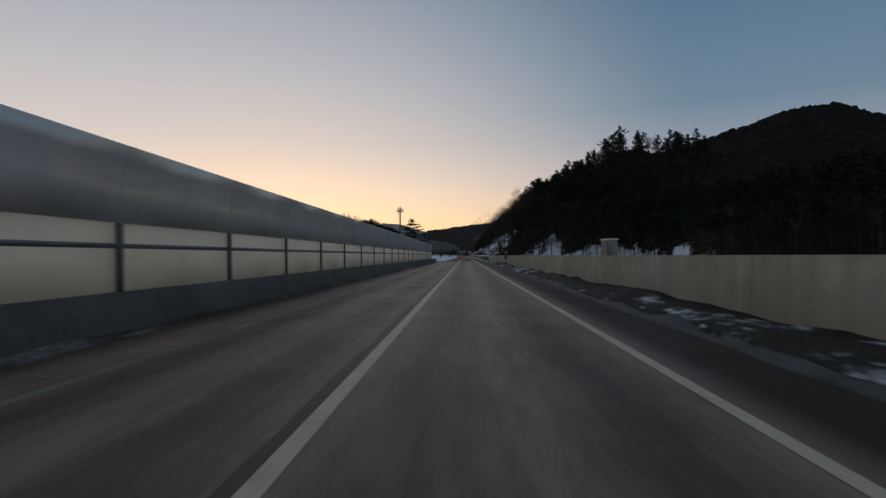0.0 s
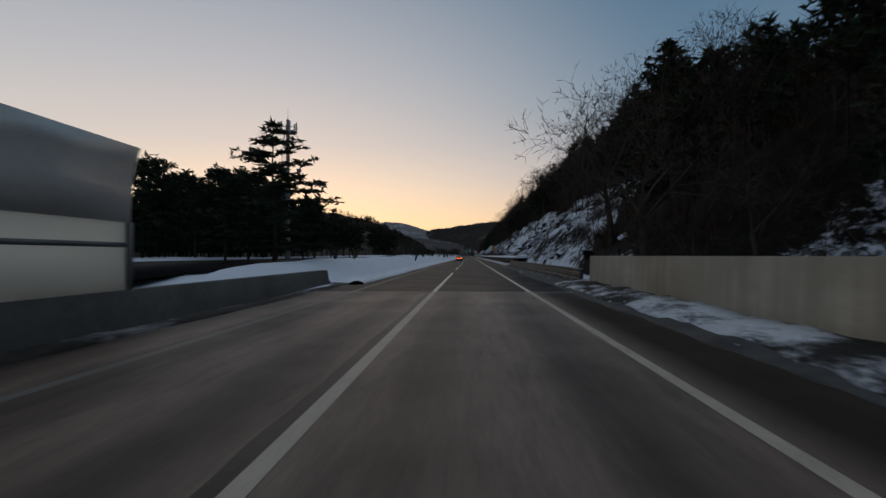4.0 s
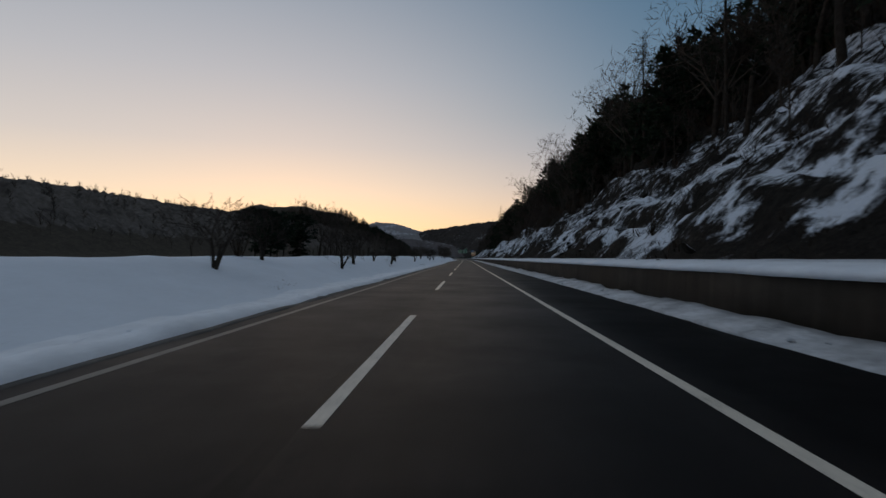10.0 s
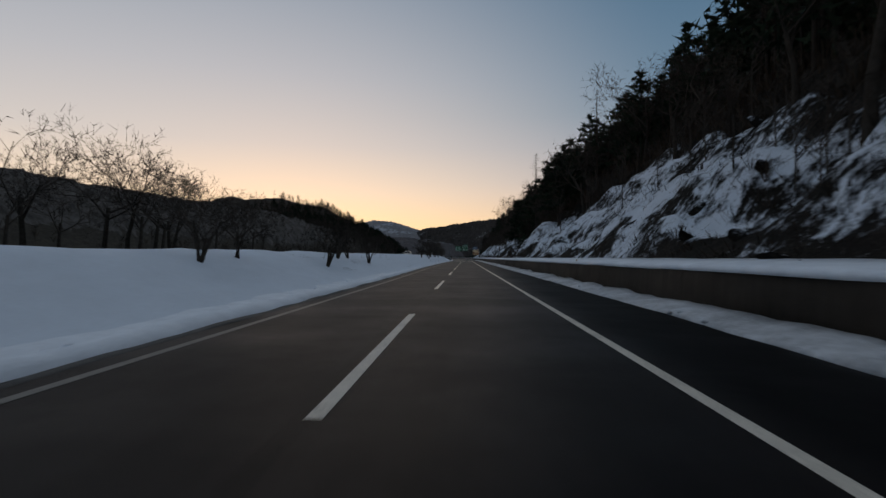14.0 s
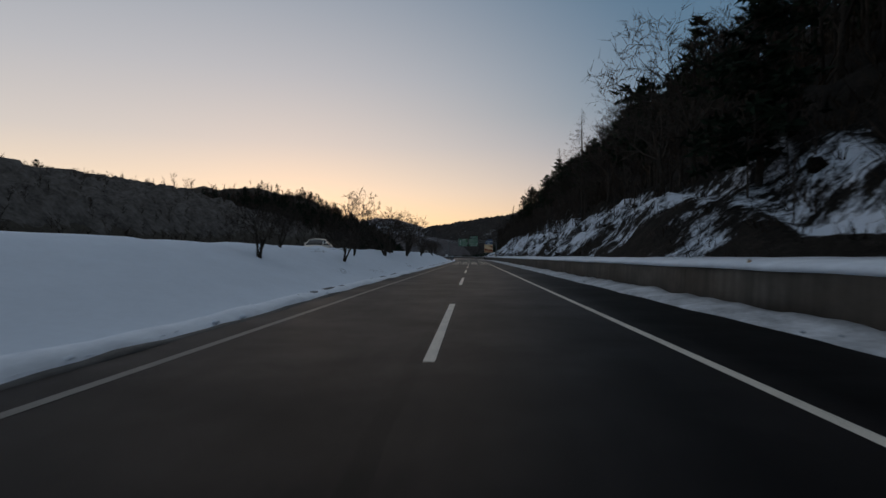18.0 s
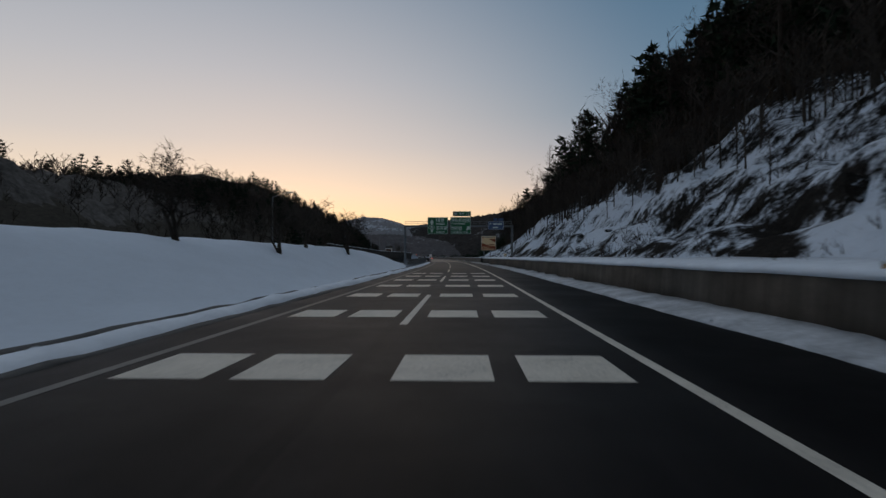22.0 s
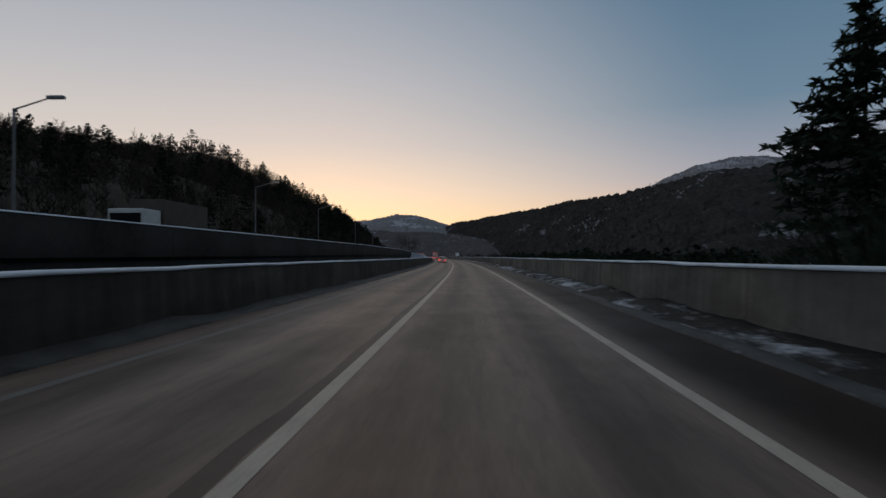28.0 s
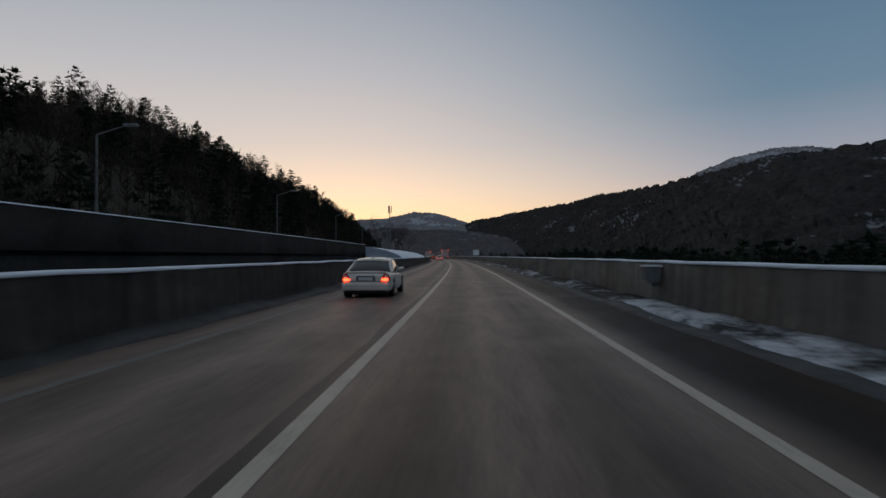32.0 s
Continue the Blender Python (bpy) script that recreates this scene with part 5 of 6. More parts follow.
def canopy(name, S, X, Z, height, mat, label, seed):
    """Close-set crowns seen from afar: a ragged skin over the land, down to the ground at its rim."""
    r = Rand(seed)
    rim = np.minimum(np.minimum(np.arange(S.shape[0]), np.arange(S.shape[0])[::-1])[:, None], np.minimum(np.arange(S.shape[1]), np.arange(S.shape[1])[::-1])[None]) / 3.0
    up = height * (0.25 + 0.75 * r.u(0, 1, S.shape) ** 1.5) * np.clip(rim, 0, 1) - 0.6
    v = along((S + r.u(-0.4, 0.4, S.shape)).ravel(), (X + r.u(-0.5, 0.5, S.shape)).ravel(), (Z + up).ravel())
    put(name, raw_mesh(name, v, None, grid_faces(*S.shape), mats=[mat]), None, label, "woods", "stuff")


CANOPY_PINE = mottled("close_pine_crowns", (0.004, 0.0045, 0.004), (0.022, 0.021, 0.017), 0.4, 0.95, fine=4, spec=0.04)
# haze over the far hill is put into this crown colour
CANOPY_BARE_HAZED = mottled("hazed_bare_crowns", (0.042, 0.037, 0.034), (0.145, 0.128, 0.117), 0.35, 0.95, fine=4, spec=0.04)
S, T_ = np.meshgrid(np.arange(-40, 350, 1.4), np.concatenate([np.arange(27, 110, 1.4), np.arange(110, 240, 2.0)]), indexing="ij")
X = right_toe(S) + T_
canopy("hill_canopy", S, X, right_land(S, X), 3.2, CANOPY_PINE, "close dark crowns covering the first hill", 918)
S, T_ = np.meshgrid(np.arange(346, 560, 2.6), np.arange(60, 280, 2.6), indexing="ij")
X = right_toe(S) + T_
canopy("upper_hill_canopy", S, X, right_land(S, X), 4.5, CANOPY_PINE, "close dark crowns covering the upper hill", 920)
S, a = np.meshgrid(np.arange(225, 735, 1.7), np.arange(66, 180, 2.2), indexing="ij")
canopy("far_hill_canopy", S, -a, left_land(S, -a), 3.6, CANOPY_BARE_HAZED, "close grey-brown bare crowns on the far side of the valley, lightened for haze", 919)

r = Rand(900)
n = 4000
S = np.where(r.u(0, 1, n) < 0.22, r.u(0, 125, n), r.u(10, 735, n))
T_ = wood_edge(S) + np.where(S < 125, 16, 4) + 120 * r.u(0, 1, n) ** 1.75
X = right_toe(S) + np.where(S < 125, T_ + 1.5, T_)
near, deep = (S < 125) & (T_ < 44), (S < 350) & (X > 0.43 * S)
wood("first_hill_wood", S[near], X[near], right_land(S[near], X[near]), 0.4, (NEEDLES, TWIG), "dense dark %s on the first hill", 908, 0.4, 0.62, far=True)
late = (S >= 125) & ~deep
S, X, T_ = S[late], X[late], T_[late]
share = np.where((S > 640) & (T_ < wood_edge(S) + 11), 0.06, (0.32 - 0.16 * smooth(430, 500, S)) * (1.5 - 0.5 * smooth(340, 360, S)))
rise = 0.62 + 0.38 * smooth(125, 215, S)
wood("hillside_wood", S, X, right_land(S, X), share, (NEEDLES, TWIG), "dense dark %s covering the hill above the cut", 901, 0.85 * rise, 1.35 * rise)
n = 360
S = r.u(-10, 135, n)
T_ = 5 + 20 * r.u(0, 1, n) ** 0.7
X = right_toe(S) + T_
wood("hill_foot_pines", S, X, right_land(S, X) - 0.3, 0.86, (NEEDLES, TWIG), "high-crowned %s with bare trunks over snow", 914, 0.58, 0.78, None, HIGH_PINE)
n = 520
S = np.where(r.u(0, 1, n) < 0.45, r.u(535, 668, n), r.u(150, 668, n))
T_ = wood_edge(S) * (1.05 - 0.6 * r.u(0, 1, n) ** 1.6)
X = right_toe(S) + T_
wood("slope_saplings", S, X, right_land(S, X) - 0.2, 0.0, (NEEDLES, TWIG), "thin %s rooted in the snow of the cut slope", 917, 0.3, 0.75)
n = 330
S = r.u(598, 700, n)
T_ = wood_edge(S) + 7 + 45 * r.u(0, 1, n)
X = right_toe(S) + T_
wood("bridge_hill_wood", S, X, right_land(S, X), 0.5, (NEEDLES, TWIG), "close dark %s above the last cut", 910, 0.8, 1.25)
n = 450
S, T_ = r.u(300, 740, n), 55 + 205 * r.u(0, 1, n)
X = right_toe(S) + T_
wood("upper_wood", S, X, right_land(S, X), 0.45 * smooth(350, 390, S), (NEEDLES, TWIG), "distant %s on the upper hill", 902, 0.3 + 0.7 * smooth(520, 600, S), 0.55 + 0.95 * smooth(520, 600, S), far=True)
n = 3100
S = np.where(r.u(0, 1, n) < 0.45, r.u(740, 1040, n), r.u(640, 1320, n))
a = 33 + 150 * r.u(0, 1, n) ** 1.2
wood("left_hill_wood", S, -a, left_land(S, -a), 0.13, (NEEDLES, TWIG), "dense %s on the hill beyond the opposite road", 903, 0.68 + 0.2 * smooth(850, 980, S), 1.08 + 0.25 * smooth(850, 980, S), far=True)
n = 2600
S = r.u(690, 1010, n)
a = 27 + 120 * r.u(0, 1, n)
wood("left_hill_fringe", S, -a, left_land(S, -a) - 0.2, 0.0, (NEEDLES, BARK), "close-set fine %s on the near hill side", 916, 0.5, 0.85, far=True)
n = 430
S = r.u(970, 1125, n)
a = 27.5 + 32 * r.u(0, 1, n)
wood("left_hill_end_wood", S, -a, left_land(S, -a) - 0.2, 0.08, (NEEDLES, TWIG), "tall bare %s at the end of the hill", 921, 0.95, 1.4)
n = 1900
S = r.u(215, 660, n)
a = np.where(S < 440, 63, 34) + np.where(S < 440, 140, 170) * r.u(0, 1, n) ** 1.15
wood("left_far_wood", S, -a, left_land(S, -a), 0.0, (NEEDLES, TWIG), "bare winter %s beyond the median", 904, 0.36, 0.58, far=True)


def brush(name, S, X, Z, mat, label, seed, lo, hi):
    """Dry grass and scrub, joined."""
    r = Rand(seed)
    P = along(S, X, Z)
    n, k = len(P), 15
    az, tilt, h = r.u(0, 6.283, (n, k)), r.u(0.1, 1.5, (n, k)), r.u(lo, hi, n)[:, None] * r.u(0.35, 1.0, (n, k))
    d = np.stack([np.cos(az) * tilt, np.sin(az) * tilt, np.ones_like(az)], -1)
    side = np.stack([-np.sin(az), np.cos(az), np.zeros_like(az)], -1) * (0.010 + 0.011 * h[..., None])
    root = P[:, None, :] + np.stack([np.cos(az), np.sin(az), 0 * az - 0.5], -1) * r.u(0.1, 0.7, (n, k, 1))
    tip = root + d * h[..., None]
    V = np.stack([root - side * 1.6, root + side * 1.6, tip], 2).reshape(-1, 3)
    q = np.arange(n * k)[:, None] * 3 + np.array([[0, 1, 2]])
    put(name, raw_mesh(name, V, q, mats=[mat]), None, label, "scrub", "stuff")


r = Rand(935)
n = 700
c = r.u(150, 540, 26)
S = np.repeat(c, 27)[:n] + r.u(-1.6, 1.6, n)
X = -np.repeat(r.u(5.6, 9.5, 26), 27)[:n] + r.u(-0.35, 0.35, n)
brush("dead_grass", S, X, left_land(S, X), DRY, "dead grass showing in trampled spots of the snow bank", 936, 0.04, 0.16)
r = Rand(940)
n = 14500
S = r.u(136, 720, n)
T_ = r.u(0, 1, n) * (wood_edge(S) + 16)
keep = fbm(S / 7.0, T_ / 3.0, 4, 61) + 0.25 * smooth(4, 0, T_) + 0.45 * smooth(-4, 2, T_ - wood_edge(S)) > -0.02 + 0.1 * smooth(545, 580, S) * (T_ < wood_edge(S))
keep &= ~((np.abs(S - 183.5 - (T_ - 3.5)) < 2.2) & (T_ < 9.5))
S, T_ = S[keep], T_[keep]
X = right_toe(S) + T_
brush("slope_scrub", S, X, right_land(S, X), DRY, "dark dry scrub and grass on the cut slope", 941, 0.2, 0.75)
n = 5200
S = r.u(120, 700, n)
T_ = wood_edge(S) + np.where((S > 160) & (S < 191), 2.5, 0.5) + 24 * r.u(0, 1, n) ** 1.3
X = right_toe(S) + T_
brush("undergrowth", S, X, right_land(S, X), DRY, "tangled dark undergrowth below the trees", 943, 0.8, 2.6)
n = 900
S = r.u(694, 725, n)
X = right_toe(S) + r.u(0.8, 14, n)
brush("mound_scrub", S, X, right_land(S, X), NEEDLES, "dark evergreen scrub on the mound by the bridge", 942, 1.2, 3.0)

n = 620
i, k = r.r.randint(22, 445, n), r.r.randint(44, 63, n)
cw = hill_crest[i, k] * np.array([1, 1, 1]) - np.array([0, 0, 3.0])
wood("valley_hill_wood", None, None, None, 0.2, (NEEDLES, TWIG), "distant %s along the crest of the valley hill", 905, 0.5, 0.85, cw, far=True)
plant("pine", 0, 1003, -78, 13, 20)
for k, (s, X, h) in enumerate(((931, -15.8, 9.8), (937, -12.4, 8.6), (943, -16.8, 10.5), (949, -13.6, 9.6), (955, -15.6, 9.0), (963, -12.2, 8.2), (972, -14.0, 8.0), (985, -11.5, 7.0))):
    plant("bare", k % 4, s, X, h, s * 7.0, 2.5, group="trees on the far median")
n = 480
S, X = r.u(770, 1450, n), r.u(26, 190, n)
wood("valley_wood", S, X, np.full(n, -8.6), 0.5, (NEEDLES, TWIG), "dark %s on the valley floor below the bridge", 906, 0.9, 1.35, far=True)
n = 520
S, X = 738 + 330 * r.u(0, 1, n) ** 1.2, 36 + 40 * r.u(0, 1, n)
wood("valley_edge_wood", S, X, np.full(n, -8.6), 0.55, (NEEDLES, TWIG), "dark %s rising beside the second bridge", 909, 0.95, 1.3, far=True)
n = 240
S, a = r.u(138, 236, n), r.u(26, 62, n)
wood("roadside_pine_wood", S, -a, left_land(S, -a), 0.8, (NEEDLES, TWIG), "close-set %s behind the roadside trees", 907, 0.8, 1.2, far=True)


def rock_mesh(seed):
    """An angular rock outcrop."""
    bm = bmesh.new()
    bmesh.ops.create_icosphere(bm, subdivisions=3, radius=1.0)
    rr = Rand(seed)
    planes = [(Vector(rr.u(-1, 1, 3)).normalized(), rr.u(0.45, 0.85)) for _ in range(11)]
    for v in bm.verts:
        for nrm, dist in planes:
            over = v.co.dot(nrm) - dist
            if over > 0:
                v.co -= nrm * over
        v.co += 0.08 * noise.noise_vector(v.co * 2.6 + Vector((seed, 0, 0)))
        v.co.x, v.co.y, v.co.z = v.co.x * 1.3, v.co.y * 0.9, v.co.z * 0.8
    me = bpy.data.meshes.new("rock")
    bm.to_mesh(me)
    bm.free()
    at = me.attributes.new("snow", "FLOAT", "POINT")
    at.data.foreach_set("value", np.full(len(me.vertices), 0.46, np.float32))
    me.materials.append(SLOPE)
    return me


ROCKS = [rock_mesh(k + 3) for k in range(6)]
for k in range(170):
    s = R.u(140, 664)
    s = s + 25 if 170 < s < 190 else s
    t = R.u(0, 1) ** 1.5 * (float(wood_edge(s)) + 1) * (1 - 0.6 * float(smooth(480, 560, s)))
    X = float(right_toe(s)) + 0.6 + t
    if s > 520 and k % 3:
        continue
    ob = put("rock_outcrop", ROCKS[k % 6], None, "dark angular rock on the slope with snow on its ledges", "rock", group="rocks on the slope")
    ob.matrix_world = at_road(s, X, float(right_land(s, X)) - 0.12, R.u(0, 360)) @ pose(0, 0, 0, R.u(-25, 25), R.u(10, 45), 0) @ Matrix.Diagonal((R.u(0.25, 0.7), R.u(0.25, 0.65), R.u(0.2, 0.42), 1))


def clod_mesh(seed):
    """A clod of ploughed snow."""
    bm = bmesh.new()
    bmesh.ops.create_icosphere(bm, subdivisions=1, radius=1.0)
    for v in bm.verts:
        v.co += 0.28 * noise.noise_vector(v.co * 1.7 + Vector((seed * 3.1, 0, 0)))
        v.co.z *= 0.6
    v = np.array([q.co[:] for q in bm.verts])
    f = np.array([[q.index for q in p.verts] for p in bm.faces])
    bm.free()
    return v, f


def clods(name, S, X, Z, lo, hi, mat, label, seed):
    rr = Rand(seed)
    P, V, F, o = along(S, X, Z), [], [], 0
    kinds = [clod_mesh(k) for k in range(5)]
    for k, p in enumerate(P):
        v, f = kinds[k % 5]
        a, sc = rr.u(0, 6.283), lo + (hi - lo) * rr.u(0, 1) ** 2.5
        c_, s_ = math.cos(a) * sc, math.sin(a) * sc
        V.append(np.stack([v[:, 0] * c_ - v[:, 1] * s_, v[:, 0] * s_ + v[:, 1] * c_, v[:, 2] * sc], -1) + p)
        F.append(f + o)
        o += len(v)
    put(name, raw_mesh(name, np.concatenate(V), np.concatenate(F), mats=[mat]), None, label, "snow", "stuff")


r = Rand(970)
n = 900
S = r.u(136, 618, n)
X = -4.35 - 1.0 * r.u(0, 1, n) ** 1.5
clods("snow_clods", S, X, 0.06 + 0.05 * r.u(0, 1, n), 0.02, 0.085, SNOW_CAP, "small clods of ploughed snow along the bank", 971)
n = 520
S = r.u(0, 700, n)
X = np.where(S < 184, 5.2 + 1.2 * r.u(0, 1, n), 6.1 + 0.9 * r.u(0, 1, n))
clods("snow_clods", S, X, 0.05 + 0.05 * r.u(0, 1, n), 0.02, 0.09, SNOW_GREY, "dirty clods of snow on the shoulder", 972)
n = 260
S = r.u(700, 960, n)
clods("snow_clods", S, 5.0 + 1.4 * r.u(0, 1, n), 0.03 + 0.03 * r.u(0, 1, n), 0.015, 0.06, SNOW_DIRTY, "dirty clods of snow on the bridge shoulder", 973)

# ---- signs and poles ----
GREEN = mottled("sign_green", (0.010, 0.105, 0.045), (0.017, 0.155, 0.066), 0.8, 0.5)
LETTER = mottled("sign_lettering", (0.58, 0.66, 0.58), (0.76, 0.83, 0.76), 1.5, 0.5)
WHITE = mottled("sign_white", (0.55, 0.55, 0.53), (0.72, 0.72, 0.70), 1.5, 0.5)
BLUE = mottled("sign_blue", (0.05, 0.09, 0.17), (0.08, 0.13, 0.24), 0.8, 0.5)
BROWN = mottled("sign_brown", (0.26, 0.055, 0.02), (0.36, 0.08, 0.028), 0.8, 0.5)
SAND = mottled("sign_sand", (0.80, 0.56, 0.30), (0.92, 0.68, 0.40), 0.5, 0.5)
AMBER = mottled("sign_amber", (0.36, 0.165, 0.03), (0.52, 0.25, 0.045), 1.0, 0.5)
BLACK = material("black_rubber", (0.012, 0.012, 0.013), 0.7)


def wording(text, size, x, y, z, parent, mat, align="LEFT", name="lettering", squeeze=1.0):
    """Raised lettering that faces the oncoming driver (towards -y)."""
    c = bpy.data.curves.new(name, "FONT")
    c.body, c.size, c.align_x, c.extrude, c.offset = text, size, align, 0.002, size * 0.018
    tmp = bpy.data.objects.new(name, c)
    scene.collection.objects.link(tmp)
    me = bpy.data.meshes.new_from_object(tmp)
    bpy.data.objects.remove(tmp)
    me.materials.clear()
    me.materials.append(mat)
    me.transform(pose(x, y, z, 90, 0, 0) @ Matrix.Diagonal((squeeze, 1, 1, 1)))
    return put(name, me, parent)


def arrow(points, y, mat, parent, name="arrow"):
    bm = bmesh.new()
    f = bm.faces.new([bm.verts.new((x, y, z)) for x, z in points])
    g = bmesh.ops.extrude_face_region(bm, geom=[f])
    bmesh.ops.translate(bm, verts=[v for v in g["geom"] if isinstance(v, bmesh.types.BMVert)], vec=(0, 0.004, 0))
    bmesh.ops.recalc_face_normals(bm, faces=bm.faces[:])
    return part(name, bm, mat, parent)


def ring(x, z, r, y, mat, parent, name="route_shield", squash=0.8):
    bm = bmesh.new()
    n = 28
    for k in range(n):
        a, b_ = 2 * math.pi * k / n, 2 * math.pi * (k + 1) / n
        q = [(x + rr * math.cos(t), y, z + squash * rr * math.sin(t)) for rr, t in ((r, a), (r, b_), (r * 0.86, b_), (r * 0.86, a))]
        bm.faces.new([bm.verts.new(p) for p in q])
    return part(name, bm, mat, parent)


def sign_panel(name, x0, x1, z0, z1, y, mat, parent, border=0.035, label=""):
    p = part(name, box(x0, x1, y, y + 0.05, z0, z1), mat, parent, label, 0.01)
    w, yy = border, y - 0.003
    for a in ((x0 + w, x1 - w, z1 - 2 * w, z1 - w), (x0 + w, x1 - w, z0 + w, z0 + 2 * w), (x0 + w, x0 + 2 * w, z0 + 2 * w, z1 - 2 * w), (x1 - 2 * w, x1 - w, z0 + 2 * w, z1 - 2 * w)):
        part("border", box(a[0], a[1], yy, yy + 0.004, a[2], a[3]), WHITE, p)
    return p


GS = 628.0
gantry = thing("sign_gantry", at_road(GS, 0.06, -0.16), "dark steel sign gantry spanning the carriageway", "sign gantry")
for x, zb in ((-6.15, -1.2), (8.3, 0.4)):
    part("post", rod((x, 0, zb), (x, 0, 5.75), 0.17, 0.15, 16), STEEL_DARK, gantry)
    part("post_flange", rod((x, 0, 4.35), (x, 0, 4.5), 0.24, 0.24, 16), STEEL_DARK, gantry)
    part("base_plate", box(x - 0.35, x + 0.35, -0.35, 0.35, zb - 0.1, zb + 0.05), CONCRETE, gantry, bevel=0.02)
part("beam", box(-6.3, 8.45, -0.14, 0.14, 5.55, 5.8), STEEL_DARK, gantry, bevel=0.02)
for z in (6.1, 6.35):
    part("walkway_rail", rod((-6.2, 0.45, z), (8.3, 0.45, z), 0.022), STEEL, gantry)
for x in np.arange(-6.2, 8.4, 0.85):
    part("rail_post", rod((x, 0.45, 5.7), (x, 0.45, 6.37), 0.02), STEEL, gantry)
part("walkway", box(-6.2, 8.3, 0.14, 0.6, 5.66, 5.71), STEEL_DARK, gantry)
for x in np.arange(-5.9, 8.3, 1.7):
    part("walkway_bracket", box(x, x + 0.06, 0.1, 0.6, 5.58, 5.66), STEEL_DARK, gantry)

left_sign = thing("direction_sign", at_road(GS, 0.06, -0.16), "green motorway direction sign with white lettering", "road sign", "gantry signs")
p = sign_panel("panel", -3.1, -0.36, 4.6, 6.86, -0.32, GREEN, left_sign)
Y = -0.326
wording("대전", 0.62, -1.98, Y, 6.22, left_sign, LETTER)
wording("Daejeon", 0.36, -1.98, Y, 5.86, left_sign, LETTER, squeeze=0.95)
wording("곤지암", 0.56, -1.98, Y, 5.2, left_sign, LETTER)
wording("Gonjiam", 0.36, -1.98, Y, 4.78, left_sign, LETTER, squeeze=0.95)
arrow([(-2.53, 6.55), (-2.83, 6.1), (-2.64, 6.1), (-2.64, 5.85), (-2.42, 5.85), (-2.42, 6.1), (-2.23, 6.1)], Y, LETTER, left_sign)
arrow([(-2.64, 4.85), (-2.42, 4.85), (-2.42, 5.2), (-2.64, 5.2)], Y, LETTER, left_sign, "arrow_stem")
ring(-2.53, 5.5, 0.42, Y, LETTER, left_sign)
wording("35", 0.46, -2.53, Y, 5.35, left_sign, LETTER, "CENTER")

right_sign = thing("direction_sign", at_road(GS, 0.06, -0.16), "green exit sign with white lettering and slanting arrow", "road sign", "gantry signs")
sign_panel("panel", -0.02, 2.74, 4.6, 6.9, -0.32, GREEN, right_sign)
wording("광주(경안)", 0.5, 0.1, Y, 6.28, right_sign, LETTER, squeeze=0.88)
wording("Gwangju(Gyeongan)", 0.25, 0.1, Y, 5.92, right_sign, LETTER, squeeze=0.92)
ring(2.3, 6.46, 0.36, Y, LETTER, right_sign)
wording("43", 0.4, 2.3, Y, 6.32, right_sign, LETTER, "CENTER")
wording("천진암", 0.56, 0.1, Y, 5.16, right_sign, LETTER, squeeze=0.95)
wording("Cheonjinam 1.6km", 0.34, 0.1, Y, 4.76, right_sign, LETTER, squeeze=0.86)
arrow([(2.1, 5.2), (2.24, 5.06), (2.46, 5.28), (2.6, 5.14), (2.6, 5.62), (2.12, 5.62), (2.28, 5.46)], Y, LETTER, right_sign)
top_sign = thing("exit_number_sign", at_road(GS, 0.06, -0.16), "narrow green exit number board above the exit sign", "road sign", "gantry signs")
sign_panel("panel", 0.3, 2.74, 7.0, 7.66, -0.32, GREEN, top_sign, 0.025)
part("number_field", box(0.34, 1.0, -0.327, -0.321, 7.05, 7.61), BLACK, top_sign)
wording("40", 0.46, 0.67, -0.331, 7.17, top_sign, LETTER, "CENTER")
wording("광주", 0.36, 1.15, Y, 7.2, top_sign, LETTER, squeeze=1.05)
for dx in (2.2, 2.46):
    arrow([(dx - 0.1, 7.12), (dx - 0.02, 7.12), (dx + 0.02, 7.55), (dx - 0.02, 7.55)], Y, LETTER, top_sign, "motorway_mark")
for x in (0.9, 1.5, 2.2):
    part("hanger", rod((x, -0.28, 6.9), (x, -0.28, 7.02), 0.02), STEEL, top_sign)
blue_sign = thing("service_sign", at_road(GS, 0.06, -0.16), "blue service sign on the gantry, seen dimly", "road sign", "gantry signs")
sign_panel("panel", 5.05, 7.15, 5.2, 6.28, -0.3, BLUE, blue_sign, 0.03)
wording("P", 0.42, 5.35, -0.306, 5.75, blue_sign, LETTER, "CENTER")
for x0, x1, z in ((5.7, 6.2, 5.85), (6.3, 6.9, 5.85), (5.7, 6.4, 5.4)):
    part("writing_bar", box(x0, x1, -0.306, -0.301, z, z + 0.18), LETTER, blue_sign)
for x0, x1 in ((5.8, 6.3), (6.42, 7.1)):
    part("small_board", box(x0, x1, -0.28, -0.24, 6.34, 6.72), BLUE, blue_sign, bevel=0.01)
    part("stay", rod(((x0 + x1) / 2, -0.25, 6.25), ((x0 + x1) / 2, -0.25, 6.36), 0.02), STEEL, blue_sign)

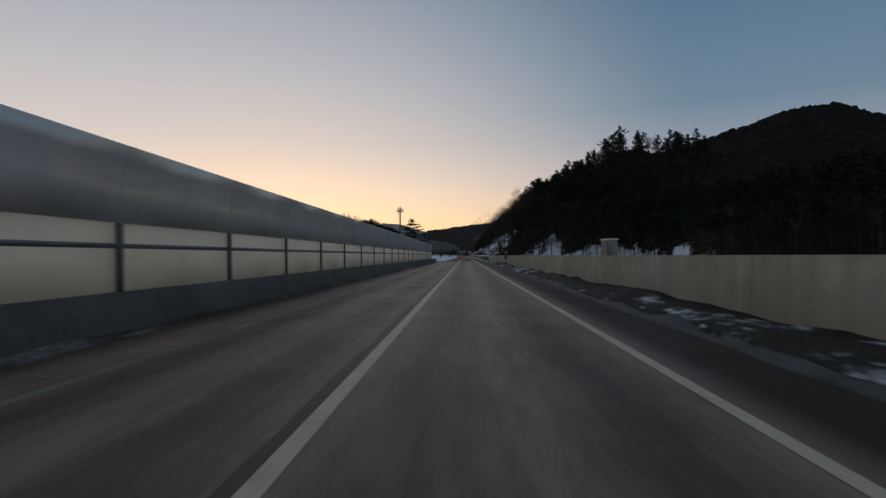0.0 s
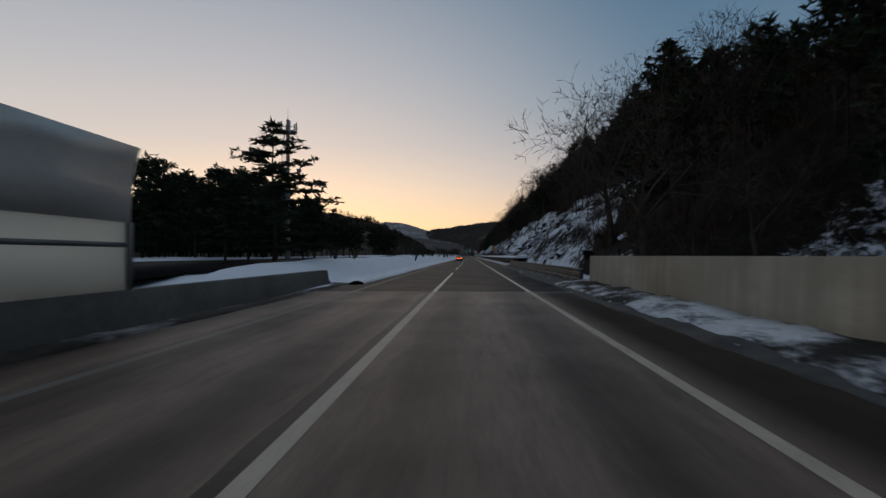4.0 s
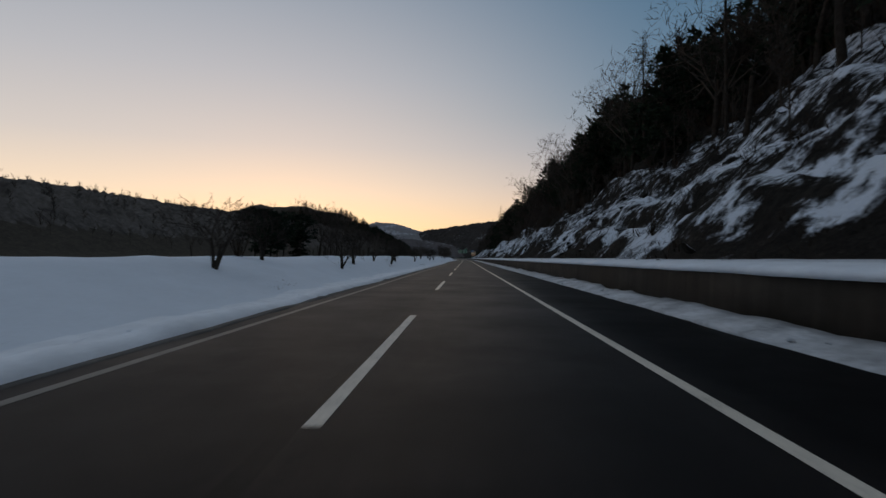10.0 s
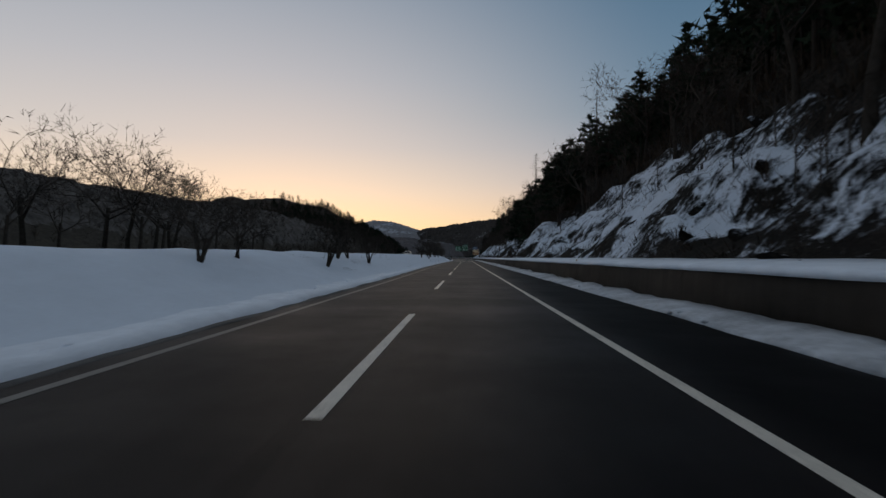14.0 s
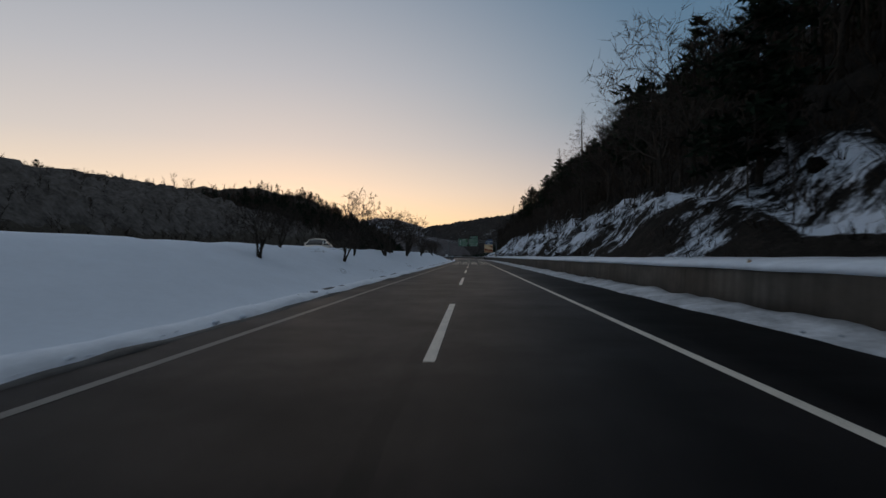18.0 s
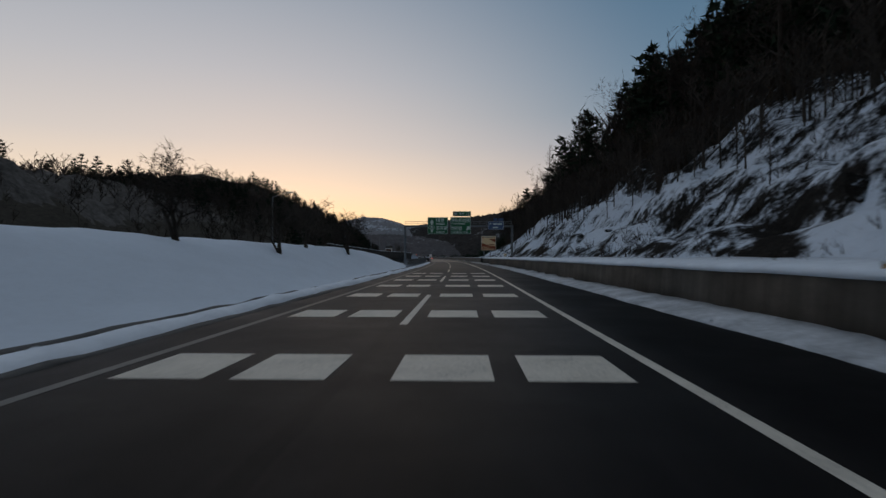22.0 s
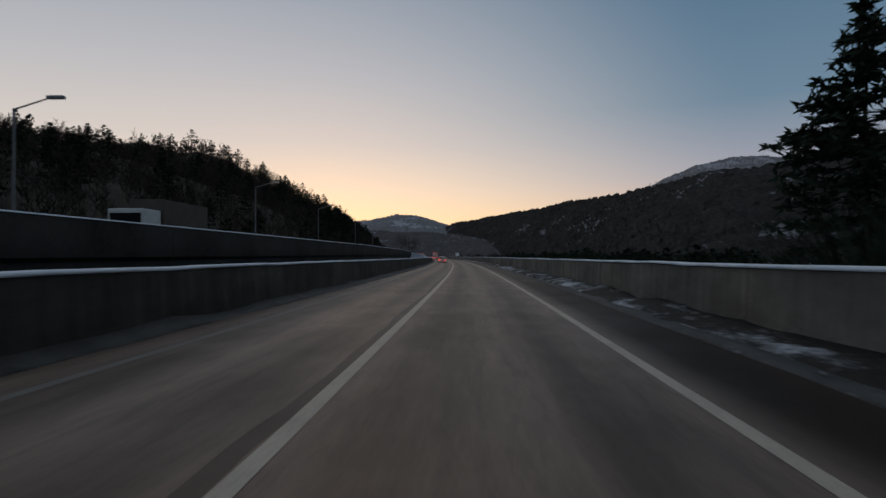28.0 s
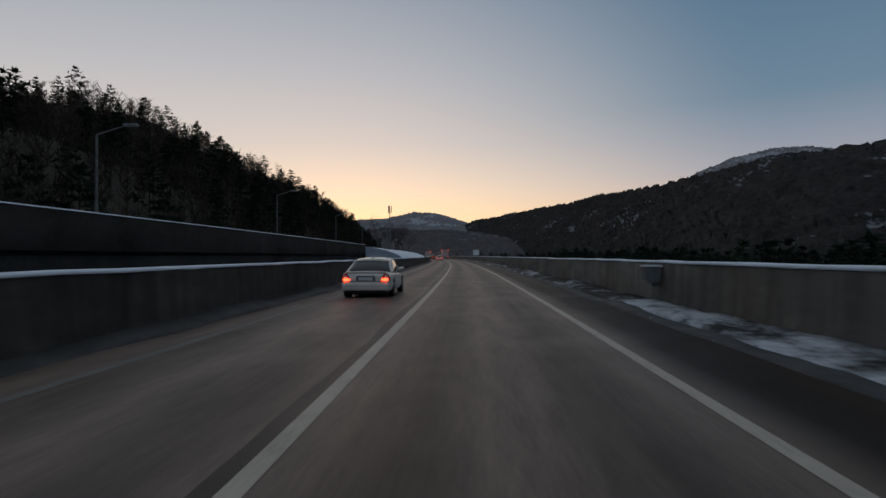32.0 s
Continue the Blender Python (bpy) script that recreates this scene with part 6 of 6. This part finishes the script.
# brown sightseeing board
BS = 682.0
brown = thing("sightseeing_sign", at_road(BS, 9.35, 0), "brown and sand sightseeing board on grey posts", "road sign")
sign_panel("panel", -1.68, 1.68, 2.85, 6.15, -0.1, SAND, brown, 0.05)
for x in (-1.05, 0.4):
    part("post", rod((x, 0, 0.2), (x, 0, 5.9), 0.1, 0.1, 12), STEEL, brown)
yb = -0.106
arrow([(-1.6, 2.93), (1.6, 2.93), (1.6, 3.85), (0.9, 3.9), (0.1, 3.93), (-0.4, 4.1), (-0.9, 4.35), (-1.25, 4.5), (-1.6, 4.5)], yb, BROWN, brown, "hill_shape")
arrow([(0.05, 4.1), (0.15, 4.15), (0.35, 4.3), (1.2, 4.3), (1.4, 4.12), (1.4, 4.08), (0.05, 4.08)], yb, BROWN, brown, "roof_shape")
arrow([(-0.3, 4.0), (-0.06, 4.0), (-0.15, 4.3), (-0.18, 4.62), (-0.22, 4.3)], yb, BROWN, brown, "tree_shape")
arrow([(0.2, 5.5), (1.6, 5.5), (1.6, 4.75), (1.15, 4.75), (1.15, 4.95), (0.8, 4.95), (0.8, 5.15), (0.45, 5.15), (0.45, 5.32), (0.2, 5.32)], yb, BROWN, brown, "wall_shape")
part("corner_mark", box(-1.5, -1.12, yb, yb + 0.005, 5.72, 5.98), BROWN, brown)
part("corner_mark", box(1.2, 1.5, yb, yb + 0.005, 5.74, 5.96), BROWN, brown)
wording("남한산성", 0.42, -1.48, yb - 0.006, 3.4, brown, SAND)
part("writing_bar", box(-1.45, 1.25, yb - 0.008, yb - 0.002, 3.08, 3.24), SAND, brown)
part("writing_bar", box(-0.95, 1.0, yb, yb + 0.005, 5.8, 5.92), STEEL, brown)

amber = thing("amber_sign", at_road(243, 7.05, 1.0), "small upright amber warning board on a post", "road sign")
part("post", rod((0, 0.04, -0.2), (0, 0.04, 2.7), 0.045), STEEL, amber)
part("board", box(-0.33, 0.33, -0.03, 0.02, 1.5, 2.72), AMBER, amber, bevel=0.012)
for x in (-0.14, 0.12):
    for z in (1.68, 1.92, 2.16, 2.40):
        part("writing_bar", box(x - 0.045, x + 0.045, -0.034, -0.029, z, z + 0.15), BROWN, amber)
marker = thing("edge_marker", at_road(646, 9.3, 1.05), "small pale yellow marker box at the foot of the slope", "marker")
part("box", box(-0.28, 0.28, -0.12, 0.12, 0.3, 0.85), SAND, marker, bevel=0.03)
part("stem", rod((0, 0, -0.3), (0, 0, 0.35), 0.04), STEEL, marker)
for s in (165, 232, 305, 390, 470, 560, 655):
    dm = thing("delineator_post", at_road(s, 7.5, 0.9), "slim white roadside delineator on the wall", "delineator", "delineators")
    part("post", rod((0, 0, 0), (0, 0, 0.42), 0.045, 0.04), WHITE, dm)
    part("reflector", box(-0.035, 0.035, -0.055, -0.03, 0.28, 0.38), AMBER, dm)

# telecom mast with a caged ladder
mz = float(left_land(165, -17.6))
mast = thing("telecom_mast", at_road(165, -17.6, mz), "tall grey steel mast with platform ring and antennas", "mast")
H = 15.6 - mz
part("pole", rod((0, 0, -0.3), (0, 0, H), 0.28, 0.17, 16), STEEL_DARK, mast)
for k in range(2):
    z = H - 1.3 + 0.42 * k
    bm = bmesh.new()
    for q in range(20):
        a, b_ = 2 * math.pi * q / 20, 2 * math.pi * (q + 1) / 20
        rod((0.95 * math.cos(a), 0.95 * math.sin(a), z), (0.95 * math.cos(b_), 0.95 * math.sin(b_), z), 0.035, None, 6, bm)
    part("platform_ring", bm, STEEL_DARK, mast)
part("platform", rod((0, 0, H - 1.38), (0, 0, H - 1.3), 0.95, 0.95, 20), STEEL_DARK, mast)
for q in range(6):
    a = q * math.pi / 3
    part("antenna", box(0.9 * math.cos(a) - 0.07, 0.9 * math.cos(a) + 0.07, 0.9 * math.sin(a) - 0.05, 0.9 * math.sin(a) + 0.05, H - 1.5, H - 0.3), WHITE, mast, bevel=0.02)
part("spike", rod((0, 0, H), (0, 0, H + 1.1), 0.03, 0.01), STEEL_DARK, mast)
for x in (-0.62, -0.32):
    part("ladder_rail", rod((x, 0, 1.5), (x, 0, H - 1.4), 0.022), STEEL_DARK, mast)
for z in np.arange(1.6, H - 1.4, 0.4):
    part("rung", rod((-0.62, 0, z), (-0.32, 0, z), 0.014, None, 6), STEEL_DARK, mast)
for z in np.arange(3.0, H - 1.4, 1.0):
    bm = bmesh.new()
    for q in range(8):
        a, b_ = math.pi * (0.5 + q / 8), math.pi * (0.5 + (q + 1) / 8)
        rod((-0.47 + 0.42 * math.cos(a), 0.36 * math.sin(a), z), (-0.47 + 0.42 * math.cos(b_), 0.36 * math.sin(b_), z), 0.014, None, 5, bm)
    part("cage_hoop", bm, STEEL_DARK, mast)
part("lamp_arm", rod((0.2, 0, H * 0.62), (1.0, 0, H * 0.64), 0.03), STEEL_DARK, mast)
part("lamp_head", box(0.95, 1.4, -0.12, 0.12, H * 0.635, H * 0.66), STEEL_DARK, mast, bevel=0.02)

# street lamps beyond the opposite road
for s in (624, 677, 730, 766, 797, 837, 875, 915, 955, 1000):
    lamp = thing("street_lamp", at_road(s, -22.9, float(opp(s)) - 0.5), "tall grey street lamp with a single arm, unlit", "street lamp", "street lamps")
    part("pole", rod((0, 0, -1.5), (0, 0, 8.3), 0.11, 0.065, 12), STEEL_DARK, lamp)
    part("arm", rod((0, 0, 8.25), (2.0, 0, 8.85), 0.05, 0.04), STEEL_DARK, lamp)
    part("lamp_head", box(1.85, 2.75, -0.15, 0.15, 8.78, 8.95), STEEL, lamp, bevel=0.04)

# concrete stair up the rock
stair = thing("slope_stair", Matrix.Identity(4), "narrow concrete stair climbing the rocky slope, snow on treads", "stairs")
for k in range(21):
    f = k / 20
    s, X = 182.4 + 6.5 * f, 11.0 + 5.4 * f
    z = max(3.25 + 4.9 * f, float(right_land(s, X)) + 0.1)
    t = part("tread", box(-0.6, 0.6, -0.14, 0.14, -0.04, 0.06), SNOW_GREY, stair, bevel=0.015)
    t.matrix_world = at_road(s, X, z, -46)
for sx in (-0.66, 0.66):
    a, b_ = along(182.1, 10.75, 2.95), along(189.1, 16.55, 8.2)
    off = np.array([math.cos(radians(-46)) * sx, math.sin(radians(-46)) * sx, 0.0])
    part("stringer", rod(a + off, b_ + off, 0.09, None, 6), CONCRETE_DARK, stair)

# boxes fixed to the bridge parapets
for s, X, z, w, h, lab in ((23.4, 7.25, 1.36, 1.05, 0.62, "grey control cabinet standing on the bridge parapet"), (816.5, 6.62, 0.62, 0.42, 0.42, "small pale junction box on the parapet face")):
    cab = thing("control_cabinet", at_road(s, X, z), lab, "cabinet")
    part("housing", box(-0.3, 0.1, -w / 2, w / 2, 0, h), STEEL, cab, bevel=0.02)
    part("lid", box(-0.34, 0.14, -w / 2 - 0.04, w / 2 + 0.04, h, h + 0.05), WHITE, cab, bevel=0.01)
    part("door", box(-0.318, -0.3, -w / 2 + 0.05, w / 2 - 0.05, 0.05, h - 0.05), STEEL_DARK, cab)
    part("bracket", box(-0.1, 0.1, -0.1, 0.1, -0.12, 0.0), STEEL_DARK, cab)
post = thing("marker_post", at_road(77.2, 6.8, 0.3), "grey marker post with a board on the parapet", "marker")
part("post", rod((0, 0, 0), (0, 0, 1.7), 0.04), STEEL_DARK, post)
part("board", box(-0.22, 0.22, -0.07, -0.04, 0.55, 1.05), STEEL_DARK, post, bevel=0.01)
part("board", box(-0.18, 0.18, -0.07, -0.04, 1.35, 1.7), STEEL, post, bevel=0.01)

# ---- vehicles ----
DARK_PAINT = material("black_car_paint", (0.004, 0.0042, 0.005), 0.16, 0.0, 0.35)
SILVER_PAINT = material("silver_car_paint", (0.80, 0.73, 0.65), 0.3, 0.4, 0.5)
GLASS = material("tinted_glass", (0.01, 0.012, 0.014), 0.06, 0, 0.6)
TYRE = mottled("tyre_rubber", (0.010, 0.010, 0.011), (0.022, 0.022, 0.023), 6, 0.85)
RIM = material("alloy_rim", (0.35, 0.36, 0.37), 0.35, 0.9)
CHROME = material("chrome_trim", (0.55, 0.56, 0.58), 0.15, 1.0)
PLATE = material("blank_plate", (0.62, 0.62, 0.60), 0.5)
TAIL_RED = glow("tail_lamp_red", (1.0, 0.05, 0.02), 3.0)
TAIL_AMBER = glow("tail_lamp_amber", (1.0, 0.13, 0.015), 2.2)
LENS_RED = material("dull_red_lens", (0.28, 0.02, 0.015), 0.2)
HEAD = glow("head_lamp", (1.0, 0.92, 0.75), 6.0)
for m in (DARK_PAINT, SILVER_PAINT):
    n, l, b = nodes_of(m)
    g = n.new("ShaderNodeTexCoord").outputs["Object"]
    base = tuple(b.inputs["Base Color"].default_value[:3])
    f = tex_noise(n, l, g, 1.6, 5, 0.7)
    l.new(ramp(n, l, f, [(0.35, base), (0.75, tuple(0.75 * v + 0.04 for v in base))]), b.inputs["Base Color"])
    l.new(math_node(n, l, "MULTIPLY_ADD", f, 0.3, b.inputs["Roughness"].default_value - 0.08), b.inputs["Roughness"])


def loft(name, stations, section, mat, parent, close_ends=True, subdiv=1):
    """Sections (half profiles mirrored) drawn along y."""
    bm = bmesh.new()
    rings = []
    for st in stations:
        half = section(st)
        pts = [(x, st[0], z) for x, z in half] + [(-x, st[0], z) for x, z in half[::-1] if x > 1e-4]
        rings.append([bm.verts.new(p) for p in pts])
    for a, b_ in zip(rings[:-1], rings[1:]):
        for i in range(len(a)):
            j = (i + 1) % len(a)
            bm.faces.new((a[i], a[j], b_[j], b_[i]))
    if close_ends:
        for q in (rings[0], rings[-1]):
            bm.faces.new(q)
    bmesh.ops.recalc_face_normals(bm, faces=bm.faces[:])
    if subdiv:
        bmesh.ops.subdivide_edges(bm, edges=bm.edges[:], cuts=subdiv, smooth=0.6, use_grid_fill=True)
    for f in bm.faces:
        f.smooth = True
    return part(name, bm, mat, parent)


def wheel(x, y, r, parent):
    w = 0.21
    tyre = part("wheel", rod((x - w / 2, y, r), (x + w / 2, y, r), r, r, 28), TYRE, parent, bevel=0.02)
    sx = 1 if x > 0 else -1
    part("rim", rod((x + sx * (w / 2 - 0.03), y, r), (x + sx * (w / 2 + 0.012), y, r), r * 0.68, r * 0.62, 20), RIM, tyre)
    for q in range(5):
        a = q * 2 * math.pi / 5
        part("spoke", rod((x + sx * (w / 2 + 0.014), y, r), (x + sx * (w / 2 + 0.014), y + math.cos(a) * r * 0.6, r + math.sin(a) * r * 0.6), 0.03, 0.025, 6), STEEL_DARK, tyre)


def sedan(m, paint, label, fast, group=""):
    """A four-door car: body, roof, glass, lamps, bumpers, mirrors, wheels; rear faces -y."""
    car = thing("sedan_car", m, label, "car", group)
    zt = 0.98 if fast else 0.93
    st = [(-2.40, 0.74, 0.40, zt - 0.12), (-2.34, 0.86, 0.26, zt - 0.02), (-2.05, 0.915, 0.20, zt), (-1.2, 0.93, 0.18, zt - 0.01), (0.0, 0.93, 0.18, zt - 0.05), (1.0, 0.925, 0.18, zt - 0.09), (1.8, 0.90, 0.2, zt - 0.16), (2.25, 0.80, 0.24, zt - 0.26), (2.42, 0.62, 0.32, zt - 0.36)]

    def lower(q):
        y, w, zb, zt_ = q
        h = zt_ - zb
        return [(0.0, zb), (w * 0.86, zb), (w * 0.985, zb + h * 0.18), (w, zb + h * 0.5), (w * 0.985, zb + h * 0.78), (w * 0.93, zb + h * 0.95), (w * 0.80, zb + h), (0.0, zb + h + 0.035)]

    loft("body", st, lower, paint, car)
    if fast:
        gs = [(-2.0, 0.80, 0.99), (-1.45, 0.82, 1.20), (-0.8, 0.83, 1.38), (-0.1, 0.83, 1.445), (0.45, 0.82, 1.41), (0.85, 0.80, 1.24), (1.32, 0.78, 0.92)]
    else:
        gs = [(-1.62, 0.80, 0.95), (-1.25, 0.82, 1.18), (-0.85, 0.82, 1.38), (-0.1, 0.83, 1.44), (0.42, 0.82, 1.41), (0.82, 0.80, 1.22), (1.28, 0.78, 0.90)]

    def cabin(q):
        y, w, zr = q
        z0 = min(zr - 0.02, zt - 0.06)
        return [(0.0, z0), (w * 1.06, z0), (w * 0.97, z0 + (zr - z0) * 0.5), (w * 0.80, z0 + (zr - z0) * 0.92), (w * 0.66, zr), (0.0, zr + 0.03)]

    loft("cabin_glass", gs, cabin, GLASS, car)
    top = [q for q in gs if q[2] > (1.3 if fast else 1.3)]
    roof = [(top[0][0] - 0.12, top[0][1], top[0][2] - 0.02)] + top + [(top[-1][0] + 0.1, top[-1][1], top[-1][2] - 0.02)]

    def roof_sec(q):
        y, w, zr = q
        return [(0.0, zr - 0.02), (w * 0.80, zr - 0.075), (w * 0.825, zr - 0.05), (w * 0.68, zr + 0.012), (0.0, zr + 0.045)]

    loft("roof", roof, roof_sec, paint, car)
    for sx in (-1, 1):
        for (y0, z0), (y1, z1) in ((gs[0][:1] + (zt - 0.02,), (top[0][0], top[0][2] - 0.05)), ((-0.25, zt - 0.04), (-0.3, 1.38)), (gs[-1][:1] + (zt - 0.1,), (top[-1][0], top[-1][2] - 0.05))):
            part("pillar", rod((sx * 0.86, y0, z0), (sx * 0.665, y1, z1), 0.045, 0.035, 8), paint, car)
        part("mirror", rod((sx * 0.90, 0.72, 0.98), (sx * 1.08, 0.70, 1.01), 0.09, 0.075, 12), paint, car)
        for y in (-0.95, 0.1):
            part("door_handle", box(sx * 0.925 - 0.012, sx * 0.925 + 0.012, y, y + 0.2, zt - 0.16, zt - 0.13), CHROME if not fast else paint, car)
        for y in (-1.45, 1.42):
            wheel(sx * 0.83, y, 0.335, car)
        for y in (-1.45, 1.42):
            part("wheel_arch", rod((sx * 0.80, y, 0.335), (sx * 0.935, y, 0.335), 0.385, 0.385, 24), BLACK, car)
    part("rear_bumper", box(-0.88, 0.88, -2.47, -2.24, 0.27, 0.56), paint, car, bevel=0.07)
    part("lower_valance", box(-0.74, 0.74, -2.44, -2.3, 0.17, 0.27), BLACK, car, bevel=0.03)
    part("underbody", box(-0.72, 0.72, -2.2, 2.1, 0.12, 0.2), BLACK, car, bevel=0.02)
    pz = 0.52 if fast else 0.70
    part("number_plate", box(-0.26, 0.26, -2.475 if fast else -2.44, -2.46 if fast else -2.40, pz - 0.055, pz + 0.055), PLATE, car)
    part("bumper_trim", box(-0.70, 0.70, -2.47, -2.455, 0.40, 0.425), CHROME, car)
    part("boot_lip", box(-0.74, 0.74, -2.40, -2.22, zt - 0.005, zt + 0.04), paint, car, bevel=0.015)
    part("aerial_fin", rod((0, -0.75, 1.44), (0, -0.82, 1.52), 0.05, 0.015, 8), paint, car)
    if fast:
        part("light_bar", box(-0.80, 0.80, -2.44, -2.40, 0.735, 0.765), TAIL_AMBER, car)
        for sx in (-1, 1):
            part("tail_lamp", rod((sx * 0.80, -2.42, 0.75), (sx * 0.885, -2.34, 0.83), 0.022, None, 8), TAIL_AMBER, car)
            part("tail_lamp", rod((sx * 0.885, -2.34, 0.83), (sx * 0.80, -2.39, 0.905), 0.022, None, 8), TAIL_AMBER, car)
            part("tail_lamp", rod((sx * 0.80, -2.39, 0.905), (sx * 0.42, -2.42, 0.875), 0.022, 0.015, 8), TAIL_AMBER, car)
            part("reflector", box(sx * 0.75 - 0.1, sx * 0.75 + 0.1, -2.475, -2.458, 0.44, 0.47), LENS_RED, car)
            part("exhaust", box(sx * 0.62 - 0.09, sx * 0.62 + 0.09, -2.47, -2.40, 0.26, 0.32), CHROME, car, bevel=0.02)
    else:
        for sx in (-1, 1):
            bm = bmesh.new()
            rim = [(sx * 0.56, 0.60), (sx * 0.88, 0.60), (sx * 0.90, 0.74), (sx * 0.80, 0.88), (sx * 0.70, 0.90), (sx * 0.60, 0.76)]
            f = bm.faces.new([bm.verts.new((x, -2.43 + 0.32 * max(0.0, abs(x) - 0.6), z)) for x, z in rim])
            g = bmesh.ops.extrude_face_region(bm, geom=[f])
            bmesh.ops.translate(bm, verts=[v for v in g["geom"] if isinstance(v, bmesh.types.BMVert)], vec=(0, 0.14, 0))
            bmesh.ops.recalc_face_normals(bm, faces=bm.faces[:])
            lampm = part("tail_lamp", bm, LENS_RED, car, "dark red tail lamp with a lit lower half")
            part("lit_lens", box(sx * 0.71 - 0.12, sx * 0.71 + 0.12, -2.445, -2.405, 0.625, 0.72), TAIL_RED, lampm, bevel=0.012)
        part("boot_seam", box(-0.55, 0.55, -2.415, -2.395, 0.60, 0.612), BLACK, car)
        part("plate_recess", box(-0.36, 0.36, -2.418, -2.40, 0.62, 0.79), STEEL_DARK, car)
        part("boot_handle", box(-0.3, 0.3, -2.43, -2.40, 0.80, 0.82), CHROME, car)
    for sx in (-1, 1):
        part("head_lamp", box(sx * 0.62 - 0.16, sx * 0.62 + 0.16, 2.22, 2.33, 0.55, 0.68), GLASS, car, bevel=0.03)
    return car


def lorry(m, label, box_mat, lit=True, oncoming=False):
    """A box lorry; rear faces -y."""
    t = thing("box_lorry", m, label, "lorry")
    part("cargo_box", box(-1.22, 1.22, -4.6, 2.0, 1.05, 3.65), box_mat, t, bevel=0.03)
    for x in (-1.2, -0.02, 1.16):
        part("door_bar", box(x, x + 0.04, -4.63, -4.6, 1.1, 3.6), STEEL, t)
    part("chassis", box(-0.45, 0.45, -4.5, 4.2, 0.7, 1.05), STEEL_DARK, t)
    part("cab", box(-1.18, 1.18, 2.25, 4.4, 0.75, 2.85), WHITE, t, bevel=0.12)
    part("windscreen", box(-1.02, 1.02, 4.36, 4.42, 1.75, 2.55), GLASS, t)
    part("rear_bumper", box(-1.15, 1.15, -4.6, -4.45, 0.5, 0.68), STEEL_DARK, t)
    for x in (-1.02, 1.02):
        for y in (-3.2, -2.1, 3.2):
            wheel(x, y, 0.48, t)
        part("tail_lamp", box(x - 0.16, x + 0.16, -4.66, -4.6, 0.72, 0.86), TAIL_RED if lit else LENS_RED, t)
        part("top_lamp", box(x - 0.1, x + 0.1, -4.66, -4.6, 3.5, 3.62), TAIL_RED if lit else LENS_RED, t)
        if oncoming:
            part("head_lamp", box(x - 0.18, x + 0.12, 4.4, 4.45, 0.95, 1.12), HEAD, t)
    return t


sedan(at_road(253.2, -1.42, 0.0) @ Matrix.Scale(0.88, 4), DARK_PAINT, "black fastback sedan with a glowing amber-red light bar", True)
sedan(at_road(821.2, -1.98, 0.0) @ Matrix.Scale(0.9, 4), SILVER_PAINT, "silver four-door sedan with red tail lamps", False)
TRUCK_BOX = mottled("lorry_box_panel", (0.30, 0.29, 0.28), (0.48, 0.47, 0.45), 0.7, 0.6)
lorry(at_road(1022, 1.8, 0.0), "grey box lorry ahead with red tail lamps", TRUCK_BOX)
for s, X in ((915, -1.7), (962, -1.8), (990, -1.7), (1018, -1.8), (1052, 1.8), (1066, -1.7), (1093, -1.8), (1117, 1.8), (1123, -1.7), (1151, -1.8), (1188, -1.7), (1226, -1.8)):
    s = s + 58
    sedan(at_road(s, X, 0.0), SILVER_PAINT if s % 2 else DARK_PAINT, "distant sedan in the queue with red tail lamps", False, "cars far ahead")
lorry(at_road(1103, -1.8, 0), "far box lorry in the inner lane with red lamps", TRUCK_BOX)
lorry(at_road(735, -17.5, float(opp(733)) + 0.06, 180) @ Matrix.Scale(0.86, 4), "oncoming lorry with a white cab and brownish box", mottled("lorry_box_brown", (0.045, 0.038, 0.031), (0.085, 0.073, 0.061), 0.7, 0.6), False, True)
strip("snow_mound", 876, 1110, [(-5.3, -2.0), (-5.6, 0.5), (-7.0, 1.55), (-8.6, 2.15), (-10.6, 2.55), (-14.5, 2.85), (-17.0, 2.7), (-17.6, 2.0), (-17.6, -2.0)], SNOW_CAP, 3.0, None, "snowy embankment between the two carriageways", "snow", "structure", wobble=0.1, seed=33)
sedan(at_road(509, -14.2, float(opp(509)) + 0.06, 180), SILVER_PAINT, "pale sedan on the opposite road behind the snow bank", False)

# mast on the far median and a small board beside the second bridge
mast2 = thing("aerial_mast", at_road(940, -14.2, 2.6), "slender grey aerial mast with short antennas on the snowy median", "mast")
part("pole", rod((0, 0, -0.6), (0, 0, 11.0), 0.16, 0.07, 10), STEEL_DARK, mast2)
part("platform", rod((0, 0, 9.3), (0, 0, 9.4), 0.42, 0.42, 12), STEEL_DARK, mast2)
for a in (20, 140, 260):
    ca, sa = math.cos(radians(a)) * 0.4, math.sin(radians(a)) * 0.4
    part("antenna", box(ca - 0.09, ca + 0.09, sa - 0.09, sa + 0.09, 9.5, 11.2), STEEL, mast2, bevel=0.03)
board = thing("roadside_board", at_road(970, 9.3, -3.0), "small plain pale board on two posts", "road sign")
for x in (-0.6, 0.6):
    part("post", rod((x, 0, -6.0), (x, 0, 6.0), 0.06), STEEL_DARK, board)
part("panel", box(-0.9, 0.9, -0.09, -0.05, 4.5, 6.1), WHITE, board, bevel=0.01)
